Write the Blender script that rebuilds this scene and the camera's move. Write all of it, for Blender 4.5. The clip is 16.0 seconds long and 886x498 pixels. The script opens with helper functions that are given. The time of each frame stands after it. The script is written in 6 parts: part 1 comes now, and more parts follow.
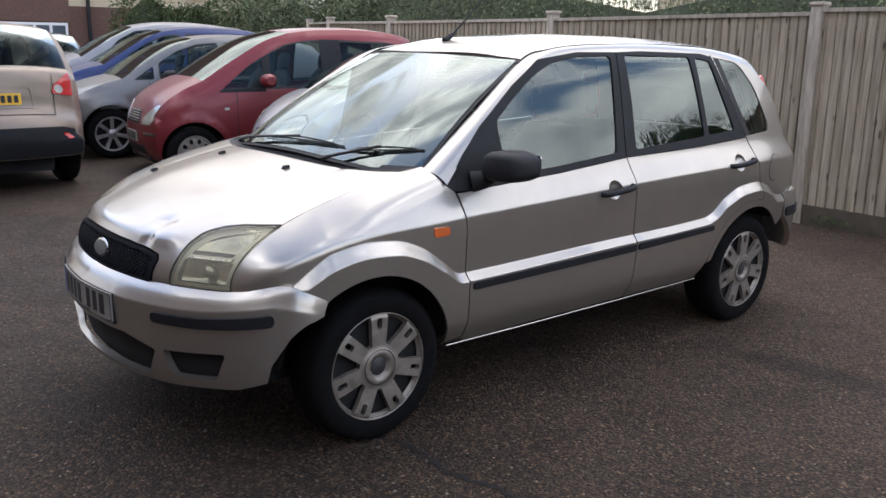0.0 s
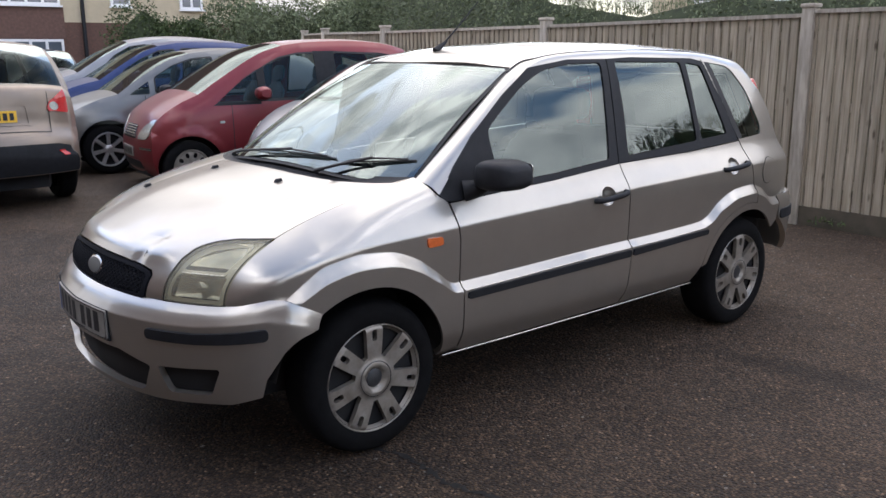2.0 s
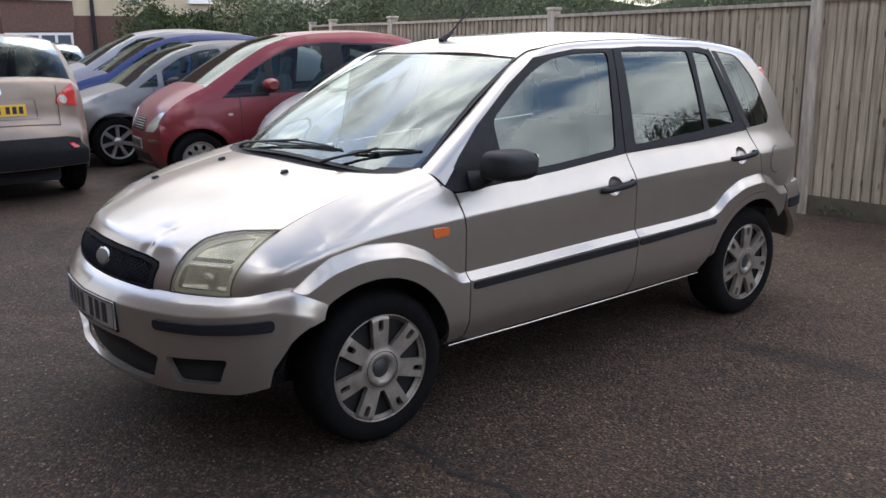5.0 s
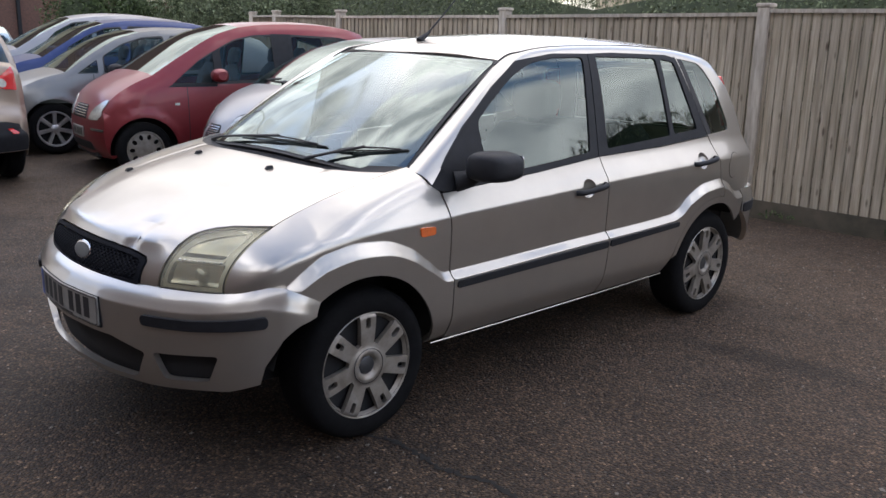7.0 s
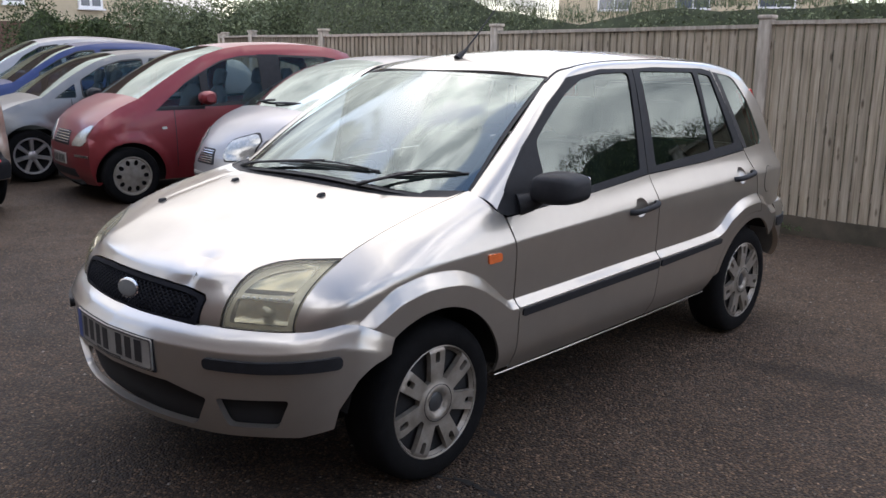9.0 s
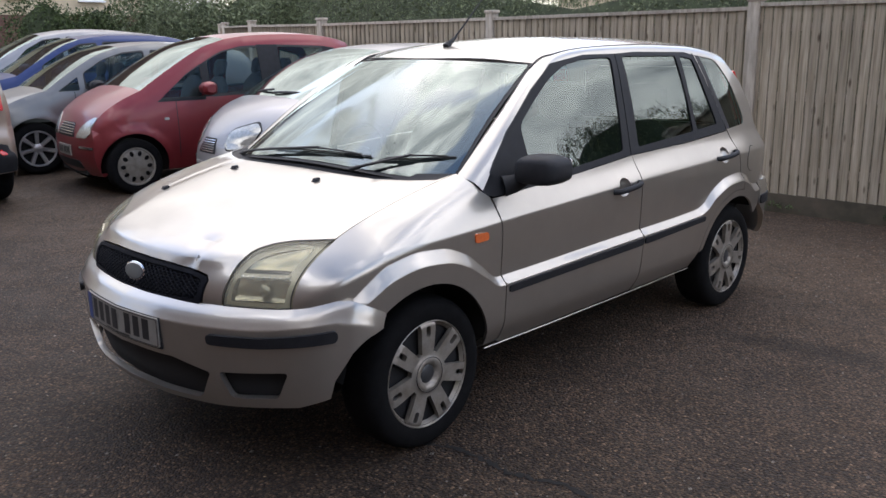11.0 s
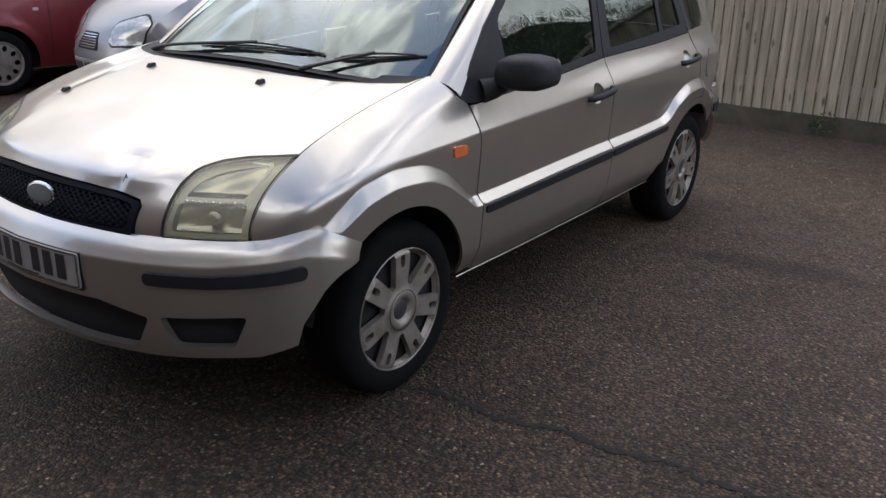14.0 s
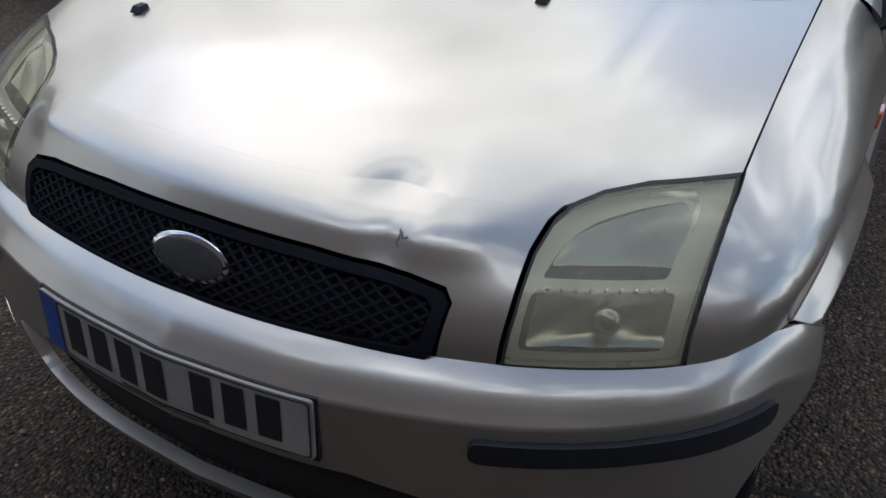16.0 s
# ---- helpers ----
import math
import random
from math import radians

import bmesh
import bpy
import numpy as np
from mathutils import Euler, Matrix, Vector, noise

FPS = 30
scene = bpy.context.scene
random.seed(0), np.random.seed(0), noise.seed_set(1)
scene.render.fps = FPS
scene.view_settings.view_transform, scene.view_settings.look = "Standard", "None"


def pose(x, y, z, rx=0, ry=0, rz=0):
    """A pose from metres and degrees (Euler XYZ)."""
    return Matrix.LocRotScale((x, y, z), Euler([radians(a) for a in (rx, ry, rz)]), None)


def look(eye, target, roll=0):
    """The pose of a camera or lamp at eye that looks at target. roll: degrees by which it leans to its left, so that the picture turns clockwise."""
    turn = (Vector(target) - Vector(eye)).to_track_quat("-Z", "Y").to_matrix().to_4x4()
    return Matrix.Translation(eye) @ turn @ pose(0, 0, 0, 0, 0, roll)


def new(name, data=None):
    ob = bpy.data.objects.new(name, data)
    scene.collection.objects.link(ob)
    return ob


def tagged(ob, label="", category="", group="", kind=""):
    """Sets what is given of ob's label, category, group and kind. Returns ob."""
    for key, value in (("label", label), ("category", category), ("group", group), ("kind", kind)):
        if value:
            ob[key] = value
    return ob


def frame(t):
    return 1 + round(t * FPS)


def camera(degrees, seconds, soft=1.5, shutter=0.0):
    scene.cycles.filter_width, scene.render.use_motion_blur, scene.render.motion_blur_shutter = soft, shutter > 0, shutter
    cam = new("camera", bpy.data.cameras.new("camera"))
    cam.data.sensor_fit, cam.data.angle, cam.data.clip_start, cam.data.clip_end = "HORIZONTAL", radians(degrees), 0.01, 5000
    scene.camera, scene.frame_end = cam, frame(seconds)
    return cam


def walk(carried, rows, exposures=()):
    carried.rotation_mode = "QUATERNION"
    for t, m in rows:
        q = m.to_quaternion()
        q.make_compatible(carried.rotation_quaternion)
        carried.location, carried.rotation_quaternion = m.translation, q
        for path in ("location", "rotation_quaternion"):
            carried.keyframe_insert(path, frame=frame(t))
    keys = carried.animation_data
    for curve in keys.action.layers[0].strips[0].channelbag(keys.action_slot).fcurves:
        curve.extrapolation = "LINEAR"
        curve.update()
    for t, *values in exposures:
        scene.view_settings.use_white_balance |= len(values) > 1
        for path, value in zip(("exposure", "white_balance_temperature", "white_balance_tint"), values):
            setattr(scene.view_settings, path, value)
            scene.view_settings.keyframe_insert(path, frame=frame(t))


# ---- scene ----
cam = camera(54.6, 16.0)
PATH = [
    (0, (-0.979, -3.367, 1.512), (0.255, -1.864, 1.047), 0.8),
    (0.5, (-0.983, -3.371, 1.516), (0.266, -1.874, 1.069), 0.7),
    (1, (-0.977, -3.37, 1.517), (0.265, -1.867, 1.071), 0.4),
    (1.5, (-0.967, -3.374, 1.521), (0.268, -1.866, 1.071), -0.1),
    (2, (-0.958, -3.384, 1.522), (0.278, -1.877, 1.074), -0.4),
    (2.5, (-0.954, -3.392, 1.519), (0.277, -1.88, 1.074), -0.6),
    (3, (-0.949, -3.396, 1.518), (0.266, -1.871, 1.071), -1.0),
    (3.5, (-0.944, -3.39, 1.519), (0.262, -1.86, 1.07), -1.3),
    (4, (-0.945, -3.398, 1.522), (0.265, -1.871, 1.071), -1.1),
    (6.3, (-0.995, -3.38, 1.514), (0.261, -1.91, 1.003), 0.2),
    (6.5, (-1.015, -3.36, 1.534), (0.26, -1.907, 1.021), 0.6),
    (7, (-1.147, -3.277, 1.544), (0.192, -1.871, 1.066), 1.3),
    (7.5, (-1.246, -3.174, 1.548), (0.112, -1.785, 1.07), 2.0),
    (8, (-1.205, -3.064, 1.548), (0.139, -1.659, 1.078), 1.5),
    (8.5, (-1.176, -2.94, 1.546), (0.178, -1.536, 1.105), 0.5),
    (9, (-1.304, -2.868, 1.54), (0.104, -1.518, 1.1), 0.3),
    (9.2, (-1.349, -2.85, 1.528), (0.076, -1.52, 1.082), 0.3),
    (11.5, (-1.388, -3.058, 1.558), (0.001, -1.701, 1.079), -0.8),
    (12, (-1.387, -3.057, 1.556), (0.004, -1.707, 1.064), -0.4),
    (12.5, (-1.384, -3.054, 1.553), (0.033, -1.743, 1.031), -0.1),
    (13, (-1.376, -2.984, 1.529), (0.104, -1.769, 0.955), 0.1),
    (13.5, (-1.343, -2.756, 1.522), (0.221, -1.659, 0.932), 1.7),
    (14, (-1.266, -2.477, 1.481), (0.26, -1.378, 0.8), 1.2),
    (14.5, (-1.112, -2.079, 1.48), (0.351, -0.961, 0.7), 0.5),
    (15, (-1.015, -1.606, 1.44), (0.493, -0.609, 0.584), 2.2),
    (15.4, (-0.935, -1.28, 1.425), (0.563, -0.344, 0.486), 2.4),
    (15.5, (-0.919, -1.194, 1.376), (0.601, -0.274, 0.457), 2.4),
    (16, (-0.744, -0.855, 1.394), (0.787, -0.046, 0.393), 2.2),
]
walk(cam, [(t, look(eye, target, roll)) for t, eye, target, roll in PATH], [(0.0, 0.66, 6480, 14), (12.0, 0.62, 6480, 14), (14.0, 0.53, 6560, 13), (15.0, 0.4, 6580, 12), (15.5, 0.24, 6520, 11), (16.0, 0.03, 6150, 8)])

# ---------------------------------------------------------------- sky and sun
world = bpy.data.worlds.new("sky")
scene.world = world
world.use_nodes = True
SUN_EL, SUN_AZ = 48.0, 34.0          # degrees; azimuth from +y towards +x


def build_sky():
    """Broken cloud over a blue sky, brightest round the veiled sun."""
    nt = world.node_tree
    nt.nodes.clear()
    link = nt.links.new

    def node(kind, **values):
        n = nt.nodes.new(kind)
        for k, v in values.items():
            n.inputs[k.replace("_", " ")].default_value = v
        return n

    def ramp(src, stops):
        r = nt.nodes.new("ShaderNodeValToRGB")
        while len(r.color_ramp.elements) < len(stops):
            r.color_ramp.elements.new(0.5)
        for e, (q, c) in zip(r.color_ramp.elements, stops):
            e.position, e.color = q, (*c, 1)
        link(src, r.inputs["Fac"])
        return r.outputs["Color"]

    def mixed(fac, x, y, kind="MIX"):
        m = nt.nodes.new("ShaderNodeMix")
        m.data_type, m.blend_type = "RGBA", kind
        for k, v in (("Factor", fac), ("A", x), ("B", y)):
            if isinstance(v, (int, float)):
                m.inputs[k].default_value = v
            else:
                link(v, m.inputs[k])
        return m.outputs["Result"]

    out, bg = node("ShaderNodeOutputWorld"), node("ShaderNodeBackground")
    sky = nt.nodes.new("ShaderNodeTexSky")
    sky.sky_type, sky.sun_disc = "NISHITA", False
    sky.sun_elevation, sky.sun_rotation = radians(SUN_EL), radians(SUN_AZ)
    tc = nt.nodes.new("ShaderNodeTexCoord")
    mp = node("ShaderNodeMapping", Scale=(1.0, 1.0, 1.5), Location=CLOUD_SHIFT)
    link(tc.outputs["Generated"], mp.inputs["Vector"])
    cover = node("ShaderNodeTexNoise", Scale=2.7, Detail=6.0, Roughness=0.52, Distortion=0.6)
    shade = node("ShaderNodeTexNoise", Scale=4.2, Detail=7.0, Roughness=0.6, Distortion=0.4)
    for n in (cover, shade):
        link(mp.outputs["Vector"], n.inputs["Vector"])
    # cloud closes up towards the horizon
    sep = nt.nodes.new("ShaderNodeSeparateXYZ")
    link(tc.outputs["Generated"], sep.inputs["Vector"])
    rise = node("ShaderNodeMapRange")
    rise.inputs["From Min"].default_value, rise.inputs["From Max"].default_value = 0.15, 0.75
    rise.inputs["To Min"].default_value, rise.inputs["To Max"].default_value = 0.05, -0.03
    link(sep.outputs["Z"], rise.inputs["Value"])
    both_ = nt.nodes.new("ShaderNodeMath")
    link(cover.outputs["Fac"], both_.inputs[0])
    link(rise.outputs["Result"], both_.inputs[1])
    # and thickens round the veiled sun
    dot = nt.nodes.new("ShaderNodeVectorMath")
    dot.operation = "DOT_PRODUCT"
    dot.inputs[1].default_value = (math.sin(radians(SUN_AZ)) * math.cos(radians(SUN_EL)), math.cos(radians(SUN_AZ)) * math.cos(radians(SUN_EL)), math.sin(radians(SUN_EL)))
    link(tc.outputs["Generated"], dot.inputs[0])
    veil = nt.nodes.new("ShaderNodeMapRange")
    for k, v in (("From Min", 0.75), ("From Max", 1.0), ("To Min", 0.0), ("To Max", 0.09)):
        veil.inputs[k].default_value = v
    link(dot.outputs["Value"], veil.inputs["Value"])
    thick = nt.nodes.new("ShaderNodeMath")
    link(both_.outputs[0], thick.inputs[0])
    link(veil.outputs["Result"], thick.inputs[1])
    cov = ramp(thick.outputs[0], [(0.472, (0, 0, 0)), (0.555, (1, 1, 1))])
    tone = ramp(shade.outputs["Fac"], [(0.36, (9, 9.5, 10.4)), (0.50, (21, 21, 21.4)), (0.64, (32, 31.7, 31.1))])
    # the veiled sun's glow in the cloud
    span = nt.nodes.new("ShaderNodeMapRange")
    span.inputs["From Min"].default_value, span.inputs["From Max"].default_value = -1.0, 1.0
    link(dot.outputs["Value"], span.inputs["Value"])
    glow = ramp(span.outputs["Result"], [(0.0, (1.25, 1.25, 1.27)), (0.40, (1.3, 1.3, 1.32)), (0.54, (2.05, 2.05, 2.08)), (0.70, (1.5, 1.5, 1.52)), (0.80, (0.85, 0.85, 0.86)), (0.92, (0.78, 0.78, 0.775)), (0.97, (0.76, 0.755, 0.745)), (1.0, (0.85, 0.84, 0.825))])
    # the cloud under the sun shows its dark base
    low = nt.nodes.new("ShaderNodeMapRange")
    for k, v in (("From Min", 0.25), ("From Max", 0.90), ("To Min", 0.42), ("To Max", 1.75)):
        low.inputs[k].default_value = v
    link(sep.outputs["Z"], low.inputs["Value"])
    sunward = nt.nodes.new("ShaderNodeMapRange")
    sunward.inputs["From Min"].default_value, sunward.inputs["From Max"].default_value = -0.1, 0.4
    link(dot.outputs["Value"], sunward.inputs["Value"])
    white = nt.nodes.new("ShaderNodeRGB")
    white.outputs[0].default_value = (1, 1, 1, 1)
    glow = mixed(1.0, glow, mixed(sunward.outputs["Result"], white.outputs[0], low.outputs["Result"]), "MULTIPLY")
    tone = mixed(1.0, tone, glow, "MULTIPLY")
    blue = mixed(1.0, sky.outputs["Color"], ramp(dot.outputs["Value"], [(0.0, (3.6, 3.6, 3.6)), (1.0, (4.0, 4.0, 4.0))]), "MULTIPLY")
    link(mixed(cov, blue, tone), bg.inputs["Color"])
    bg.inputs["Strength"].default_value = 0.06
    link(bg.outputs["Background"], out.inputs["Surface"])


CLOUD_SHIFT = (0.85, 0.55, 0.1)
build_sky()
sun = new("sun", bpy.data.lights.new("sun", "SUN"))
sun.data.energy, sun.data.angle, sun.data.color = 0.55, radians(90), (1.0, 0.94, 0.85)
sun.matrix_world = look((0, 0, 0), (-math.sin(radians(SUN_AZ)) * math.cos(radians(SUN_EL)), -math.cos(radians(SUN_AZ)) * math.cos(radians(SUN_EL)), -math.sin(radians(SUN_EL))))

# ---------------------------------------------------------------- materials


def mat(name, color, rough=0.5, metal=0.0, vary=0.0, scale=8.0, bump=0.0, bump_scale=60.0, coat=0.0, dark=None, island=0.0, objrand=0.0, spec=0.5, stretch=(1, 1, 1), coat_rough=0.03):
    """A principled material with two scales of colour variation, bump and optional variation by object."""
    m = bpy.data.materials.new(name)
    m.use_nodes = True
    nt = m.node_tree
    b = nt.nodes["Principled BSDF"]
    link = nt.links.new
    b.inputs["Roughness"].default_value, b.inputs["Metallic"].default_value = rough, metal
    b.inputs["Coat Weight"].default_value, b.inputs["Coat Roughness"].default_value = coat, coat_rough
    b.inputs["Specular IOR Level"].default_value = spec
    b.inputs["Base Color"].default_value = (*color, 1)
    tc = nt.nodes.new("ShaderNodeTexCoord")
    mp = nt.nodes.new("ShaderNodeMapping")
    mp.inputs["Scale"].default_value = stretch
    link(tc.outputs["Object"], mp.inputs["Vector"])
    last = None
    if vary > 0:
        n1 = nt.nodes.new("ShaderNodeTexNoise")
        n1.inputs["Scale"].default_value, n1.inputs["Detail"].default_value = scale, 8.0
        n1.inputs["Roughness"].default_value = 0.65
        link(mp.outputs["Vector"], n1.inputs["Vector"])
        rp = nt.nodes.new("ShaderNodeValToRGB")
        rp.color_ramp.elements[0].position, rp.color_ramp.elements[1].position = 0.3, 0.7
        lo = dark if dark else tuple(c * (1 - vary) for c in color)
        hi = color if dark else tuple(min(1, c * (1 + vary)) for c in color)
        rp.color_ramp.elements[0].color, rp.color_ramp.elements[1].color = (*lo, 1), (*hi, 1)
        link(n1.outputs["Fac"], rp.inputs["Fac"])
        last = rp.outputs["Color"]
        rr = nt.nodes.new("ShaderNodeMapRange")
        rr.inputs["To Min"].default_value, rr.inputs["To Max"].default_value = max(0.02, rough - 0.12 * vary), min(1, rough + 0.25 * vary)
        link(n1.outputs["Fac"], rr.inputs["Value"])
        link(rr.outputs["Result"], b.inputs["Roughness"])
    for amount, source in ((island, "geo"), (objrand, "obj")):
        if amount > 0:
            g = nt.nodes.new("ShaderNodeNewGeometry" if source == "geo" else "ShaderNodeObjectInfo")
            mr = nt.nodes.new("ShaderNodeMapRange")
            mr.inputs["To Min"].default_value, mr.inputs["To Max"].default_value = 1 - amount, 1 + amount
            link(g.outputs["Random Per Island" if source == "geo" else "Random"], mr.inputs["Value"])
            mu = nt.nodes.new("ShaderNodeMix")
            mu.data_type, mu.blend_type = "RGBA", "MULTIPLY"
            mu.inputs["Factor"].default_value = 1.0
            mu.inputs["A"].default_value = (*color, 1)
            if last:
                link(last, mu.inputs["A"])
            link(mr.outputs["Result"], mu.inputs["B"])
            last = mu.outputs["Result"]
    if last:
        link(last, b.inputs["Base Color"])
    if bump > 0:
        n2 = nt.nodes.new("ShaderNodeTexNoise")
        n2.inputs["Scale"].default_value, n2.inputs["Detail"].default_value = bump_scale, 6.0
        link(mp.outputs["Vector"], n2.inputs["Vector"])
        bp = nt.nodes.new("ShaderNodeBump")
        bp.inputs["Strength"].default_value, bp.inputs["Distance"].default_value = bump, 0.01
        link(n2.outputs["Fac"], bp.inputs["Height"])
        link(bp.outputs["Normal"], b.inputs["Normal"])
    return m


def glass(name, tint, ior=1.5, rough=0.0, gloss=1.0):
    """Thin glass: tinted see-through with a Fresnel gloss."""
    m = bpy.data.materials.new(name)
    m.use_nodes = True
    nt = m.node_tree
    nt.nodes.clear()
    out = nt.nodes.new("ShaderNodeOutputMaterial")
    mx = nt.nodes.new("ShaderNodeMixShader")
    tr = nt.nodes.new("ShaderNodeBsdfTransparent")
    gl = nt.nodes.new("ShaderNodeBsdfGlossy")
    fr = nt.nodes.new("ShaderNodeFresnel")
    tr.inputs["Color"].default_value = (*tint, 1)
    gl.inputs["Roughness"].default_value = rough
    gl.inputs["Color"].default_value = (0.88, 1.0, 0.97, 1)
    fr.inputs["IOR"].default_value = ior
    share = nt.nodes.new("ShaderNodeMath")
    share.operation = "MULTIPLY"
    share.inputs[1].default_value = gloss
    nt.links.new(fr.outputs["Fac"], share.inputs[0])
    nt.links.new(share.outputs[0], mx.inputs["Fac"])
    nt.links.new(tr.outputs["BSDF"], mx.inputs[1])
    nt.links.new(gl.outputs["BSDF"], mx.inputs[2])
    nt.links.new(mx.outputs["Shader"], out.inputs["Surface"])
    return m


SILVER = mat("silver_paint", (0.44, 0.413, 0.370), 0.32, 0.82, 0.06, 3.0, 0.0, coat=1.0, coat_rough=0.09)
SILVER.node_tree.nodes["Principled BSDF"].inputs["Coat IOR"].default_value = 1.65
BLACK = mat("black_plastic", (0.014, 0.015, 0.018), 0.6, 0, 0.3, 20, 0.1, 300, spec=0.3)
RUBBER = mat("tyre_rubber", (0.0065, 0.0065, 0.007), 0.9, 0, 0.35, 25, 0.15, 200, spec=0.12)
DARK = mat("dark_cavity", (0.012, 0.012, 0.013), 0.9, 0, 0.2, 10)
HUBCAP = mat("hubcap_paint", (0.36, 0.335, 0.30), 0.38, 0.55, 0.3, 14, 0.05, 120, dark=(0.20, 0.175, 0.145))
CHROME = mat("chrome", (0.75, 0.75, 0.76), 0.12, 1.0, 0.05, 30)
SEAL = mat("seal_rubber", (0.015, 0.015, 0.016), 0.6, 0, 0.2, 30)
TRIM = mat("seat_fabric", (0.045, 0.046, 0.05), 0.9, 0, 0.3, 60, 0.2, 400)
DASH = mat("dash_plastic", (0.05, 0.05, 0.055), 0.7, 0, 0.2, 60)
SCREEN = glass("windscreen_glass", (0.60, 0.70, 0.70), 2.4)
SIDEGLASS = glass("side_glass", (0.40, 0.56, 0.54), 1.9)
RED_LENS = mat("red_lens", (0.55, 0.03, 0.03), 0.1, 0, 0.1, 20, coat=1.0)
AMBER = mat("amber_lens", (0.75, 0.16, 0.04), 0.15, 0, 0.15, 60, coat=1.0)

# ---------------------------------------------------------------- mesh helpers
from mathutils.geometry import delaunay_2d_cdt


def pchip(xs, ys):
    """A smooth monotone curve through a few control points."""
    xs, ys = np.array(xs, float), np.array(ys, float)
    h, d = np.diff(xs), np.diff(ys) / np.diff(xs)
    m = np.zeros_like(xs)
    m[0], m[-1] = d[0], d[-1]
    for i in range(1, len(xs) - 1):
        if d[i - 1] * d[i] > 0:
            w1, w2 = 2 * h[i] + h[i - 1], h[i] + 2 * h[i - 1]
            m[i] = (w1 + w2) / (w1 / d[i - 1] + w2 / d[i])

    def f(x):
        x = np.asarray(x, float)
        i = np.clip(np.searchsorted(xs, x) - 1, 0, len(h) - 1)
        t = (x - xs[i]) / h[i]
        t_in = np.clip(t, 0, 1)
        y = ys[i] * (1 + 2 * t_in) * (1 - t_in) ** 2 + m[i] * h[i] * t_in * (1 - t_in) ** 2 + ys[i + 1] * t_in ** 2 * (3 - 2 * t_in) + m[i + 1] * h[i] * t_in ** 2 * (t_in - 1)
        return y + np.where(t > 1, (t - 1) * h[i] * m[i + 1], 0) + np.where(t < 0, t * h[i] * m[i], 0)
    return f


def smooth(t):
    t = np.clip(t, 0, 1)
    return t * t * (3 - 2 * t)


def spline(pts, n=8, closed=False):
    """Catmull-Rom points through a few control points of any dimension."""
    p = [np.array(q, float) for q in pts]
    k = len(p)
    res = []
    for i in range(k if closed else k - 1):
        a, b, c, d = (p[(i + j) % k] if closed else p[min(max(i + j, 0), k - 1)] for j in (-1, 0, 1, 2))
        for s in np.arange(n) / n:
            res.append(0.5 * (2 * b + (c - a) * s + (2 * a - 5 * b + 4 * c - d) * s ** 2 + (3 * b - a - 3 * c + d) * s ** 3))
    if not closed:
        res.append(p[-1])
    return [tuple(q) for q in res]


def rounded(pts, r, n=4):
    """A closed 2D outline with its corners rounded off; r may be one radius or one per corner."""
    res = []
    k = len(pts)
    for i in range(k):
        a, b, c = (np.array(pts[(i + j) % k], float) for j in (-1, 0, 1))
        ri = r[i] if isinstance(r, (list, tuple)) else r
        if ri <= 0:
            res.append(tuple(b))
            continue
        la, lc = np.linalg.norm(a - b), np.linalg.norm(c - b)
        q = min(ri, la * 0.48, lc * 0.48)
        p0, p1 = b + (a - b) / la * q, b + (c - b) / lc * q
        for j in range(n + 1):
            t = j / n
            res.append(tuple((1 - t) ** 2 * p0 + 2 * t * (1 - t) * b + t * t * p1))
    return res


def inside(poly, pts):
    x, y = pts[:, 0], pts[:, 1]
    res = np.zeros(len(pts), bool)
    j = len(poly) - 1
    for i in range(len(poly)):
        xi, yi, xj, yj = *poly[i], *poly[j]
        c = ((yi > y) != (yj > y)) & (x < (xj - xi) * (y - yi) / (yj - yi + 1e-12) + xi)
        res ^= c
        j = i
    return res


def densify(loop, step):
    res = []
    for i, a in enumerate(loop):
        b = loop[(i + 1) % len(loop)]
        n = max(1, int(math.ceil(math.hypot(b[0] - a[0], b[1] - a[1]) / step)))
        res += [(a[0] + (b[0] - a[0]) * k / n, a[1] + (b[1] - a[1]) * k / n) for k in range(n)]
    clean = [res[0]]
    for q in res[1:]:
        if math.hypot(q[0] - clean[-1][0], q[1] - clean[-1][1]) > 1e-4:
            clean.append(q)
    return clean


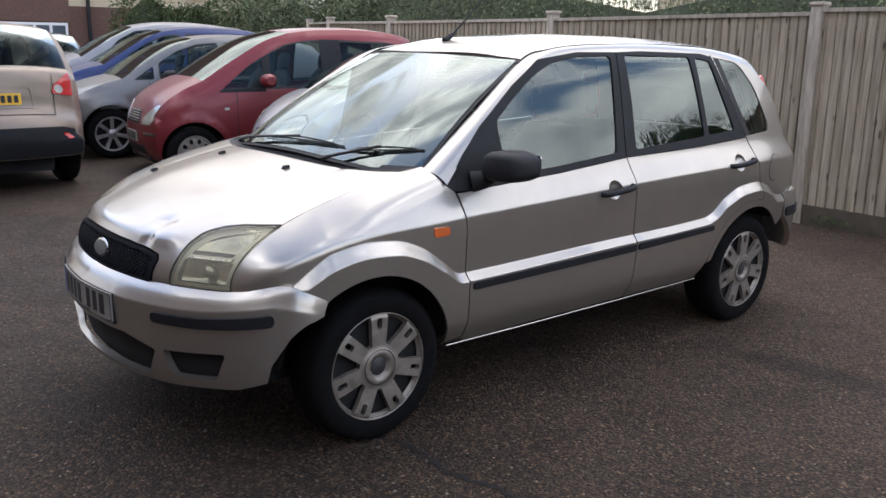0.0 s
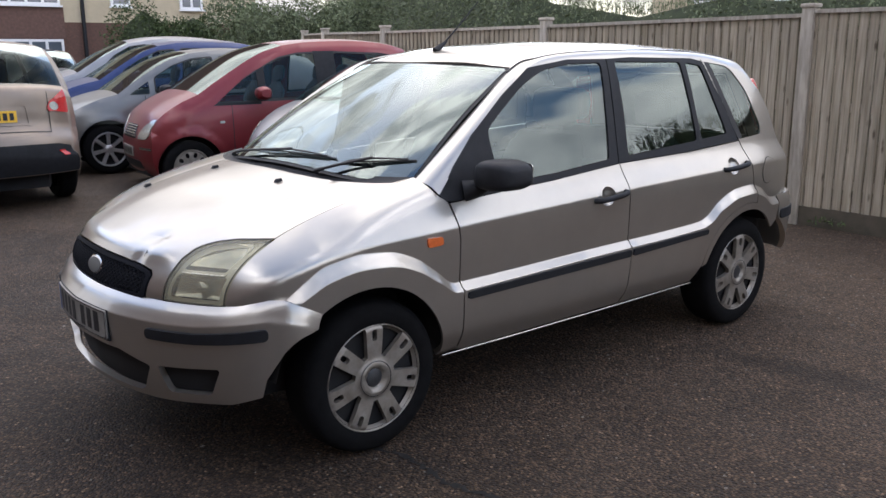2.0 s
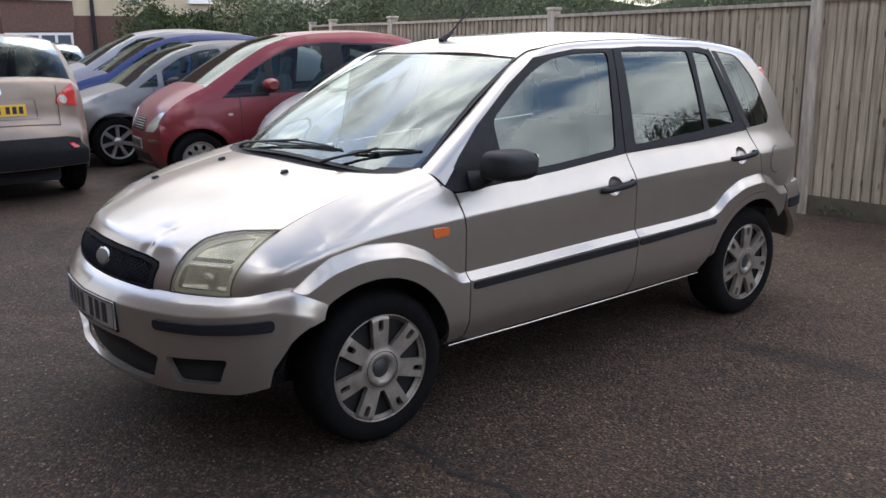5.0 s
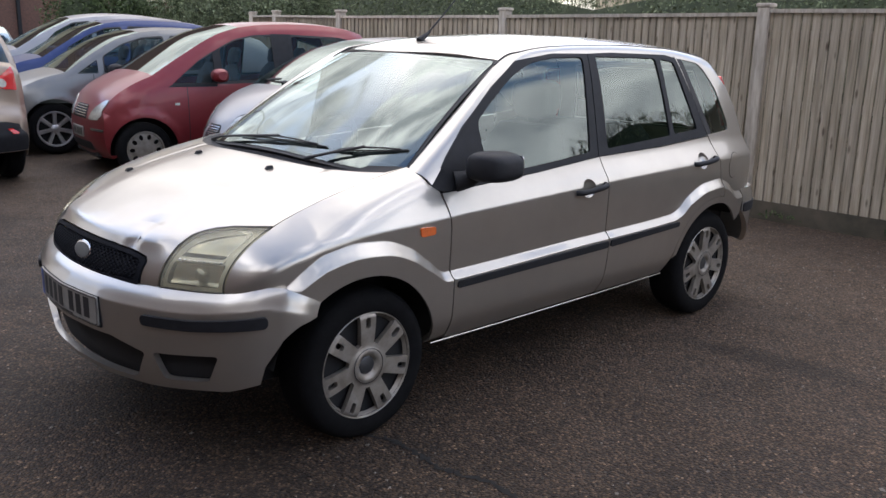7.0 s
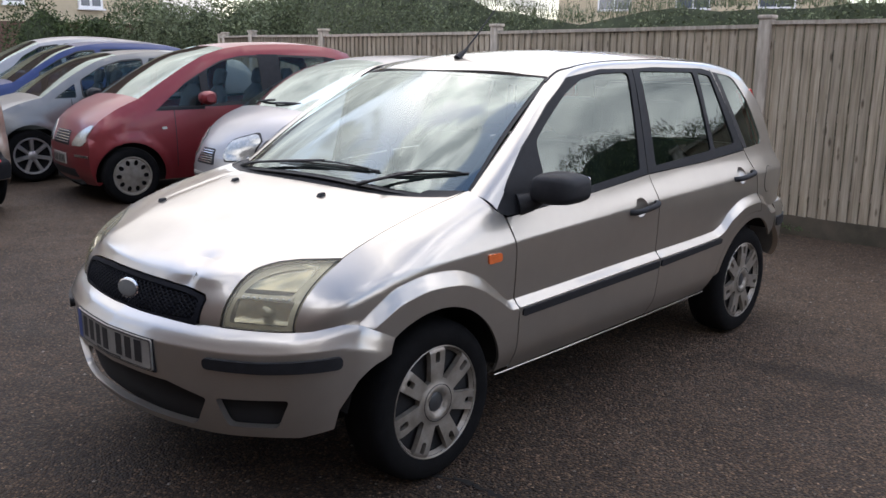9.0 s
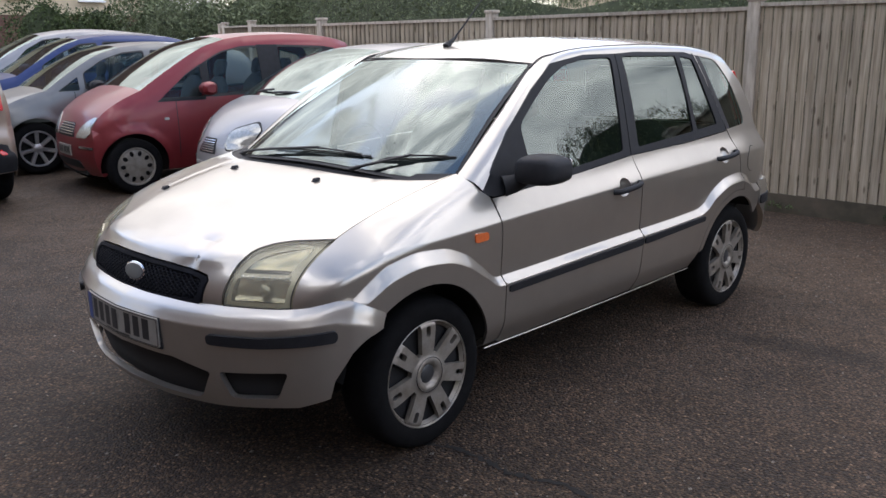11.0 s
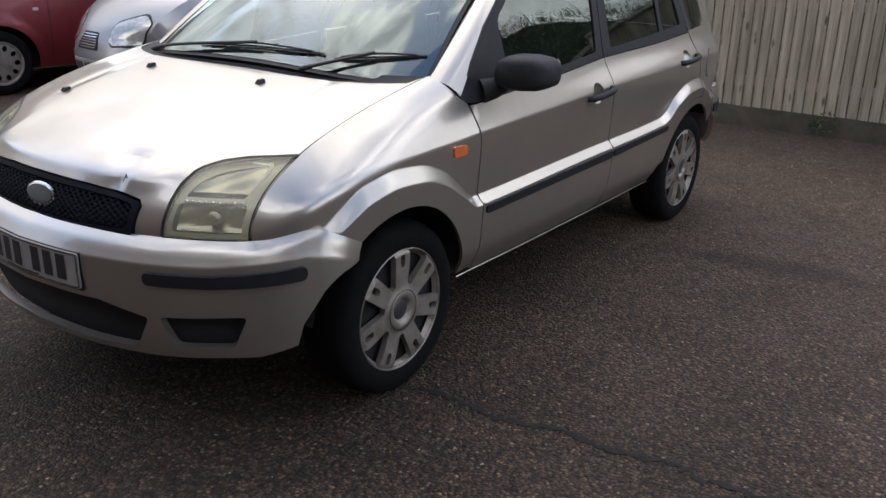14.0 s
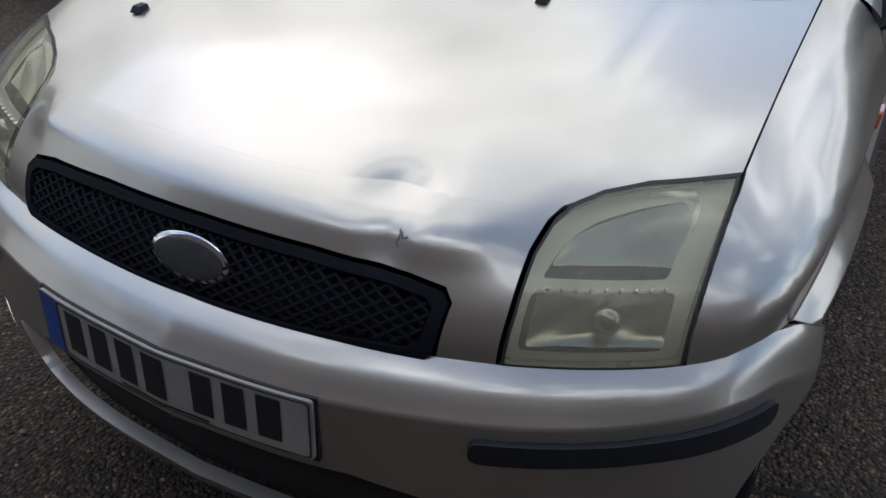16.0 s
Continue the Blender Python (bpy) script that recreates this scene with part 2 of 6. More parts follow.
def patch(outline, fn, step=0.03, thick=0.012, holes=(), out=(0, -1, 0), lift=0.0, mirror=False, lines=()):
    """A curved panel: a 2D outline, with holes, laid on the surface fn(u, v) -> xyz and turned in at its edges by thick. Its normals look to the side of out."""
    loops = [densify(lp, step) for lp in (outline, *holes)]
    pts, edges = [], []
    for lp in loops:
        k = len(pts)
        pts += lp
        edges += [(k + i, k + (i + 1) % len(lp)) for i in range(len(lp))]
    border = np.array(pts)
    lo, hi = border.min(0), border.max(0)
    gx, gy = np.meshgrid(np.arange(lo[0] + step / 2, hi[0], step), np.arange(lo[1] + step / 2, hi[1], step))
    g = np.c_[gx.ravel(), gy.ravel()]
    if len(g):
        keep = inside(loops[0], g)
        for lp in loops[1:]:
            keep &= ~inside(lp, g)
        g = g[keep]
        if len(g):
            dmin = np.min(np.linalg.norm(g[:, None, :] - border[None], axis=2), axis=1)
            g = g[dmin > 0.45 * step]
    creases = []
    for ln in lines:
        q = np.array(ln)
        keep = inside(loops[0], q)
        for lp in loops[1:]:
            keep &= ~inside(lp, q)
        keep &= np.min(np.linalg.norm(q[:, None, :] - border[None], axis=2), axis=1) > 0.25 * step
        creases.append((q, keep))
        if len(g) and keep.any():
            g = g[np.min(np.linalg.norm(g[:, None, :] - q[keep][None], axis=2), axis=1) > 0.4 * step]
    for q, keep in creases:
        k = len(pts)
        idx = {i: k + n for n, i in enumerate(np.flatnonzero(keep))}
        pts += [tuple(q[i]) for i in idx]
        edges += [(idx[i], idx[i + 1]) for i in idx if i + 1 in idx]
    allp = [Vector(p) for p in pts] + [Vector(p) for p in g]
    vs, _, fs, *_ = delaunay_2d_cdt(allp, edges, [], 0, 1e-6)
    uv = np.array([(v.x, v.y) for v in vs])
    cen = np.array([uv[f].mean(0) for f in fs])
    keep = inside(loops[0], cen)
    for lp in loops[1:]:
        keep &= ~inside(lp, cen)
    fs = [f for f, k in zip(fs, keep) if k]
    e = 1e-4
    P = np.array(fn(uv[:, 0], uv[:, 1])).T
    du = (np.array(fn(uv[:, 0] + e, uv[:, 1])).T - np.array(fn(uv[:, 0] - e, uv[:, 1])).T)
    dv = (np.array(fn(uv[:, 0], uv[:, 1] + e)).T - np.array(fn(uv[:, 0], uv[:, 1] - e)).T)
    N = np.cross(du, dv)
    N /= np.linalg.norm(N, axis=1)[:, None] + 1e-12
    sgn = np.sign((N @ np.array(out, float)).sum())
    N *= sgn
    P = P + N * lift
    if mirror:
        P, N = P * (1, -1, 1), N * (1, -1, 1)
    verts, faces, normals = [tuple(p) for p in P], [], []
    for f in fs:
        a, b, c = (P[i] for i in f)
        f = list(f)
        if np.dot(np.cross(b - a, c - a), N[f].mean(0)) < 0:
            f = f[::-1]
        faces.append(f)
        normals += [N[i] for i in f]
    if thick > 0:
        count = {}
        for f in faces:
            for i in range(3):
                count.setdefault(frozenset((f[i], f[(i + 1) % 3])), []).append((f[i], f[(i + 1) % 3]))
        back = {}
        for (i, j), in [c for c in count.values() if len(c) == 1]:
            for q in (i, j):
                if q not in back:
                    back[q] = len(verts)
                    verts.append(tuple(P[q] - N[q] * thick))
            f = [j, i, back[i], back[j]]
            a, b, c = (np.array(verts[q]) for q in f[:3])
            fn_ = np.cross(b - a, c - a)
            fn_ = fn_ / (np.linalg.norm(fn_) + 1e-12)
            faces.append(f)
            normals += [fn_] * 4
    return verts, faces, normals


def mesh_of(name, verts, faces, normals=None, flat=False):
    me = bpy.data.meshes.new(name)
    me.from_pydata([tuple(map(float, v)) for v in verts], [], [tuple(int(i) for i in f) for f in faces])
    me.polygons.foreach_set("use_smooth", [not flat] * len(me.polygons))
    if normals is not None:
        me.normals_split_custom_set([tuple(map(float, n)) for n in normals])
    me.update()
    return me


def join(*geos):
    verts, faces, normals = [], [], []
    ok = all(len(g) > 2 and g[2] is not None for g in geos)
    for g in geos:
        k = len(verts)
        verts += list(g[0])
        faces += [[i + k for i in f] for f in g[1]]
        if ok:
            normals += list(g[2])
    return (verts, faces, normals) if ok else (verts, faces)


def part(name, geo, material, parent=None, label="", flat=False):
    """Links geometry as ONE mesh object under a thing or a part."""
    if isinstance(geo, bmesh.types.BMesh):
        me = bpy.data.meshes.new(name)
        geo.to_mesh(me)
        geo.free()
        me.polygons.foreach_set("use_smooth", [not flat] * len(me.polygons))
        if not flat:
            me.set_sharp_from_angle(angle=radians(38))
    elif isinstance(geo, bpy.types.Mesh):
        me = geo
    else:
        me = mesh_of(name, *geo, flat=flat)
        if not flat and len(geo) < 3:
            me.set_sharp_from_angle(angle=radians(38))
    if material and not me.materials:
        me.materials.append(material)
    ob = new(name, me)
    ob.parent = parent
    if label:
        tagged(ob, label)
    return ob


def loft(rows, closed=False, caps=False):
    """Quads over rows of equally many points."""
    n = len(rows[0])
    verts = [p for r in rows for p in r]
    faces = []
    for i in range(len(rows) - 1):
        for j in range(n if closed else n - 1):
            k = (j + 1) % n
            faces.append([i * n + j, i * n + k, (i + 1) * n + k, (i + 1) * n + j])
    if caps and closed:
        faces.append(list(range(n))[::-1])
        faces.append([(len(rows) - 1) * n + j for j in range(n)])
    return verts, faces


def tube(pts, r, n=8):
    """A round bar along points; r is one radius or one per point."""
    pts = [Vector(p) for p in pts]
    rows = []
    for i, p in enumerate(pts):
        d = (pts[min(i + 1, len(pts) - 1)] - pts[max(i - 1, 0)]).normalized()
        a = d.orthogonal().normalized() if abs(d.z) > 0.9 else d.cross(Vector((0, 0, 1))).normalized()
        b = d.cross(a)
        ri = r[i] if isinstance(r, (list, tuple)) else r
        rows.append([tuple(p + (a * math.cos(2 * math.pi * k / n) + b * math.sin(2 * math.pi * k / n)) * ri) for k in range(n)])
    return loft(rows, True, True)


def box(x0, y0, z0, x1, y1, z1, r=0.0, seg=2):
    bm = bmesh.new()
    bmesh.ops.create_cube(bm, size=1)
    bmesh.ops.scale(bm, vec=(x1 - x0, y1 - y0, z1 - z0), verts=bm.verts)
    bmesh.ops.translate(bm, vec=((x0 + x1) / 2, (y0 + y1) / 2, (z0 + z1) / 2), verts=bm.verts)
    if r > 0:
        bmesh.ops.bevel(bm, geom=bm.edges[:], offset=r, segments=seg, affect="EDGES", profile=0.5)
    return bm


def revolve(profile, axis="y", n=40):
    """A turned solid: profile rows of (radius, along the axis)."""
    rows = []
    for r, a in profile:
        ring = []
        for k in range(n):
            c, s = math.cos(2 * math.pi * k / n) * r, math.sin(2 * math.pi * k / n) * r
            ring.append((c, a, s) if axis == "y" else ((c, s, a) if axis == "z" else (a, c, s)))
        rows.append(ring)
    return loft(rows, True)


def shift(geo, v):
    return ([tuple(np.array(p) + v) for p in geo[0]], *geo[1:])


def empty(name, label, category, group="", loc=(0, 0, 0), turn=0.0):
    e = new(name)
    e.empty_display_size = 0.2
    e.matrix_world = pose(*loc, 0, 0, turn)
    return tagged(e, label, category, group)

# ---------------------------------------------------------------- the silver hatchback: its surfaces
# x runs from the front bumper (0) to the rear (4.0), y across, z up; the near flank is at negative y.


def nose_x(y):
    return 0.045 + 0.3 * y ** 2 + 0.27 * y ** 4


def dent(y, z):
    """A knock in the bonnet's leading edge: a hollow and a fold below it."""
    return 0.018 * np.exp(-(((y + 0.268) / 0.045) ** 2 + ((z - 0.848) / 0.018) ** 2)) + 0.008 * np.exp(-(((y + 0.30) / 0.03) ** 2 + ((z - 0.80) / 0.035) ** 2)) - 0.003 * np.exp(-(((y + 0.345) / 0.03) ** 2 + ((z - 0.81) / 0.035) ** 2))


def shoulder_fill(y, dz):
    """The bonnet's leading edge stands fuller between the lamps."""
    return 0.026 * np.exp(-((dz - 0.155) / 0.036) ** 2) * smooth((0.51 - np.abs(y)) / 0.12)


def nose(y, z):
    dz = np.maximum(z - 0.67, 0)
    return nose_x(y) + 4.2 * dz ** 2 + 14 * dz ** 4 - shoulder_fill(y, dz) + dent(y, z), y, z


def bonnet_z(x, y):
    dz = 0.15 + 0 * (x + y)
    for _ in range(14):
        dz = np.sqrt(np.maximum(-4.2 + np.sqrt(17.64 + 56 * np.maximum(x + shoulder_fill(y, dz) - nose_x(y), 0)), 0) / 28)
    return 0.67 + dz


def bonnet(x, y):
    z = bonnet_z(x, y)
    return x, y, z - 1.0 * dent(y, z) - 0.006 * np.exp(-((np.abs(y) - 0.47) / 0.02) ** 2) * smooth((x - 0.4) / 0.2) * 0.4


plan_y = pchip([0.13, 0.22, 0.31, 0.41, 0.56, 0.80, 1.2, 3.0, 3.4, 3.65, 3.85, 3.97], [0.49, 0.65, 0.76, 0.812, 0.832, 0.836, 0.836, 0.836, 0.828, 0.80, 0.745, 0.67])
low_y = pchip([0.15, 0.22, 0.30, 0.45, 0.58, 0.75, 0.86, 1.0], [0.70, 0.755, 0.785, 0.816, 0.828, 0.845, 0.852, 0.852])
high_y = pchip([0.78, 0.86, 0.95, 1.0, 1.25, 1.46, 1.53], [0.884, 0.852, 0.8165, 0.80, 0.722, 0.648, 0.61])
# the shoulder crease that runs from the headlamp past the door handles
crease_z = pchip([0.40, 0.60, 0.80, 1.08, 1.25, 1.75, 2.27, 3.15, 3.70], [0.795, 0.812, 0.828, 0.838, 0.846, 0.864, 0.882, 0.902, 0.910])
ledge_z = pchip([0.30, 0.43, 0.49, 0.593, 0.727, 0.855, 0.992, 1.09, 1.20, 1.30, 2.0, 2.85, 2.93, 3.01, 3.17, 3.31, 3.42, 3.57, 3.7, 3.9], [0.62, 0.68, 0.725, 0.784, 0.805, 0.796, 0.749, 0.682, 0.613, 0.614, 0.63, 0.648, 0.672, 0.734, 0.792, 0.80, 0.773, 0.70, 0.69, 0.69])


band_h = pchip([0.3, 0.45, 0.6, 1.0, 1.15, 1.25, 2.8, 2.95, 3.1, 3.5, 3.7], [0.032, 0.042, 0.052, 0.050, 0.036, 0.031, 0.031, 0.036, 0.048, 0.046, 0.03])


def shoulder(x):
    """The height of the crease, drawn down where the wing is low."""
    return np.where(x < 1.2, np.minimum(crease_z(x), 0.63 + 0.62 * (bonnet_z(np.minimum(x, 1.2), 0.705) - 0.63)), crease_z(x))


def crease_h(x):
    """Half the width over which the crease is rounded: soft by the lamp, crisp on the doors."""
    return 0.006 + 0.022 * smooth((0.85 - x) / 0.35)


def flank(x, z):
    """The side of the body from the sill to the roof rail."""
    zh = bonnet_z(np.minimum(x, 1.2), 0.705)
    zc = shoulder(x)
    edge = plan_y(x) - 0.836
    h = crease_h(x)
    up = np.where(z > zc + h, z - zc, np.where(z < zc - h, 0.0, (z - zc + h) ** 2 / (4 * h)))
    above = edge + low_y(np.minimum(z, zc)) + high_y(zc + up) - high_y(zc) - (low_y(zc) - high_y(zc)) * smooth(up / 0.12)
    # the wing leans over to the bonnet's edge
    t = np.clip(up / np.maximum(zh - zc, 0.02), 0, 1.2)
    top = edge + low_y(zc)
    a = np.clip(0.42 * (zh - zc) / np.maximum(top - 0.705, 0.02), 0.0, 0.9)
    a = a + (0.72 - a) * smooth((0.80 - x) / 0.3)
    lean = edge + low_y(np.minimum(z, zc)) - (top - 0.705) * (a * t + (1 - a) * t ** (2.0 + 4.0 * smooth((x - 0.6) / 0.6)))
    y = np.where(x < 1.2, lean, above)
    t = np.clip((ledge_z(x) - z) / band_h(x), 0, 1)
    fade = smooth((z - 0.26) / 0.16)
    y = y + 0.034 * (0.85 * t + 0.15 * smooth(t)) * fade
    return x, -y, z


CREASES = [[(x, float(ledge_z(x)) + o + k * float(band_h(x))) for x in np.arange(0.30, 3.88, 0.012)] for k, o in ((0, 0.004), (0, -0.003), (-1, 0.003), (-1, -0.004))]
CREASES += [[(x, float(shoulder(x)) + k * float(crease_h(x))) for x in np.arange(0.42, 3.62, 0.012)] for k in (-1, 0, 1)]


def arch(cx, r=0.368, a0=-12, a1=192, n=22, cz=0.30):
    """Points of a wheel arch, from the rear foot over the top to the front foot."""
    return [(cx + r * math.cos(radians(a0 + (a1 - a0) * k / n)), cz + r * math.sin(radians(a0 + (a1 - a0) * k / n))) for k in range(n + 1)]


PLAN = spline([(0.045, 0.0), (0.064, 0.25), (0.133, 0.49), (0.22, 0.65), (0.305, 0.755), (0.41, 0.815), (0.56, 0.835), (0.70, 0.838)], 12)
PLAN_S = np.r_[0, np.cumsum([math.dist(a, b) for a, b in zip(PLAN, PLAN[1:])])]
PLAN_X, PLAN_Y = np.array(PLAN).T
bump_w = [0.22, 0.27, 0.31, 0.40, 0.50, 0.58, 0.600, 0.604, 0.608, 0.66, 0.70]
bump_z = pchip(bump_w, [0.22, 0.27, 0.31, 0.40, 0.50, 0.579, 0.599, 0.6025, 0.606, 0.645, 0.668])
bump_out = pchip(bump_w, [-0.01, 0.018, 0.036, 0.058, 0.068, 0.0725, 0.0732, 0.0724, 0.0695, 0.036, 0.0])


def s_of_y(y):
    return float(np.interp(y, PLAN_Y, PLAN_S))


def s_of_x(x):
    return float(np.interp(x, PLAN_X, PLAN_S))


RISE_S = [0, s_of_y(0.68), s_of_y(0.73), s_of_x(0.38), s_of_x(0.43), s_of_x(0.556)]


def bumper_at(extra):
    def f(s, z):
        a = np.abs(s)
        x, y = np.interp(a, PLAN_S, PLAN_X), np.interp(a, PLAN_S, PLAN_Y)
        d = 0.01
        tx = np.interp(a + d, PLAN_S, PLAN_X) - np.interp(np.maximum(a - d, 0), PLAN_S, PLAN_X)
        ty = np.interp(a + d, PLAN_S, PLAN_Y) - np.interp(np.maximum(a - d, 0), PLAN_S, PLAN_Y)
        ln = np.hypot(tx, ty) + 1e-9
        tx, ty = tx * smooth(a / 0.02) / ln, ty / ln
        w = z
        # the ledge and the strip sweep up round the corner; the top edge dips again at the arch
        sweep = np.interp(a, [0.0, RISE_S[1] - 0.06, RISE_S[2], RISE_S[3], RISE_S[4], RISE_S[5]], [0, 0, 0.010, 0.020, 0.012, -0.036]) * smooth((w - 0.47) / 0.10)
        tuck = np.interp(a, RISE_S, [0, 0, 0.004, 0.024, 0.022, -0.046])
        k = smooth((w - 0.615) / 0.07)
        z = bump_z(w) + sweep * (1 - k) + tuck * k
        o = bump_out(w) * np.interp(a, [0, 0.5, 0.75, 0.95, 1.10], [1.0, 0.80, 0.62, 0.36, 0.02]) + extra + 0.034 * smooth((x - 0.36) / 0.15) * smooth((w - 0.26) / 0.16) * (a > 0.5)
        return x - ty * o, np.sign(s + 1e-9) * (y + tx * o), z
    return f


bumper = bumper_at(0.0)
cowl_x = lambda y: 0.83 + 0.72 * np.abs(y) ** 4


def screen(u, v):
    """The windscreen: u across (-1 to 1), v from the scuttle to the roof."""
    y = u * (0.705 * (1 - v) + 0.575 * v)
    x = (cowl_x(u * 0.705) + 0.075) * (1 - v) + (1.577 + 0.525 * (u * 0.575) ** 2) * v
    z = (1.052 - 0.045 * u ** 2) * (1 - v) + (1.470 - 0.023 * u ** 2) * v
    b = 0.022 * np.sin(np.pi * np.clip(v, 0, 1))
    return x - 0.5 * b, y, z + 0.87 * b


roof_c = pchip([1.54, 1.60, 1.75, 2.0, 2.4, 2.8, 3.2, 3.5, 3.7], [1.464, 1.480, 1.520, 1.553, 1.570, 1.567, 1.548, 1.517, 1.48])


RAIL_IN = [(1.095, -0.700, 1.022), (1.42, -0.640, 1.245), (1.745, -0.577, 1.447), (1.90, -0.579, 1.489), (2.15, -0.578, 1.513), (2.6, -0.577, 1.522), (2.85, -0.575, 1.517), (3.1, -0.572, 1.508), (3.45, -0.56, 1.470), (3.56, -0.555, 1.432), (3.62, -0.565, 1.36)]
rail_z = pchip([p[0] for p in RAIL_IN[2:]], [p[2] for p in RAIL_IN[2:]])


def roof(x, y):
    return x, y, roof_c(x) - (roof_c(x) - rail_z(np.maximum(x, 1.70)) - 0.002) * np.abs(y / 0.575) ** 2.3


RAIL_OUT = [(1.140, -0.805, 0.975), (1.375, -0.742, 1.186), (1.60, -0.688, 1.342), (1.775, -0.650, 1.442), (2.04, -0.634, 1.475), (2.5, -0.632, 1.481), (2.985, -0.637, 1.469), (3.30, -0.646, 1.441), (3.45, -0.649, 1.400), (3.54, -0.662, 1.345), (3.57, -0.69, 1.29)]


def mirrored(geo):
    """The same geometry across the car's middle."""
    v = [(p[0], -p[1], p[2]) for p in geo[0]]
    f = [list(q)[::-1] for q in geo[1]]
    if len(geo) > 2:
        n, k = [], 0
        for q in geo[1]:
            n += [(a[0], -a[1], a[2]) for a in list(geo[2][k:k + len(q)])[::-1]]
            k += len(q)
        return v, f, n
    return v, f


car = empty("hatchback_car", "silver five-door hatchback with a dented bonnet, parked on tarmac", "car")


def both(name, geo, material, parent=None, label=""):
    """The part and its twin on the other flank."""
    a = part(name, geo, material, parent or car, label)
    b = part(name, mirrored(geo), material, parent or car, label)
    return a, b


# panels
low = [(0.0, 0.783), (-0.2, 0.781), (-0.345, 0.772), (-0.398, 0.762), (-0.412, 0.745), (-0.404, 0.668), (-0.482, 0.667), (-0.485, 0.737), (-0.483, 0.809), (-0.489, 0.838), (-0.502, 0.852)]
full_low = low + [(-p[0], p[1]) for p in low[::-1]]
hx = lambda y: float(nose_x(y) + 4.2 * 0.18 ** 2 + 14 * 0.18 ** 4 - shoulder_fill(y, 0.18))
high = [(hx(y), y) for y in np.linspace(0, -0.502, 14)] + [(0.322, -0.532), (0.350, -0.562), (0.378, -0.594), (0.470, -0.7015), (0.70, -0.702), (0.9, -0.702), (1.085, -0.700)] + [(float(cowl_x(y)), y) for y in np.linspace(-0.69, 0, 16)]
full_high = high + [(p[0], -p[1]) for p in high[-2:0:-1]]
part("bonnet", join(patch(full_low, nose, 0.016, 0.01, out=(-1, 0, 0.5)), patch(full_high, bonnet, 0.02, 0.01, out=(-0.3, 0, 1))), SILVER, car, "silver bonnet with a dent above the grille")

SCRATCH = mat("paint_scratch", (0.06, 0.05, 0.045), 0.8, 0, 0.3, 60)
for pts in ([(-0.312, 0.818), (-0.315, 0.810), (-0.313, 0.802), (-0.318, 0.797)], [(-0.316, 0.816), (-0.321, 0.809), (-0.327, 0.812)]):
    q = np.array(spline(pts, 4))
    xx, yy, zz = nose(q[:, 0], q[:, 1])
    part("scratch", tube(list(zip(xx - 0.0004, yy, zz + 0.0003)), 0.0008, 5), SCRATCH, car)

wing_top = [(x, float(bonnet_z(x, 0.705))) for x in np.linspace(0.480, 1.09, 16)]
wing_front = [(float(nose(0.709, np.array(z))[0]), z) for z in np.linspace(0.668, 0.868, 12)]
wing = wing_front + wing_top + [(1.145, 0.968), (1.178, 0.945), (1.198, 0.86), (1.210, 0.794), (1.218, 0.60), (1.226, 0.42), (1.222, 0.335)] + [p for p in arch(0.762, 0.377, 4, 124)] + [(0.546, 0.616), (0.50, 0.650), (0.44, 0.682), (0.40, 0.688), (0.34, 0.682)]
both("front_wing", patch(wing, flank, 0.02, 0.012, lines=CREASES), SILVER)

fd = [(1.191, 0.938), (1.216, 0.794), (1.224, 0.60), (1.232, 0.42), (1.232, 0.318), (1.26, 0.312), (2.255, 0.318), (2.277, 0.36), (2.279, 0.62), (2.256, 0.91), (2.238, 1.002), (1.785, 0.969), (1.30, 0.944)]


def cup_outline(cx, cz):
    return [(cx - 0.01 + 0.050 * math.cos(2 * math.pi * i / 24), cz + 0.044 * math.sin(2 * math.pi * i / 24)) for i in range(24)]


FD_HOLE, RD_HOLE = cup_outline(2.12, 0.868), cup_outline(3.15, 0.916)
front_door = part("front_door", patch(fd, flank, 0.022, 0.012, holes=[FD_HOLE], lines=CREASES), SILVER, car)
front_door_far = part("front_door", mirrored(patch(fd, flank, 0.022, 0.012, holes=[FD_HOLE], lines=CREASES)), SILVER, car)
rd = [(2.244, 1.002), (2.262, 0.91), (2.285, 0.62), (2.283, 0.36), (2.275, 0.318), (2.85, 0.322)] + arch(3.285, 0.405, 163, 80, 14) + [(3.345, 0.80), (3.315, 0.90), (3.262, 1.038), (2.8, 1.014)]
rear_door = part("rear_door", patch(rd, flank, 0.022, 0.012, holes=[RD_HOLE], lines=CREASES), SILVER, car)
rear_door_far = part("rear_door", mirrored(patch(rd, flank, 0.022, 0.012, holes=[RD_HOLE], lines=CREASES)), SILVER, car)
qp = [(3.27, 1.041), (3.322, 0.90), (3.352, 0.80)] + arch(3.285, 0.402, 79, 163, 14)[:-1] + [(2.902, 0.40)] + arch(3.285, 0.366, 162, 38, 16) + [(3.640, 0.56), (3.655, 0.690), (3.83, 0.700), (3.80, 0.86), (3.735, 1.0), (3.68, 1.18), (3.60, 1.30), (3.55, 1.335), (3.45, 1.402), (3.30, 1.444), (3.075, 1.472)]
qg = rounded([(3.09, 1.462), (3.315, 1.434), (3.44, 1.30), (3.525, 1.105), (3.515, 1.062), (3.255, 1.046)], [0.02, 0.06, 0.05, 0.05, 0.02, 0.03])
both("rear_quarter_panel", patch(qp, flank, 0.024, 0.012, lines=CREASES, holes=[qg]), SILVER)
both("quarter_window", patch(qg, flank, 0.03, 0.004, lift=-0.004), SIDEGLASS)
qb = [(3.09, 1.46), (3.135, 1.456), (3.305, 1.052), (3.262, 1.048)]
both("window_seal", patch(qb, flank, 0.03, 0.004, lift=0.001), SEAL)

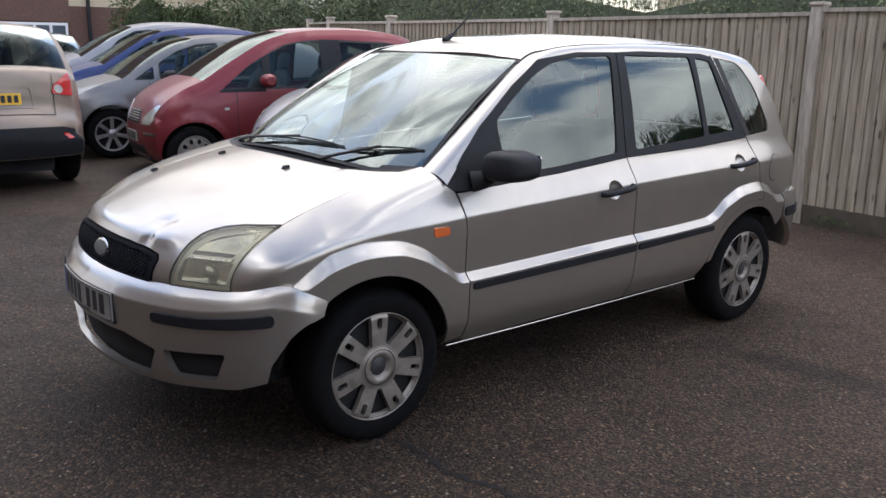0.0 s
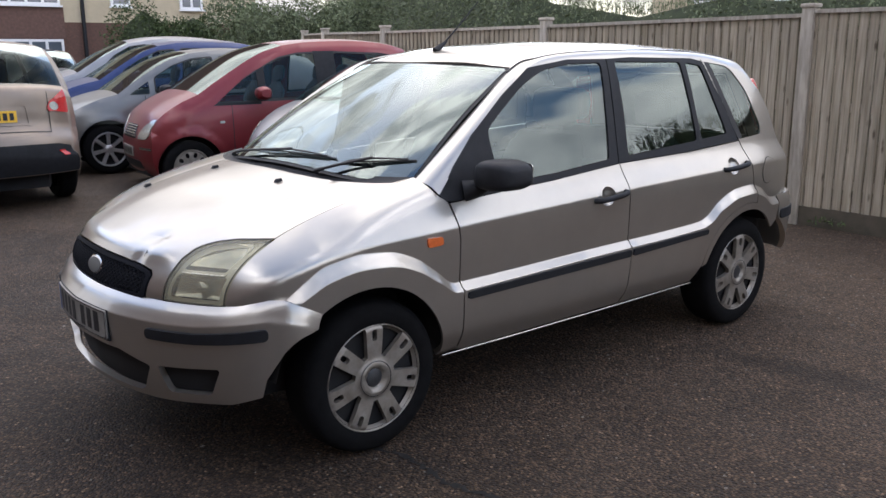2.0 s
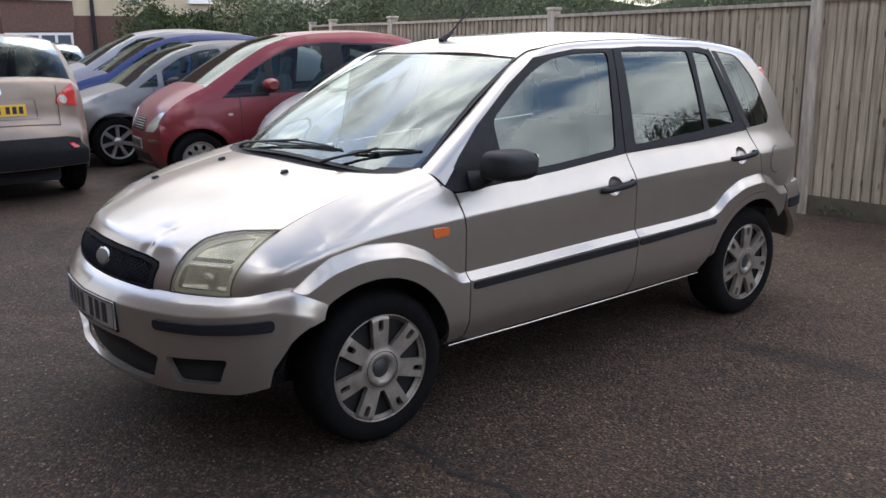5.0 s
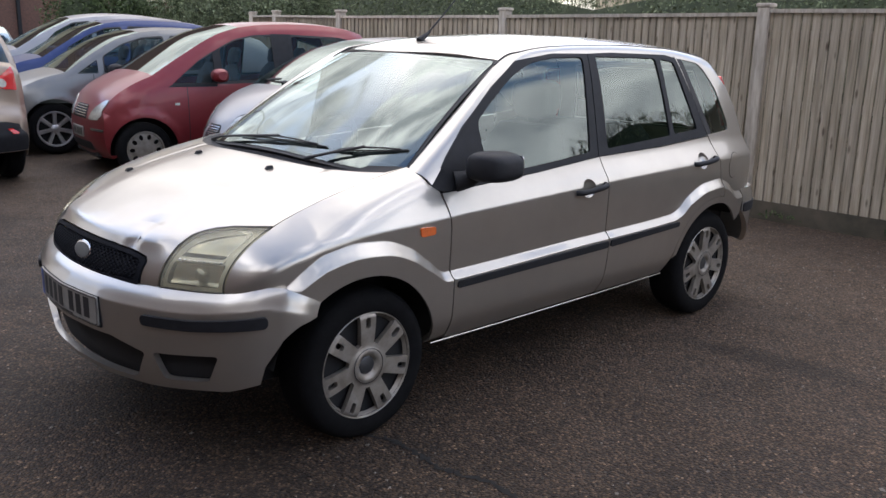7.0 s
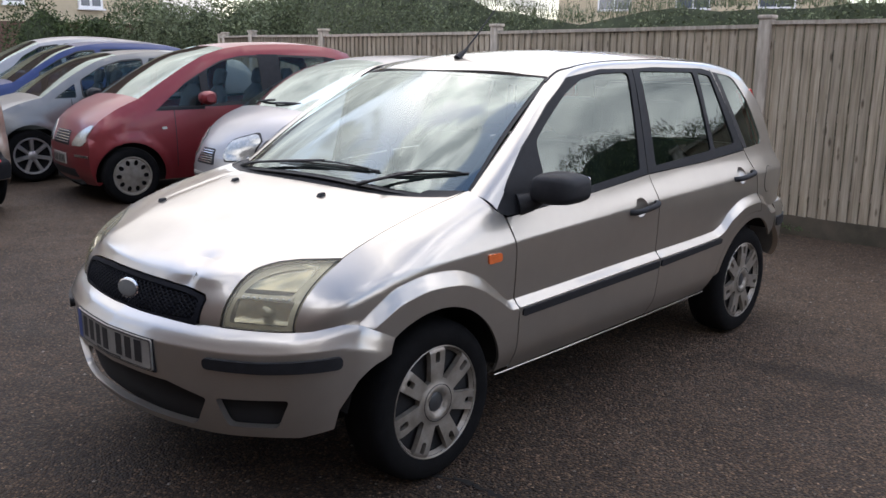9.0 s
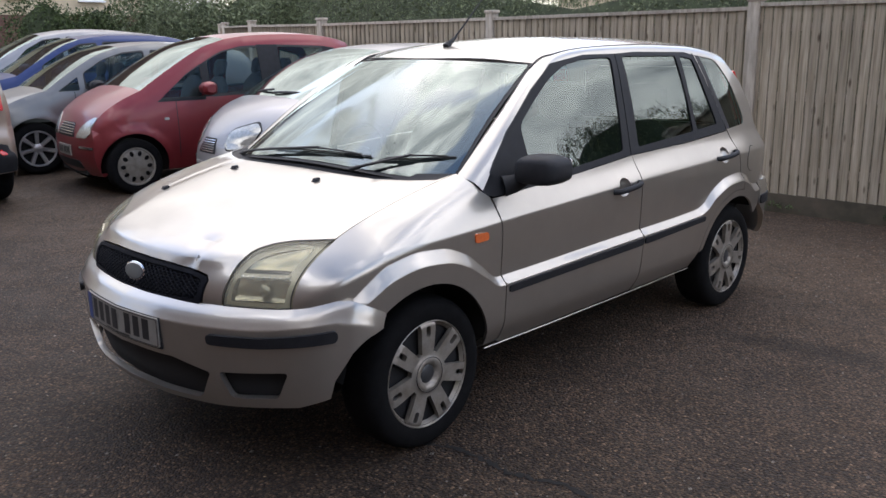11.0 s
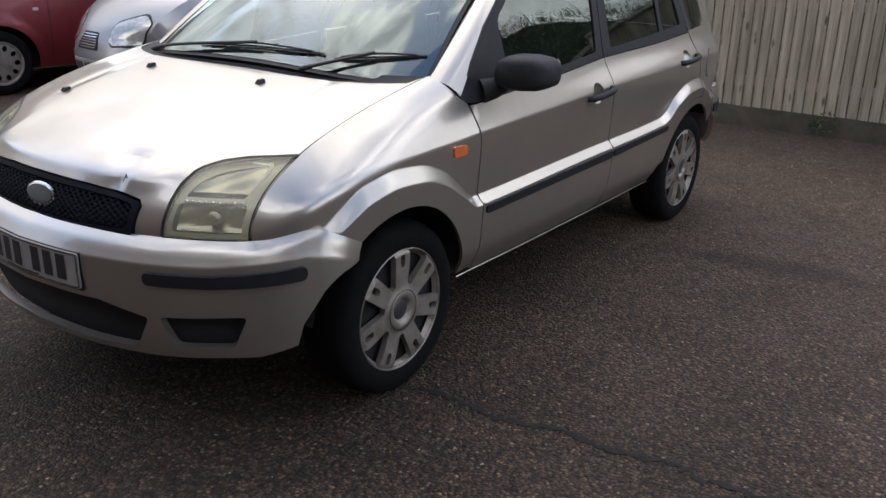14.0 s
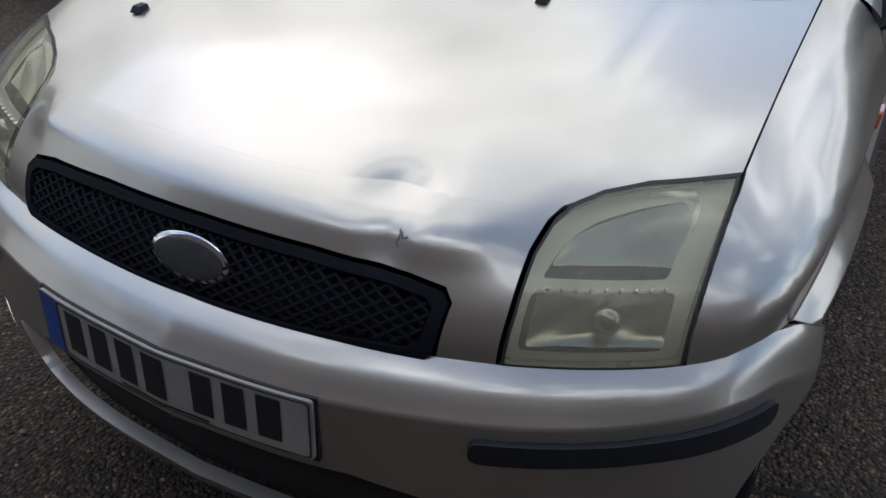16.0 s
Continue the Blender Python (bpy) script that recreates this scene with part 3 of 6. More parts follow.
# roof, pillars, screen
rin = spline(RAIL_IN, 8)
rout = spline(RAIL_OUT, 8)
rows = []
for k in range(7):
    t = k / 6
    rows.append([tuple(np.array(a) * (1 - t) + np.array(b) * t + np.array((0, -0.35, 0.94)) * 0.016 * math.sin(math.pi * t)) for a, b in zip(rin, rout)])
both("roof_rail_panel", loft(rows), SILVER)
redge = [(p[0], p[1] + 0.004) for p in rin if p[0] >= 1.745]
front_edge = [(1.580 + 0.522 * y * y, y) for y in np.linspace(0.56, -0.56, 15)]
rp = redge + [(3.70, -0.3), (3.72, 0), (3.70, 0.3)] + [(p[0], -p[1]) for p in redge[::-1]] + front_edge
part("roof", patch(rp, roof, 0.035, 0.01, out=(0, 0, 1)), SILVER, car)
both("roof_seam", tube([(p[0], p[1] + 0.002, p[2] + 0.001) for p in rin if p[0] > 1.7], 0.005, 6), SEAL)
ws = [(-0.97, 0.0), (0.97, 0.0), (0.985, 0.04), (0.975, 0.97), (0.96, 0.985), (-0.96, 0.985), (-0.975, 0.97), (-0.985, 0.04)]
windscreen = part("windscreen", patch(ws, screen, 0.05, 0.0, out=(-0.5, 0, 0.8), lift=0.004), SCREEN, car, "windscreen reflecting clouds")
wso = [(-1.0, -0.02), (1.0, -0.02), (1.0, 1.0), (-1.0, 1.0)]
wsi = [(-0.955, 0.028), (0.955, 0.028), (0.945, 0.965), (-0.945, 0.965)]
part("seal", patch(wso, screen, 0.05, 0.006, holes=[wsi], out=(-0.5, 0, 0.8), lift=0.001), SEAL, windscreen)


def scuttle(u, v):
    y = u * 0.70
    return cowl_x(y) - 0.004 + v * 0.095, y, bonnet_z(cowl_x(y), y) - 0.008 - 0.018 * np.sin(np.pi * np.clip(v, 0, 1)) * (1 - u ** 4) + v * 0.024


part("scuttle", patch([(-0.99, 0), (0.99, 0), (0.985, 1), (-0.985, 1)], scuttle, 0.06, 0.01, out=(0, 0, 1)), BLACK, car, "black plastic scuttle panel under the wipers")

# side windows and their black frames
ff = [(1.196, 0.944), (1.30, 0.9475), (1.785, 0.9725), (2.234, 1.0055), (2.305, 1.484), (2.04, 1.484), (1.77, 1.452), (1.59, 1.348), (1.365, 1.190), (1.240, 1.078), (1.145, 0.978), (1.165, 0.952)]
fg = rounded([(1.465, 0.985), (1.785, 1.000), (2.178, 1.030), (2.205, 1.157), (2.262, 1.468), (2.03, 1.464), (1.86, 1.440), (1.715, 1.380), (1.575, 1.290), (1.455, 1.205)], [0.03, 0, 0.02, 0.02, 0.03, 0.03, 0.05, 0.05, 0.03, 0.03])
rf = [(2.240, 1.006), (2.8, 1.018), (3.256, 1.042), (3.235, 1.14), (3.13, 1.40), (3.078, 1.463), (2.985, 1.480), (2.5, 1.490), (2.312, 1.484)]
rg = rounded([(2.318, 1.036), (2.885, 1.066), (2.889, 1.25), (2.880, 1.462), (2.362, 1.471), (2.349, 1.25)], 0.02)
sg = rounded([(2.925, 1.070), (3.165, 1.085), (3.05, 1.442), (2.925, 1.459)], 0.02)
FAR_FRAME = [(1.72, 0.969), (1.785, 0.9725), (2.234, 1.0055), (2.305, 1.484), (2.04, 1.484), (1.77, 1.452), (1.72, 1.425)]
FAR_PANE = rounded([(1.75, 1.0), (2.178, 1.03), (2.205, 1.157), (2.255, 1.458), (2.03, 1.452), (1.86, 1.428), (1.75, 1.378)], 0.02)
for door, sign in ((front_door, 1), (front_door_far, -1)):
    m = sign < 0
    fr = part("window_frame", patch(ff if sign > 0 else FAR_FRAME, flank, 0.03, 0.01, holes=[fg if sign > 0 else FAR_PANE], lift=0.0, mirror=m), BLACK, door)
    part("window_pane", patch(fg if sign > 0 else FAR_PANE, flank, 0.04, 0.0, lift=-0.006, mirror=m), SIDEGLASS, door)
for door, sign in ((rear_door, 1), (rear_door_far, -1)):
    m = sign < 0
    part("window_frame", patch(rf, flank, 0.03, 0.01, holes=[rg, sg], lift=0.0, mirror=m), BLACK, door)
    part("window_pane", patch(rg, flank, 0.04, 0.0, lift=-0.006, mirror=m), SIDEGLASS, door)
    part("quarter_light", patch(sg, flank, 0.04, 0.0, lift=-0.006, mirror=m), SIDEGLASS, door)

# rub strips
st_top = pchip([1.2, 1.96, 2.47, 2.9], [0.576, 0.588, 0.602, 0.611])
st_bot = pchip([1.2, 1.96, 2.47, 2.9], [0.543, 0.552, 0.567, 0.582])
for a, b, doors in ((1.242, 2.272, (front_door, front_door_far)), (2.291, 2.905, (rear_door, rear_door_far))):
    xs = np.linspace(a, b, 20)
    o = rounded([(float(a), float(st_bot(a))), (float(b), float(st_bot(b))), (float(b), float(st_top(b)) - 0.002), (float(a), float(st_top(a)) - 0.002)], 0.012)
    for d, m in ((doors[0], False), (doors[1], True)):
        part("rub_strip", patch(o, flank, 0.03, 0.012, lift=0.008, mirror=m), BLACK, d)
sill = [(1.17, 0.288), (2.90, 0.288), (2.90, 0.322), (1.17, 0.322)]
both("sill", patch(sill, lambda x, z: (x, -(0.735 + 1.1 * (z - 0.288)), z), 0.03, 0.02), SILVER)
both("sill_flange", tube([(1.16, -0.790, 0.303), (1.6, -0.793, 0.302), (2.3, -0.793, 0.304), (2.88, -0.790, 0.308)], 0.0032, 6), SILVER)

# front bumper
se, sc = s_of_x(0.556), s_of_x(0.42)
half = [(0, 0.698), (s_of_y(0.40), 0.698), (s_of_y(0.68), 0.698), (sc, 0.698), (se, 0.698)]
back = [(s_of_x(0.535), 0.60), (s_of_x(0.475), 0.56), (s_of_x(0.415), 0.50), (s_of_x(0.362), 0.41), (s_of_x(0.348), 0.345), (s_of_y(0.72), 0.318), (s_of_y(0.45), 0.302), (0, 0.298)]
outl = half + back
bumper_outline = outl + [(-p[0], p[1]) for p in outl[-2:0:-1]]
mouth = rounded([(-0.405, 0.322), (0.405, 0.322), (0.462, 0.432), (0.30, 0.468), (-0.30, 0.468), (-0.462, 0.432)], [0.03, 0.03, 0.015, 0, 0, 0.015])
fog = rounded([(s_of_y(0.52), 0.342), (s_of_y(0.665), 0.350), (s_of_y(0.70), 0.452), (s_of_y(0.485), 0.440)], 0.018)
fog2 = [(-p[0], p[1]) for p in fog]
front_bumper = part("front_bumper", patch(bumper_outline, bumper, 0.02, 0.025, holes=[mouth, fog, fog2], out=(-1, 0, 0), lines=[[(s, w) for s in np.arange(-0.9, 0.9, 0.012)] for w in (0.599, 0.604, 0.609)]), SILVER, car, "silver front bumper")
part("lower_grille", patch([(-0.50, 0.31), (0.50, 0.31), (0.50, 0.47), (-0.50, 0.47)], bumper_at(-0.045), 0.04, 0.0, out=(-1, 0, 0)), DARK, front_bumper)
for sgn in (1, -1):
    a, b = sorted((sgn * s_of_y(0.47), sgn * s_of_y(0.72)))
    part("fog_recess", patch([(a, 0.325), (b, 0.325), (b, 0.45), (a, 0.45)], bumper_at(-0.035), 0.03, 0.0, out=(-1, 0, 0)), DARK, front_bumper)
    a, b = sorted((sgn * s_of_y(0.458), sgn * s_of_x(0.372)))
    part("bumper_strip", patch(rounded([(a, 0.541), (b, 0.544), (b, 0.582), (a, 0.580)], 0.018, 6), bumper, 0.014, 0.018, out=(-1, 0, 0), lift=0.012)[:2], BLACK, front_bumper, "black rubber bumper strip")

# grille, badge
GRILLEBLACK = mat("grille_black", (0.007, 0.008, 0.012), 0.8, 0, 0.3, 20, 0.1, 300, spec=0.15)
gr = [(0.0, 0.777), (-0.2, 0.775), (-0.343, 0.766), (-0.394, 0.756), (-0.407, 0.742), (-0.398, 0.672), (-0.382, 0.655), (-0.2, 0.645), (0.0, 0.643)]
gr_full = gr + [(-p[0], p[1]) for p in gr[-2:0:-1]]
cen = (0.0, 0.71)
gr_in = [(cen[0] + (p[0] - cen[0]) * 0.955, cen[1] + (p[1] - cen[1]) * (0.80 if p[1] > cen[1] else 0.60)) for p in gr_full]
grille = part("grille", patch(gr_full, nose, 0.02, 0.02, holes=[gr_in], out=(-1, 0, 0.3), lift=0.006), GRILLEBLACK, car, "black lattice grille with an oval badge")
part("backing", patch(gr_full, nose, 0.03, 0.0, out=(-1, 0, 0.3), lift=-0.03), DARK, grille)


def lattice():
    verts, faces = [], []
    for slope in (1, -1):
        for c in np.arange(-0.62, 0.62, 0.026):
            line = [(c + slope * (z - 0.71) * 1.5, z) for z in np.linspace(0.640, 0.780, 22)]
            q = np.array(line)
            ok = inside(gr_in, q)
            run = q[ok]
            if len(run) < 2:
                continue
            x, y, z = nose(run[:, 0], run[:, 1])
            g = tube([(a - 0.000, b, d) for a, b, d in zip(x, y, z)], 0.0032, 5)
            k = len(verts)
            verts += g[0]
            faces += [[i + k for i in f] for f in g[1]]
    return verts, faces


part("lattice", lattice(), GRILLEBLACK, grille)


def ellipsoid_disc(cx, cy, cz, ry, rz, depth, lean, n=36, rings=6):
    rows = []
    for k in range(rings + 1):
        t = k / rings * math.pi / 2
        rows.append([(cx - depth * math.sin(t) + lean * rz * math.sin(2 * math.pi * i / n) * math.cos(t), cy + ry * math.cos(t) * math.cos(2 * math.pi * i / n), cz + rz * math.cos(t) * math.sin(2 * math.pi * i / n)) for i in range(n)])
    return loft(rows, True)


BADGE = mat("badge_enamel", (0.06, 0.062, 0.066), 0.4, 0.5, 0.2, 40)
badge = part("badge", ellipsoid_disc(0.058, 0.0, 0.722, 0.0755, 0.0345, 0.005, 0.35), CHROME, grille, "oval chrome badge")
part("badge_face", ellipsoid_disc(0.0542, 0.0, 0.722, 0.0665, 0.0275, 0.0022, 0.35), BADGE, badge)

# number plate: its characters are plain bars
PLATE = mat("plate_white", (0.27, 0.26, 0.235), 0.5, 0, 0.12, 25)
EUBLUE = mat("plate_blue", (0.02, 0.06, 0.25), 0.4, 0, 0.1, 20)
INK = mat("plate_ink", (0.015, 0.015, 0.017), 0.5, 0, 0.1, 30)


def front_plate(parent, z0=0.494, z1=0.604, w=0.26, c=0.004):
    def flat_w(d):
        f = bumper_at(d)
        return lambda s, z: (*f(s, np.full_like(z, 0.55))[:2], z)
    o = (-1, 0, 0)
    p = part("number_plate", patch(rounded([(c - w, z0), (c + w, z0), (c + w, z1), (c - w, z1)], 0.008), flat_w(0.010), 0.03, 0.01, out=o), PLATE, parent, "white number plate with dark bars")
    part("plate_band", patch([(c + w - 0.044, z0 + 0.002), (c + w - 0.002, z0 + 0.002), (c + w - 0.002, z1 - 0.002), (c + w - 0.044, z1 - 0.002)], flat_w(0.0112), 0.03, 0.0, out=o), EUBLUE, p)
    y = c + w - 0.056
    for i in range(7):
        if i == 4:
            y -= 0.030
        part("bar", patch([(y - 0.046, z0 + 0.020), (y - 0.008, z0 + 0.020), (y - 0.008, z1 - 0.012), (y - 0.046, z1 - 0.012)], flat_w(0.0112), 0.03, 0.0, out=o), INK, p)
        y -= 0.057
    part("line", patch([(c - 0.09, z0 + 0.008), (c + 0.08, z0 + 0.008), (c + 0.08, z0 + 0.013), (c - 0.09, z0 + 0.013)], flat_w(0.0112), 0.03, 0.0, out=o), INK, p)
    ring_o = rounded([(c - w + 0.003, z0 + 0.003), (c + w - 0.046, z0 + 0.003), (c + w - 0.046, z1 - 0.003), (c - w + 0.003, z1 - 0.003)], 0.008)
    ring_i = rounded([(c - w + 0.006, z0 + 0.006), (c + w - 0.049, z0 + 0.006), (c + w - 0.049, z1 - 0.006), (c - w + 0.006, z1 - 0.006)], 0.007)
    part("border", patch(ring_o, flat_w(0.0112), 0.03, 0.0, holes=[ring_i], out=o), INK, p)
    part("plinth", patch([(c - w - 0.004, z0 - 0.006), (c + w + 0.004, z0 - 0.006), (c + w + 0.004, z1 + 0.002), (c - w - 0.004, z1 + 0.002)], flat_w(0.004), 0.03, 0.012, out=o), BLACK, p)


front_plate(front_bumper)

# headlamps
hl = [(-0.489, 0.667), (-0.492, 0.737), (-0.490, 0.805), (-0.497, 0.838), (-0.512, 0.853), (-0.540, 0.864), (-0.591, 0.873), (-0.700, 0.8795), (-0.7035, 0.862), (-0.705, 0.82), (-0.706, 0.768), (-0.707, 0.667)]


def haze(name, tint, fac):
    """Aged clear plastic: see-through, yellowed and a little milky."""
    m = bpy.data.materials.new(name)
    m.use_nodes = True
    nt = m.node_tree
    b = nt.nodes["Principled BSDF"]
    b.inputs["Base Color"].default_value = (*tint, 1)
    b.inputs["Roughness"].default_value = 0.12
    b.inputs["Coat Weight"].default_value = 0.6
    tr = nt.nodes.new("ShaderNodeBsdfTransparent")
    tr.inputs["Color"].default_value = (0.97, 0.96, 0.89, 1)
    mx = nt.nodes.new("ShaderNodeMixShader")
    n = nt.nodes.new("ShaderNodeTexNoise")
    n.inputs["Scale"].default_value = 9
    r = nt.nodes.new("ShaderNodeMapRange")
    r.inputs["To Min"].default_value, r.inputs["To Max"].default_value = fac - 0.03, fac + 0.04
    nt.links.new(n.outputs["Fac"], r.inputs["Value"])
    nt.links.new(r.outputs["Result"], mx.inputs["Fac"])
    nt.links.new(tr.outputs["BSDF"], mx.inputs[1])
    nt.links.new(b.outputs["BSDF"], mx.inputs[2])
    nt.links.new(mx.outputs["Shader"], nt.nodes["Material Output"].inputs["Surface"])
    return m


LENS = haze("aged_headlamp_plastic", (0.56, 0.53, 0.40), 0.30)
REFLECT = mat("lamp_reflector", (0.40, 0.385, 0.30), 0.22, 0.9, 0.25, 9)


BEZEL = mat("lamp_bezel_cream", (0.46, 0.44, 0.34), 0.35, 0.3, 0.12, 12)
LAMP_POCKETS = (("upper_reflector", rounded([(-0.512, 0.784), (-0.664, 0.784), (-0.668, 0.838), (-0.652, 0.862), (-0.60, 0.856), (-0.548, 0.842), (-0.522, 0.822)], [0.006, 0.006, 0.012, 0.018, 0.03, 0.03, 0.02]), -0.590, 0.818, 0.095, 0.050, 0.034),
                ("lower_reflector", rounded([(-0.506, 0.768), (-0.682, 0.768), (-0.686, 0.684), (-0.508, 0.684)], 0.010), -0.595, 0.726, 0.105, 0.050, 0.040))


def revolve_at(x, y, z):
    """A small domed bulb shield that looks forwards."""
    v, f = revolve([(0.0, -0.004), (0.012, -0.002), (0.020, 0.004), (0.023, 0.014), (0.020, 0.030)], "x", 20)
    return [(p[0] + x, p[1] + y, p[2] + z) for p in v], f


def lamp_x(y, z):
    return float(nose(np.array(y), np.array(z))[0]) + 0.02


for m in (False, True):
    lamp = part("headlamp", patch(hl, nose, 0.02, 0.05, out=(-1, 0, 0.4), lift=0.001, mirror=m), LENS, car, "yellowed headlamp")
    flip = (lambda g: mirrored(g)) if m else (lambda g: g)
    for nm, hole, cy, cz, ry, rz, deep in LAMP_POCKETS:
        bowl_fn = lambda y, z: (nose(y, z)[0] + 0.011 + deep * np.clip(1 - ((y - cy) / ry) ** 4, 0, 1) * np.clip(1 - ((z - cz) / rz) ** 4, 0, 1) + 0.0012 * np.sin(y * 70 + z * 160), y, z)
        part(nm, flip(patch(hole, bowl_fn, 0.008, 0.0, out=(-1, 0, 0.4))), REFLECT, lamp)
    part("lamp_bezel", flip(patch([(-0.60 + (p[0] + 0.60) * 0.985, 0.768 + (p[1] - 0.768) * 0.985) for p in hl], nose, 0.02, 0.0, holes=[q[1] for q in LAMP_POCKETS], out=(-1, 0, 0.4), lift=-0.016)), BEZEL, lamp)
    bulb_y, bulb_z = -0.598, 0.722
    bx = lamp_x(bulb_y, bulb_z)
    part("bulb_shield", flip(revolve_at(bx + 0.000, bulb_y, bulb_z)), REFLECT, lamp)
    part("lamp_divider", flip(patch([(-0.512, 0.770), (-0.672, 0.770), (-0.672, 0.782), (-0.512, 0.782)], nose, 0.02, 0.012, out=(-1, 0, 0.4), lift=-0.010)), BEZEL, lamp)
    for k in range(9):
        yy = -0.522 - 0.0175 * k
        g = tube([(lamp_x(yy, 0.766) - 0.012, yy, 0.766), (lamp_x(yy, 0.766) - 0.004, yy, 0.766)], 0.0032, 8)
        part("lamp_stud", flip(g), CHROME, lamp)
    edge = [(p[0], p[1]) for p in hl]
    ring_in = [(-0.60 + (p[0] + 0.60) * 0.965, 0.768 + (p[1] - 0.768) * 0.965) for p in hl]
    part("lamp_rim", flip(patch(edge, nose, 0.02, 0.0, holes=[ring_in], out=(-1, 0, 0.4), lift=0.0022)), SEAL, lamp)

# side repeater, handles, fuel flap, mirrors
rep = rounded([(1.046, 0.783), (1.122, 0.786), (1.118, 0.819), (1.04, 0.822)], 0.012)
both("side_repeater", patch(rep, flank, 0.012, 0.01, lift=0.007), AMBER, None, "orange side repeater")


def handle(cx, cz, parent, m):
    f = (lambda g: mirrored(g)) if m else (lambda g: g)
    y0 = -float(flank(np.array(cx), np.array(cz))[1])
    pts = [(cx - 0.105, -y0 + 0.002, cz - 0.012), (cx - 0.085, -y0 - 0.022, cz - 0.010), (cx - 0.02, -y0 - 0.032, cz - 0.004), (cx + 0.06, -y0 - 0.030, cz + 0.003), (cx + 0.10, -y0 - 0.018, cz + 0.007), (cx + 0.11, -y0 + 0.004, cz + 0.008)]
    h = part("door_handle", f(tube(spline(pts, 5), 0.0135, 10)), BLACK, parent, "black door handle")
    part("handle_cup", f(handle_cup(cx, cz)), SILVER, h)
    return h


def handle_cup(cx, cz, n=24):
    """A round finger dish let into the door skin."""
    rim = cup_outline(cx, cz)
    c = np.array((cx - 0.01, cz))
    rows = []
    for t in (1.0, 0.92, 0.75, 0.5, 0.25, 0.02):
        ring = []
        for p in rim:
            q = c + (np.array(p) - c) * t * 1.01
            x, y, z = flank(np.array(q[0]), np.array(q[1]))
            ring.append((float(x), float(y) + 0.026 * (1 - t ** 3), float(z)))
        rows.append(ring)
    return loft(rows, True)


handle(2.12, 0.868, front_door, False)
handle(2.12, 0.868, front_door_far, True)
handle(3.15, 0.916, rear_door, False)
handle(3.15, 0.916, rear_door_far, True)
fc = [(3.50 + 0.072 * math.cos(2 * math.pi * k / 32), 0.862 + 0.075 * math.sin(2 * math.pi * k / 32)) for k in range(32)]
fci = [(3.50 + 0.0685 * math.cos(2 * math.pi * k / 32), 0.862 + 0.0715 * math.sin(2 * math.pi * k / 32)) for k in range(32)]
part("fuel_flap_gap", patch(fc, flank, 0.02, 0.0, holes=[fci], lift=0.0012), SEAL, car)
part("fuel_flap", patch(fci, flank, 0.02, 0.003, lift=0.003), SILVER, car, "round silver fuel flap")


def mirror_unit(m):
    f = (lambda g: mirrored(g)) if m else (lambda g: g)
    rows = []
    # shell sections from the door outwards
    for y, x0_, x1_, z0_, z1_ in ((-0.835, 1.30, 1.41, 1.005, 1.06), (-0.858, 1.275, 1.425, 0.995, 1.09), (-0.89, 1.258, 1.44, 0.990, 1.105), (-0.95, 1.255, 1.445, 0.988, 1.108), (-1.00, 1.270, 1.442, 0.992, 1.102), (-1.025, 1.295, 1.435, 1.004, 1.088), (-1.035, 1.33, 1.42, 1.02, 1.068)):
        cx, cz, rx, rz = (x0_ + x1_) / 2, (z0_ + z1_) / 2, (x1_ - x0_) / 2, (z1_ - z0_) / 2
        ring = []
        for k in range(24):
            a = 2 * math.pi * k / 24
            c, s = math.cos(a), math.sin(a)
            ring.append((cx + rx * math.copysign(abs(c) ** 0.5, c), y, cz + rz * math.copysign(abs(s) ** 0.45, s)))
        rows.append(ring)
    g = loft(rows, True, True)
    mu = part("door_mirror", f(g), BLACK, car, "black plastic door mirror")
    arm = [(1.27, -0.80, 0.975), (1.31, -0.83, 0.985), (1.34, -0.865, 1.01)]
    part("mirror_arm", f(tube(arm, [0.045, 0.038, 0.03], 12)), BLACK, mu)
    part("mirror_glass", f(patch(rounded([(-1.015, 1.003), (-0.87, 1.0), (-0.87, 1.095), (-1.015, 1.09)], 0.02), lambda y, z: (1.4465 + 0 * y, y, z), 0.05, 0.002, out=(1, 0, 0))), CHROME, mu)


mirror_unit(False)

# wipers, washer jets, aerial
WIPER = mat("wiper_black", (0.02, 0.02, 0.022), 0.45, 0, 0.2, 30)


def on_screen(u, v, up):
    p = np.array(screen(np.array(float(u)), np.array(float(v))))
    return tuple(p + np.array((-0.5, 0, 0.87)) * up)


def wiper(u0, u1, v0, v1, pivot_u):
    blade = [on_screen(u0 + (u1 - u0) * k / 12, v0 + (v1 - v0) * k / 12, 0.010) for k in range(13)]
    w = part("wiper", tube(blade, 0.004, 6), WIPER, car, "black windscreen wiper")
    part("wiper_bridge", tube([on_screen(u0 + (u1 - u0) * k / 12, v0 + (v1 - v0) * k / 12, 0.012 + 0.013 * math.sin(math.pi * k / 12)) for k in range(1, 12)], 0.004, 6), WIPER, w)
    um, vm = u0 + (u1 - u0) * 0.5, v0 + (v1 - v0) * 0.5
    arm = [on_screen(pivot_u, -0.03, 0.012), on_screen(pivot_u + (um - pivot_u) * 0.35, 0.01, 0.026), on_screen(um, vm, 0.030)]
    part("wiper_arm", tube(spline(arm, 4), [0.009] * 3 + [0.006] * 6, 8), WIPER, w)


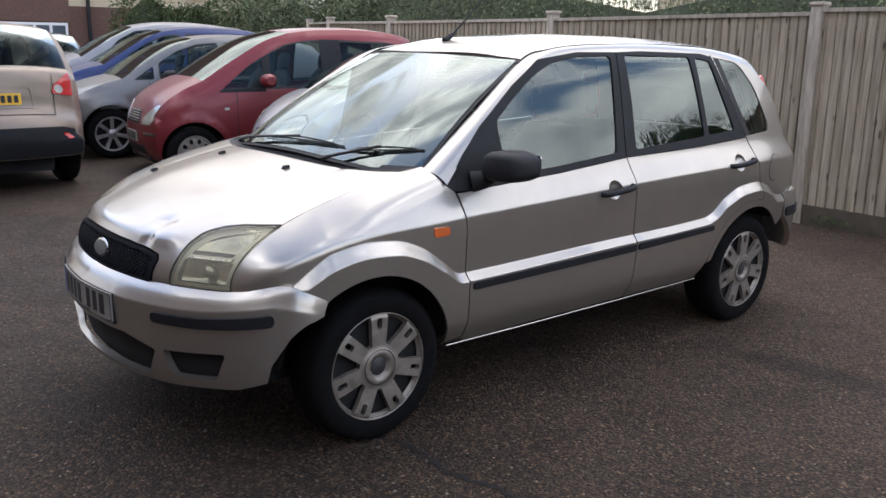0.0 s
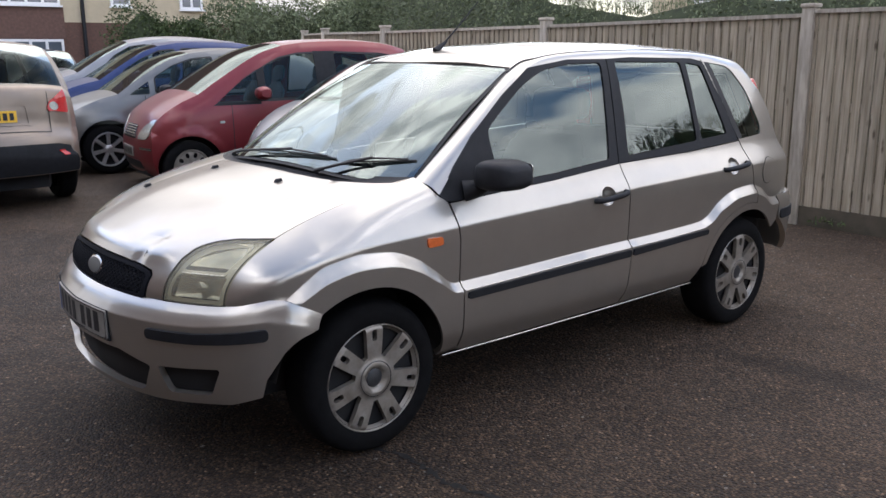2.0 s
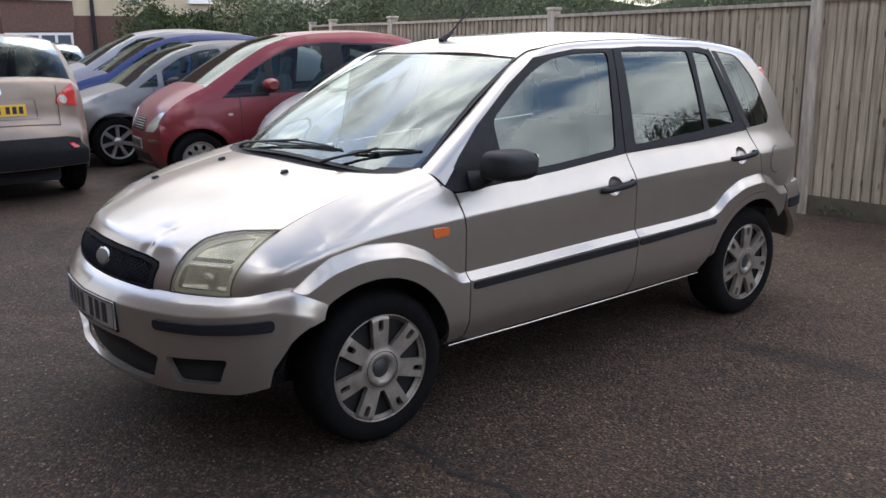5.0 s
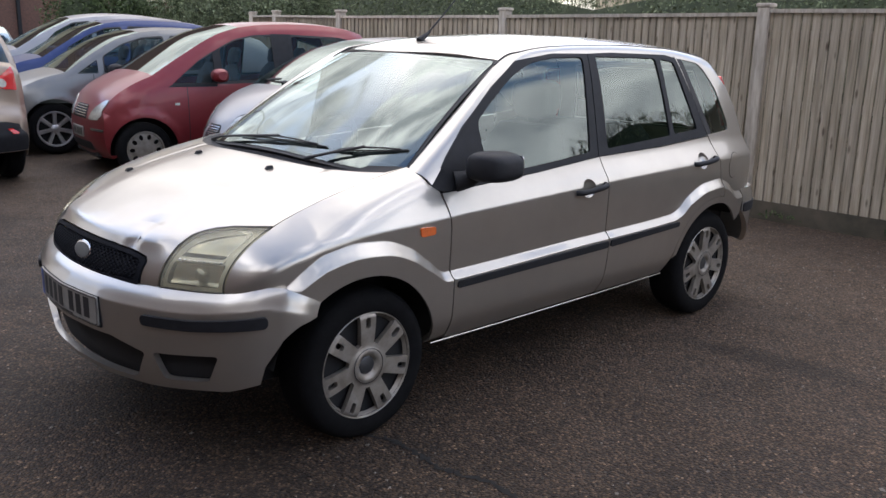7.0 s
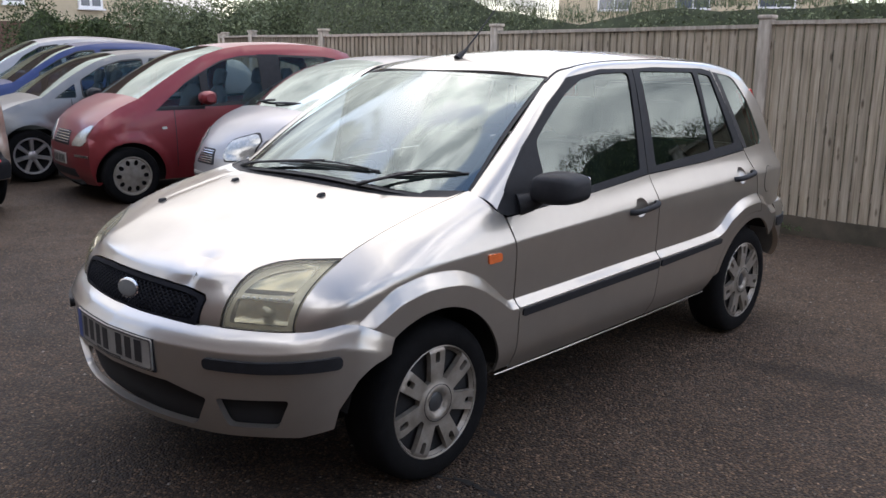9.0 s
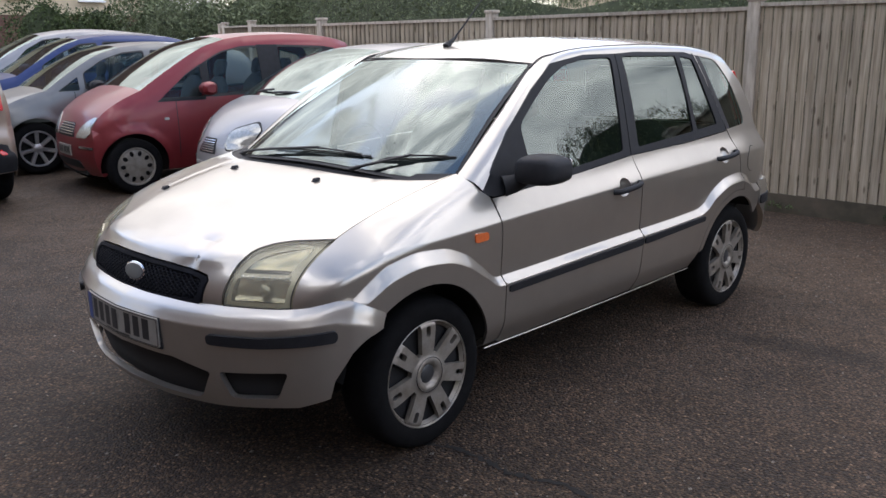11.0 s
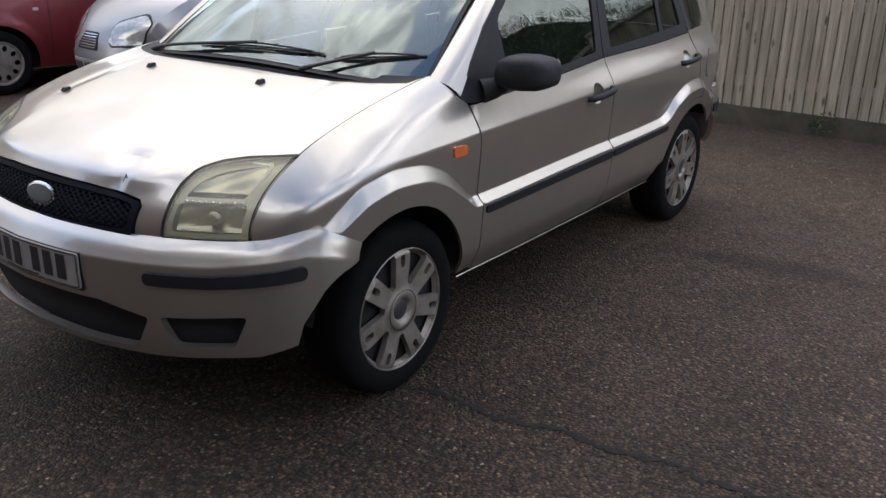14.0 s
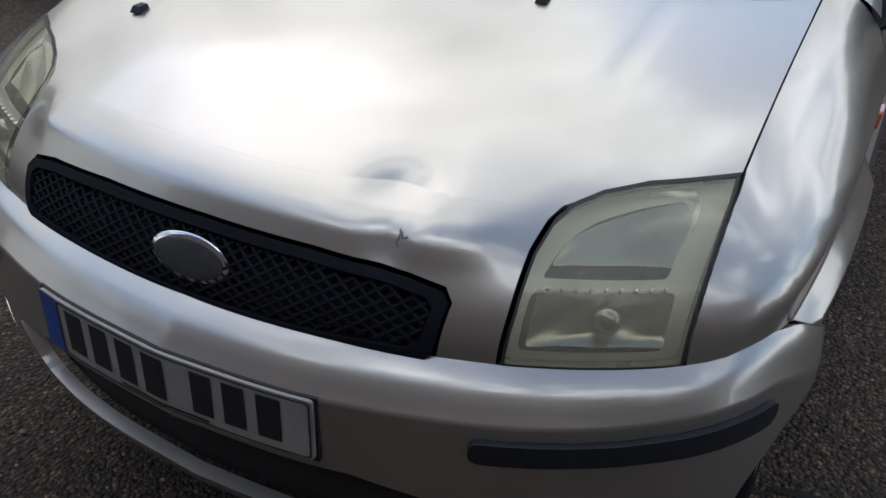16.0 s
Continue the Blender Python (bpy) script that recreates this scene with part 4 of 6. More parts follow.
wiper(0.40, -0.49, 0.05, 0.085, 0.92)
wiper(-0.56, -0.955, 0.07, 0.155, -0.42)
JET = ([(-0.016, -0.011, 0), (0.016, -0.011, 0), (0.016, 0.011, 0), (-0.016, 0.011, 0), (-0.008, -0.008, 0.013), (0.013, -0.007, 0.015), (0.013, 0.007, 0.015), (-0.008, 0.008, 0.013)], [[0, 3, 2, 1], [4, 5, 6, 7], [0, 1, 5, 4], [1, 2, 6, 5], [2, 3, 7, 6], [3, 0, 4, 7]])
for x, y in ((0.733, -0.262), (0.733, 0.315), (0.47, 0.46)):
    z = float(bonnet_z(x, y))
    part("washer_jet", shift(JET, np.array((x, y, z - 0.002))), BLACK, car)
zr = float(roof_c(1.80))
aerial = part("aerial", tube([(1.78, 0, zr - 0.004), (1.80, 0, zr + 0.012), (1.83, 0, zr + 0.03), (1.85, 0, zr + 0.045)], [0.020, 0.015, 0.009, 0.006], 12), BLACK, car, "black roof aerial")
part("mast", tube([(1.84, 0, zr + 0.04), (1.92, 0, zr + 0.11), (2.06, 0, zr + 0.24)], [0.005, 0.004, 0.0025], 8), BLACK, aerial)

# rear: bumper, tail lamps, tailgate
def rear_bumper_fn(s, z):
    a = np.abs(s)
    y = 0.80 * np.sin(np.clip(a, 0, 1.35) / 1.35 * np.pi / 2) ** 0.9
    x = 3.985 - 0.32 * np.clip(a / 1.35, 0, 1) ** 4.5
    o = np.interp(z, [0.26, 0.35, 0.55, 0.66, 0.70], [-0.04, 0.0, 0.03, 0.03, 0.0])
    return x + o * (1 - np.clip(a / 1.35, 0, 1) ** 4), np.sign(s + 1e-9) * (y + 0.8 * o * np.clip(a / 1.35, 0, 1) ** 4), z


rb = part("rear_bumper", patch([(-1.345, 0.57), (-1.24, 0.49), (-1.10, 0.40), (-0.95, 0.33), (0.95, 0.33), (1.10, 0.40), (1.24, 0.49), (1.345, 0.57), (1.345, 0.70), (-1.345, 0.70)], rear_bumper_fn, 0.05, 0.03, out=(1, 0, 0)), SILVER, car)
for sg_ in (1, -1):
    part("bumper_strip", patch(rounded([(sg_ * 1.0, 0.56), (sg_ * 1.33, 0.56), (sg_ * 1.33, 0.615), (sg_ * 1.0, 0.615)], 0.02), rear_bumper_fn, 0.04, 0.012, out=(1, 0, 0), lift=0.008), BLACK, rb)


def tail(u, z):
    """The rear face between the quarter panels."""
    edge_x = np.interp(z, [0.68, 0.86, 1.0, 1.18, 1.405, 1.45], [3.85, 3.80, 3.735, 3.68, 3.58, 3.50])
    edge_y = -flank(edge_x, z)[1]
    return edge_x + 0.075 * (1 - np.abs(u) ** 2.5), u * edge_y, z


part("tailgate", patch([(-0.86, 0.68), (0.86, 0.68), (0.86, 1.42), (-0.86, 1.42)], tail, 0.05, 0.01, holes=[[(-0.7, 1.02), (0.7, 1.02), (0.66, 1.38), (-0.66, 1.38)]], out=(1, 0, 0)), SILVER, car)
part("rear_window", patch([(-0.72, 1.01), (0.72, 1.01), (0.68, 1.39), (-0.68, 1.39)], tail, 0.06, 0.0, out=(1, 0, 0), lift=-0.003), SIDEGLASS, car)
for a, b in ((-1.0, -0.865), (0.865, 1.0)):
    part("tail_lamp", patch([(a * 0.985, 0.86), (b * 0.985, 0.86), (b * 0.975, 1.36), (a * 0.975, 1.36)], tail, 0.03, 0.03, out=(1, 0, 0), lift=0.0), RED_LENS, car, "tall red tail lamp")
    part("tail_corner", patch([(a, 0.68), (b, 0.68), (b, 0.858), (a, 0.858)], tail, 0.04, 0.02, out=(1, 0, 0)), SILVER, car)

# wheels


def wheel_cover_face(r=0.212, spokes=7):
    """A seven-spoke wheel trim: windows between the spokes, a slot in each spoke's tip, a dished middle."""
    hw = lambda q: 0.026 + 0.013 * (q / r)
    outline = [(r * math.sin(2 * math.pi * k / 84), r * math.cos(2 * math.pi * k / 84)) for k in range(84)]
    holes = []
    pol = lambda q, a: (q * math.sin(a), q * math.cos(a))
    for k in range(spokes):
        a0, a1 = 2 * math.pi * k / spokes, 2 * math.pi * (k + 1) / spokes
        rr = np.linspace(0.092, r - 0.004, 7)
        left = [pol(q, a0 + math.asin(hw(q) / q)) for q in rr]
        right = [pol(q, a1 - math.asin(hw(q) / q)) for q in rr[::-1]]
        rim_ = [pol(r - 0.004, a0 + math.asin(hw(r) / r) + (a1 - a0 - 2 * math.asin(hw(r) / r)) * t) for t in (0.25, 0.5, 0.75)]
        holes.append(left + rim_ + right)
        c, t = np.array(pol(1, a0)), np.array(pol(1, a0 + math.pi / 2))
        holes.append(rounded([tuple(c * q + t * d) for q, d in ((0.152, -0.0115), (0.196, -0.0115), (0.196, 0.0115), (0.152, 0.0115))], 0.0105, 4))

    def face(x, z):
        q = np.hypot(x, z)
        return x, -0.006 * smooth((q - 0.06) / 0.12) - 0.010 * np.exp(-((q - 0.058) / 0.016) ** 2) + 0.012 * smooth((0.044 - q) / 0.01) + 0.010 * smooth((q - 0.195) / 0.02), z
    return patch(outline, face, 0.012, 0.022, holes=holes, out=(0, -1, 0))


def wheel(cx, cy, parent, m, steer=0.0):
    w = new("wheel")
    w.parent = parent
    w.matrix_local = pose(cx, cy, 0.303, 0, 0, (180 if m else 0) + steer)
    # a tyre with rounded shoulders; the outer face looks to -y
    prof = [(0.205, -0.088), (0.222, -0.0975), (0.25, -0.101), (0.278, -0.096), (0.293, -0.082), (0.302, -0.060), (0.305, -0.02), (0.305, 0.02), (0.302, 0.06), (0.29, 0.085), (0.25, 0.10), (0.205, 0.09)]
    part("tyre", revolve(prof, "y", 56), RUBBER, w, "worn black tyre")
    part("wheel_trim", TRIM_MESH, HUBCAP, w, "grubby silver seven-spoke wheel trim")
    part("trim_backing", revolve([(0.0, -0.058), (0.208, -0.060), (0.208, 0.0)], "y", 40), DARK, w)
    part("trim_rim", revolve([(0.208, -0.088), (0.2095, -0.094), (0.212, -0.0955), (0.2145, -0.093), (0.214, -0.085)], "y", 56), HUBCAP, w)
    part("trim_groove", revolve([(0.0685, -0.0995), (0.070, -0.1010), (0.0715, -0.0995)], "y", 40), DARK, w)
    part("hub_cap", revolve([(0.0, -0.091), (0.028, -0.090), (0.036, -0.087), (0.040, -0.082)], "y", 24), BADGE, w)
    return w


TRIM_MESH = mesh_of("wheel_trim", *shift(wheel_cover_face(), (0, -0.092, 0)))
WY = 0.728
for cx in (0.803, 3.285):
    wheel(cx, -WY, car, False)
    wheel(cx, WY, car, True)

# dark underbody, wheel housings, cabin
inner_rows = []
for x, w_, zb, zt in ((0.16, 0.40, 0.32, 0.60), (0.32, 0.60, 0.30, 0.64), (0.42, 0.60, 0.26, 0.78), (1.12, 0.58, 0.24, 0.92), (1.18, 0.64, 0.27, 0.90), (2.86, 0.64, 0.27, 0.90), (2.92, 0.58, 0.24, 0.90), (3.66, 0.60, 0.26, 0.90), (3.80, 0.62, 0.32, 0.80)):
    inner_rows.append([(x, -w_, zb), (x, w_, zb), (x, w_, zt), (x, -w_, zt)])
part("underbody", loft(inner_rows, True, True), DARK, car, flat=True)
for cx in (0.765, 3.285):
    for sgn in (-1, 1):
        rows = []
        for k in range(15):
            a = radians((8 + 159 * k / 14) if cx < 1 else (42 + 130 * k / 14))
            rows.append([(cx + 0.395 * math.cos(a), sgn * yy, 0.30 + 0.395 * math.sin(a)) for yy in (0.822, 0.58)])
        part("wheel_housing", loft(rows), DARK, car)

HEADLINER = mat("headliner", (0.42, 0.41, 0.39), 0.9, 0, 0.1, 30)
part("headliner", patch([(1.66, -0.54), (3.55, -0.52), (3.55, 0.52), (1.66, 0.54)], lambda x, y: (x, y, roof_c(x) - 0.05 - 0.05 * (y / 0.575) ** 2), 0.1, 0.0, out=(0, 0, -1)), HEADLINER, car)


def dash_fn(u, v):
    y = u * 0.70
    return cowl_x(y) + 0.06 + v * 0.50, y, 1.03 - 0.03 * u ** 2 - 0.03 * v - 0.14 * smooth((v - 0.75) / 0.25) + 0.05 * np.exp(-((u - 0.5) / 0.2) ** 2) * smooth((v - 0.45) / 0.2)


part("dashboard", patch([(-1, 0), (1, 0), (1, 1), (-1, 1)], dash_fn, 0.06, 0.02, out=(0, 0, 1)), DASH, car)


def seat(cx, cy, w_=0.50, top=1.05, head=True):
    s = part("seat", box(cx, cy - w_ / 2, 0.50, cx + 0.52, cy + w_ / 2, 0.66, 0.06, 3), TRIM, car, "dark fabric seat")
    rows = []
    for z, xo, hw, d in ((0.60, 0.42, 0.24, 0.10), (0.75, 0.46, 0.25, 0.11), (0.92, 0.52, 0.245, 0.10), (1.05, 0.57, 0.225, 0.09), (1.13, 0.60, 0.18, 0.06)):
        k = w_ / 0.5
        rows.append([(cx + xo + d * math.copysign(abs(math.cos(a)) ** 0.6, math.cos(a)), cy + hw * k * math.copysign(abs(math.sin(a)) ** 0.5, math.sin(a)), z + (top - 1.05)) for a in [2 * math.pi * i / 20 for i in range(20)]])
    part("backrest", loft(rows, True, True), TRIM, s)
    if head:
        for hy in ([cy] if w_ < 0.7 else [cy - 0.32, cy + 0.32]):
            rows = []
            for z, hw, d in ((1.155, 0.09, 0.04), (1.18, 0.125, 0.055), (1.25, 0.135, 0.06), (1.32, 0.125, 0.055), (1.345, 0.08, 0.035)):
                rows.append([(cx + 0.64 + d * math.copysign(abs(math.cos(a)) ** 0.6, math.cos(a)), hy + hw * math.copysign(abs(math.sin(a)) ** 0.5, math.sin(a)), z + (top - 1.05)) for a in [2 * math.pi * i / 16 for i in range(16)]])
            h = part("headrest", loft(rows, True, True), TRIM, s)
            for dy in (-0.05, 0.05):
                part("headrest_post", tube([(cx + 0.635, hy + dy, 1.11 + top - 1.05), (cx + 0.64, hy + dy, 1.17 + top - 1.05)], 0.006, 8), CHROME, h)
    return s


seat(1.62, -0.36)
seat(1.62, 0.36)
seat(2.50, 0.0, 1.20, 1.0)
ring = [(1.50 + 0.07 * math.sin(2 * math.pi * k / 32), 0.36 + 0.185 * math.cos(2 * math.pi * k / 32), 0.98 + 0.17 * math.sin(2 * math.pi * k / 32)) for k in range(33)]
steer = part("steering_wheel", tube(ring, 0.015, 8), BLACK, car, "black steering wheel")
part("steering_boss", box(1.47, 0.28, 0.93, 1.53, 0.44, 1.03, 0.02), BLACK, steer)
part("rear_view_mirror", box(1.52, -0.11, 1.37, 1.55, 0.11, 1.43, 0.015), BLACK, car)


def widen(ob, k=1.055):
    """The far half of the body is drawn out a little: the middle line lies off the wheels' middle."""
    for o in ob.children_recursive:
        if o.type != "MESH" or (o.parent and o.parent.name.startswith("wheel")):
            continue
        co = np.empty(len(o.data.vertices) * 3)
        o.data.vertices.foreach_get("co", co)
        co[1::3] = np.where(co[1::3] > 0, co[1::3] * k + 0.11 * np.maximum(co[1::3] - 0.45, 0), co[1::3])
        o.data.vertices.foreach_set("co", co)
        o.data.update()
    for o in ob.children:
        if o.name.startswith("wheel") and o.location.y > 0:
            o.location.y *= k


widen(car)

# ---------------------------------------------------------------- ground


def asphalt():
    m = bpy.data.materials.new("worn_tarmac")
    m.use_nodes = True
    nt = m.node_tree
    b = nt.nodes["Principled BSDF"]
    link = nt.links.new
    tc = nt.nodes.new("ShaderNodeTexCoord")

    def noise_of(scale, detail=5.0, rough=0.6):
        n = nt.nodes.new("ShaderNodeTexNoise")
        n.inputs["Scale"].default_value, n.inputs["Detail"].default_value, n.inputs["Roughness"].default_value = scale, detail, rough
        link(tc.outputs["Object"], n.inputs["Vector"])
        return n

    def ramp(src, stops):
        r = nt.nodes.new("ShaderNodeValToRGB")
        while len(r.color_ramp.elements) < len(stops):
            r.color_ramp.elements.new(0.5)
        for e, (p, c) in zip(r.color_ramp.elements, stops):
            e.position, e.color = p, (*c, 1)
        link(src, r.inputs["Fac"])
        return r

    def mixed(fac, a, c, kind="MIX"):
        x = nt.nodes.new("ShaderNodeMix")
        x.data_type, x.blend_type = "RGBA", kind
        for s, v in (("Factor", fac), ("A", a), ("B", c)):
            if isinstance(v, (int, float)):
                x.inputs[s].default_value = v
            else:
                link(v, x.inputs[s])
        return x.outputs["Result"]

    vor = nt.nodes.new("ShaderNodeTexVoronoi")
    vor.inputs["Scale"].default_value = 92
    link(tc.outputs["Object"], vor.inputs["Vector"])
    chip = ramp(vor.outputs["Color"], [(0.0, (0.009, 0.0055, 0.0034)), (0.45, (0.037, 0.0235, 0.0138)), (0.74, (0.092, 0.058, 0.035)), (0.90, (0.17, 0.113, 0.070)), (1.0, (0.42, 0.30, 0.20))])
    gap = ramp(vor.outputs["Distance"], [(0.25, (1, 1, 1)), (0.75, (0.35, 0.34, 0.33))])
    stone = mixed(1.0, chip.outputs["Color"], gap.outputs["Color"], "MULTIPLY")
    big = ramp(noise_of(0.9, 6, 0.65).outputs["Fac"], [(0.32, (0.62, 0.61, 0.60)), (0.68, (1.28, 1.24, 1.20))])
    col = mixed(1.0, stone, big.outputs["Color"], "MULTIPLY")
    # brown silt along the fence
    sep = nt.nodes.new("ShaderNodeSeparateXYZ")
    link(tc.outputs["Object"], sep.inputs["Vector"])
    near = nt.nodes.new("ShaderNodeMapRange")
    near.inputs["From Min"].default_value, near.inputs["From Max"].default_value = 0.2, 4.2
    link(sep.outputs["X"], near.inputs["Value"])
    nz = noise_of(1.7, 6, 0.6)
    add = nt.nodes.new("ShaderNodeMath")
    add.operation = "MULTIPLY_ADD"
    link(nz.outputs["Fac"], add.inputs[0])
    add.inputs[1].default_value = 1.6
    add.inputs[2].default_value = -0.8
    tot = nt.nodes.new("ShaderNodeMath")
    tot.operation, tot.use_clamp = "ADD", True
    link(add.outputs[0], tot.inputs[0])
    link(near.outputs["Result"], tot.inputs[1])
    dirt = ramp(noise_of(14, 6).outputs["Fac"], [(0.3, (0.098, 0.066, 0.042)), (0.7, (0.176, 0.118, 0.077))])
    grit = ramp(vor.outputs["Color"], [(0.0, (0.30, 0.30, 0.30)), (0.5, (0.85, 0.85, 0.85)), (0.85, (1.5, 1.48, 1.45)), (1.0, (3.2, 3.1, 3.0))])
    half = nt.nodes.new("ShaderNodeMath")
    half.operation = "MULTIPLY"
    link(tot.outputs[0], half.inputs[0])
    half.inputs[1].default_value = 0.75
    col = mixed(half.outputs[0], col, mixed(1.0, mixed(1.0, dirt.outputs["Color"], grit.outputs["Color"], "MULTIPLY"), gap.outputs["Color"], "MULTIPLY"))
    # a long darker patch by the rear wheel, its edge broken by noise
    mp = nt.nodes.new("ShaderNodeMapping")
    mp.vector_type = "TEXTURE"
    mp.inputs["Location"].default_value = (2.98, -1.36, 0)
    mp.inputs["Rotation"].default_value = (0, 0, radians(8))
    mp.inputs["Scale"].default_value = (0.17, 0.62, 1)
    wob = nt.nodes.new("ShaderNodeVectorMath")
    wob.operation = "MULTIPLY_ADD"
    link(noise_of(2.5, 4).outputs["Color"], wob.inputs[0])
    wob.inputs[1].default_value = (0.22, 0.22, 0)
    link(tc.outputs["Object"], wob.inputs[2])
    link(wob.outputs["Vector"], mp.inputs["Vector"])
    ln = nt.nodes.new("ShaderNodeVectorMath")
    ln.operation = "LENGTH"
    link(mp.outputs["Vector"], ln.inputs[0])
    dark_patch = ramp(ln.outputs["Value"], [(0.3, (0.45, 0.44, 0.43)), (1.0, (1, 1, 1))])
    col = mixed(1.0, col, dark_patch.outputs["Color"], "MULTIPLY")
    link(col, b.inputs["Base Color"])
    b.inputs["Roughness"].default_value = 0.72
    b.inputs["Specular IOR Level"].default_value = 0.35
    rr = nt.nodes.new("ShaderNodeMapRange")
    rr.inputs["To Min"].default_value, rr.inputs["To Max"].default_value = 0.55, 0.9
    link(noise_of(3.0).outputs["Fac"], rr.inputs["Value"])
    link(rr.outputs["Result"], b.inputs["Roughness"])
    bp = nt.nodes.new("ShaderNodeBump")
    bp.inputs["Strength"].default_value, bp.inputs["Distance"].default_value = 1.0, 0.012
    link(vor.outputs["Distance"], bp.inputs["Height"])
    bp.invert = True
    link(bp.outputs["Normal"], b.inputs["Normal"])
    return m


ASPHALT = asphalt()


def ground_sheet():
    xs = sorted(set([-700, -300, -120, -50, -25, -12] + [round(v, 3) for v in np.arange(-6, 9, 0.5)] + [12, 25, 50, 120, 300, 700]))
    ys = sorted(set([-700, -300, -120, -50, -25, -12] + [round(v, 3) for v in np.arange(-6, 12, 0.5)] + [16, 25, 50, 120, 300, 700]))
    rows = [[(x, y, 0.0) for x in xs] for y in ys]
    v, f = loft(rows)
    return v, f


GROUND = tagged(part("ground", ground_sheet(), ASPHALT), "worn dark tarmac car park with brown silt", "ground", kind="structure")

# loose chippings, a crack and its crumbs
CHIP = mat("stone_chippings", (0.15, 0.135, 0.115), 0.8, 0, 0.3, 30, island=0.6)
crng = np.random.default_rng(11)
cv, cf = [], []
for k in range(5200):
    x, y = crng.uniform(-2.0, 5.2), crng.uniform(-3.4, 3.2)
    if k < 900:
        x, y = crng.uniform(3.6, 6.0), crng.uniform(-2.2, 1.0)
    r_ = float(crng.gamma(3.0, 0.0011)) + 0.0015
    c = np.array((x, y, r_ * 0.25))
    n = len(cv)
    for a_, b_, c_ in ((1, 0, 0), (0.2, 0.95, 0.1), (-0.9, 0.3, 0), (-0.3, -0.9, 0.1), (0.1, 0.05, 0.75)):
        cv.append(tuple(c + np.array((a_, b_, c_)) * r_ * crng.uniform(0.7, 1.3, 3)))
    cf += [[n, n + 1, n + 4], [n + 1, n + 2, n + 4], [n + 2, n + 3, n + 4], [n + 3, n, n + 4]]
tagged(part("chippings", (cv, cf), CHIP, flat=True), "loose pale stone chippings on the tarmac", "chippings", kind="stuff")
CRACK = mat("crack_dirt", (0.010, 0.009, 0.008), 0.95, 0, 0.4, 40)
ctr = spline([(0.80, -0.75), (0.86, -0.95), (0.85, -1.20), (0.905, -1.40), (0.90, -1.58), (0.95, -1.77), (0.94, -2.0), (1.0, -2.25), (0.98, -2.6)], 14)
rows = []
for i, (x, y) in enumerate(ctr):
    w_ = 0.005 + 0.011 * abs(math.sin(i * 0.9)) * abs(math.sin(i * 0.37)) + crng.uniform(0, 0.004)
    jx, jy = crng.normal(0, 0.009, 2)
    rows.append([(x + jx - w_, y + jy, 0.0025), (x + jx, y + jy, 0.0032), (x + jx + w_, y + jy, 0.0025)])
tagged(part("tarmac_crack", loft(rows), CRACK), "dark crack across the worn tarmac", "crack", kind="structure")

# ---------------------------------------------------------------- fence


def fence_wood():
    """Weathered pine: long grain, grey blotches, dark knots; each board a little different."""
    m = mat("weathered_fence_wood", (0.47, 0.405, 0.31), 0.85, 0, 0.35, 5.0, 0.6, 40, dark=(0.235, 0.195, 0.145), objrand=0.11, stretch=(6, 6, 0.6))
    nt = m.node_tree
    b = nt.nodes["Principled BSDF"]
    base = b.inputs["Base Color"].links[0].from_socket
    tc = nt.nodes.new("ShaderNodeTexCoord")
    info = nt.nodes.new("ShaderNodeObjectInfo")
    off = nt.nodes.new("ShaderNodeVectorMath")
    off.operation = "MULTIPLY_ADD"
    off.inputs[1].default_value = (1.0, 1.8, 1.0)
    off.inputs[2].default_value = (0.0, 0.0, 0.0)
    nt.links.new(tc.outputs["Object"], off.inputs[0])
    far = nt.nodes.new("ShaderNodeVectorMath")
    far.operation = "SCALE"
    far.inputs[0].default_value = (17.0, 31.0, 23.0)
    nt.links.new(info.outputs["Random"], far.inputs["Scale"])
    nt.links.new(far.outputs["Vector"], off.inputs[2])

    def darken(tex, scale, stretch, lo, hi, dark, src):
        mp = nt.nodes.new("ShaderNodeMapping")
        mp.inputs["Scale"].default_value = stretch
        nt.links.new(off.outputs["Vector"], mp.inputs["Vector"])
        n = nt.nodes.new(tex)
        n.inputs["Scale"].default_value = scale
        nt.links.new(mp.outputs["Vector"], n.inputs["Vector"])
        r = nt.nodes.new("ShaderNodeValToRGB")
        r.color_ramp.elements[0].position, r.color_ramp.elements[1].position = lo, hi
        r.color_ramp.elements[0].color, r.color_ramp.elements[1].color = (*dark, 1), (1, 1, 1, 1)
        nt.links.new(n.outputs["Distance" if "Voronoi" in tex else "Fac"], r.inputs["Fac"])
        x = nt.nodes.new("ShaderNodeMix")
        x.data_type, x.blend_type = "RGBA", "MULTIPLY"
        x.inputs["Factor"].default_value = 1.0
        nt.links.new(src, x.inputs["A"])
        nt.links.new(r.outputs["Color"], x.inputs["B"])
        return x.outputs["Result"]
    col = darken("ShaderNodeTexVoronoi", 5.5, (1.0, 1.0, 1.0), 0.07, 0.17, (0.30, 0.26, 0.22), base)
    col = darken("ShaderNodeTexNoise", 6.0, (1.0, 1.0, 0.5), 0.36, 0.56, (0.80, 0.79, 0.76), col)
    col = darken("ShaderNodeTexNoise", 30.0, (1.0, 1.0, 0.06), 0.36, 0.50, (0.80, 0.78, 0.74), col)
    nt.links.new(col, b.inputs["Base Color"])
    return m


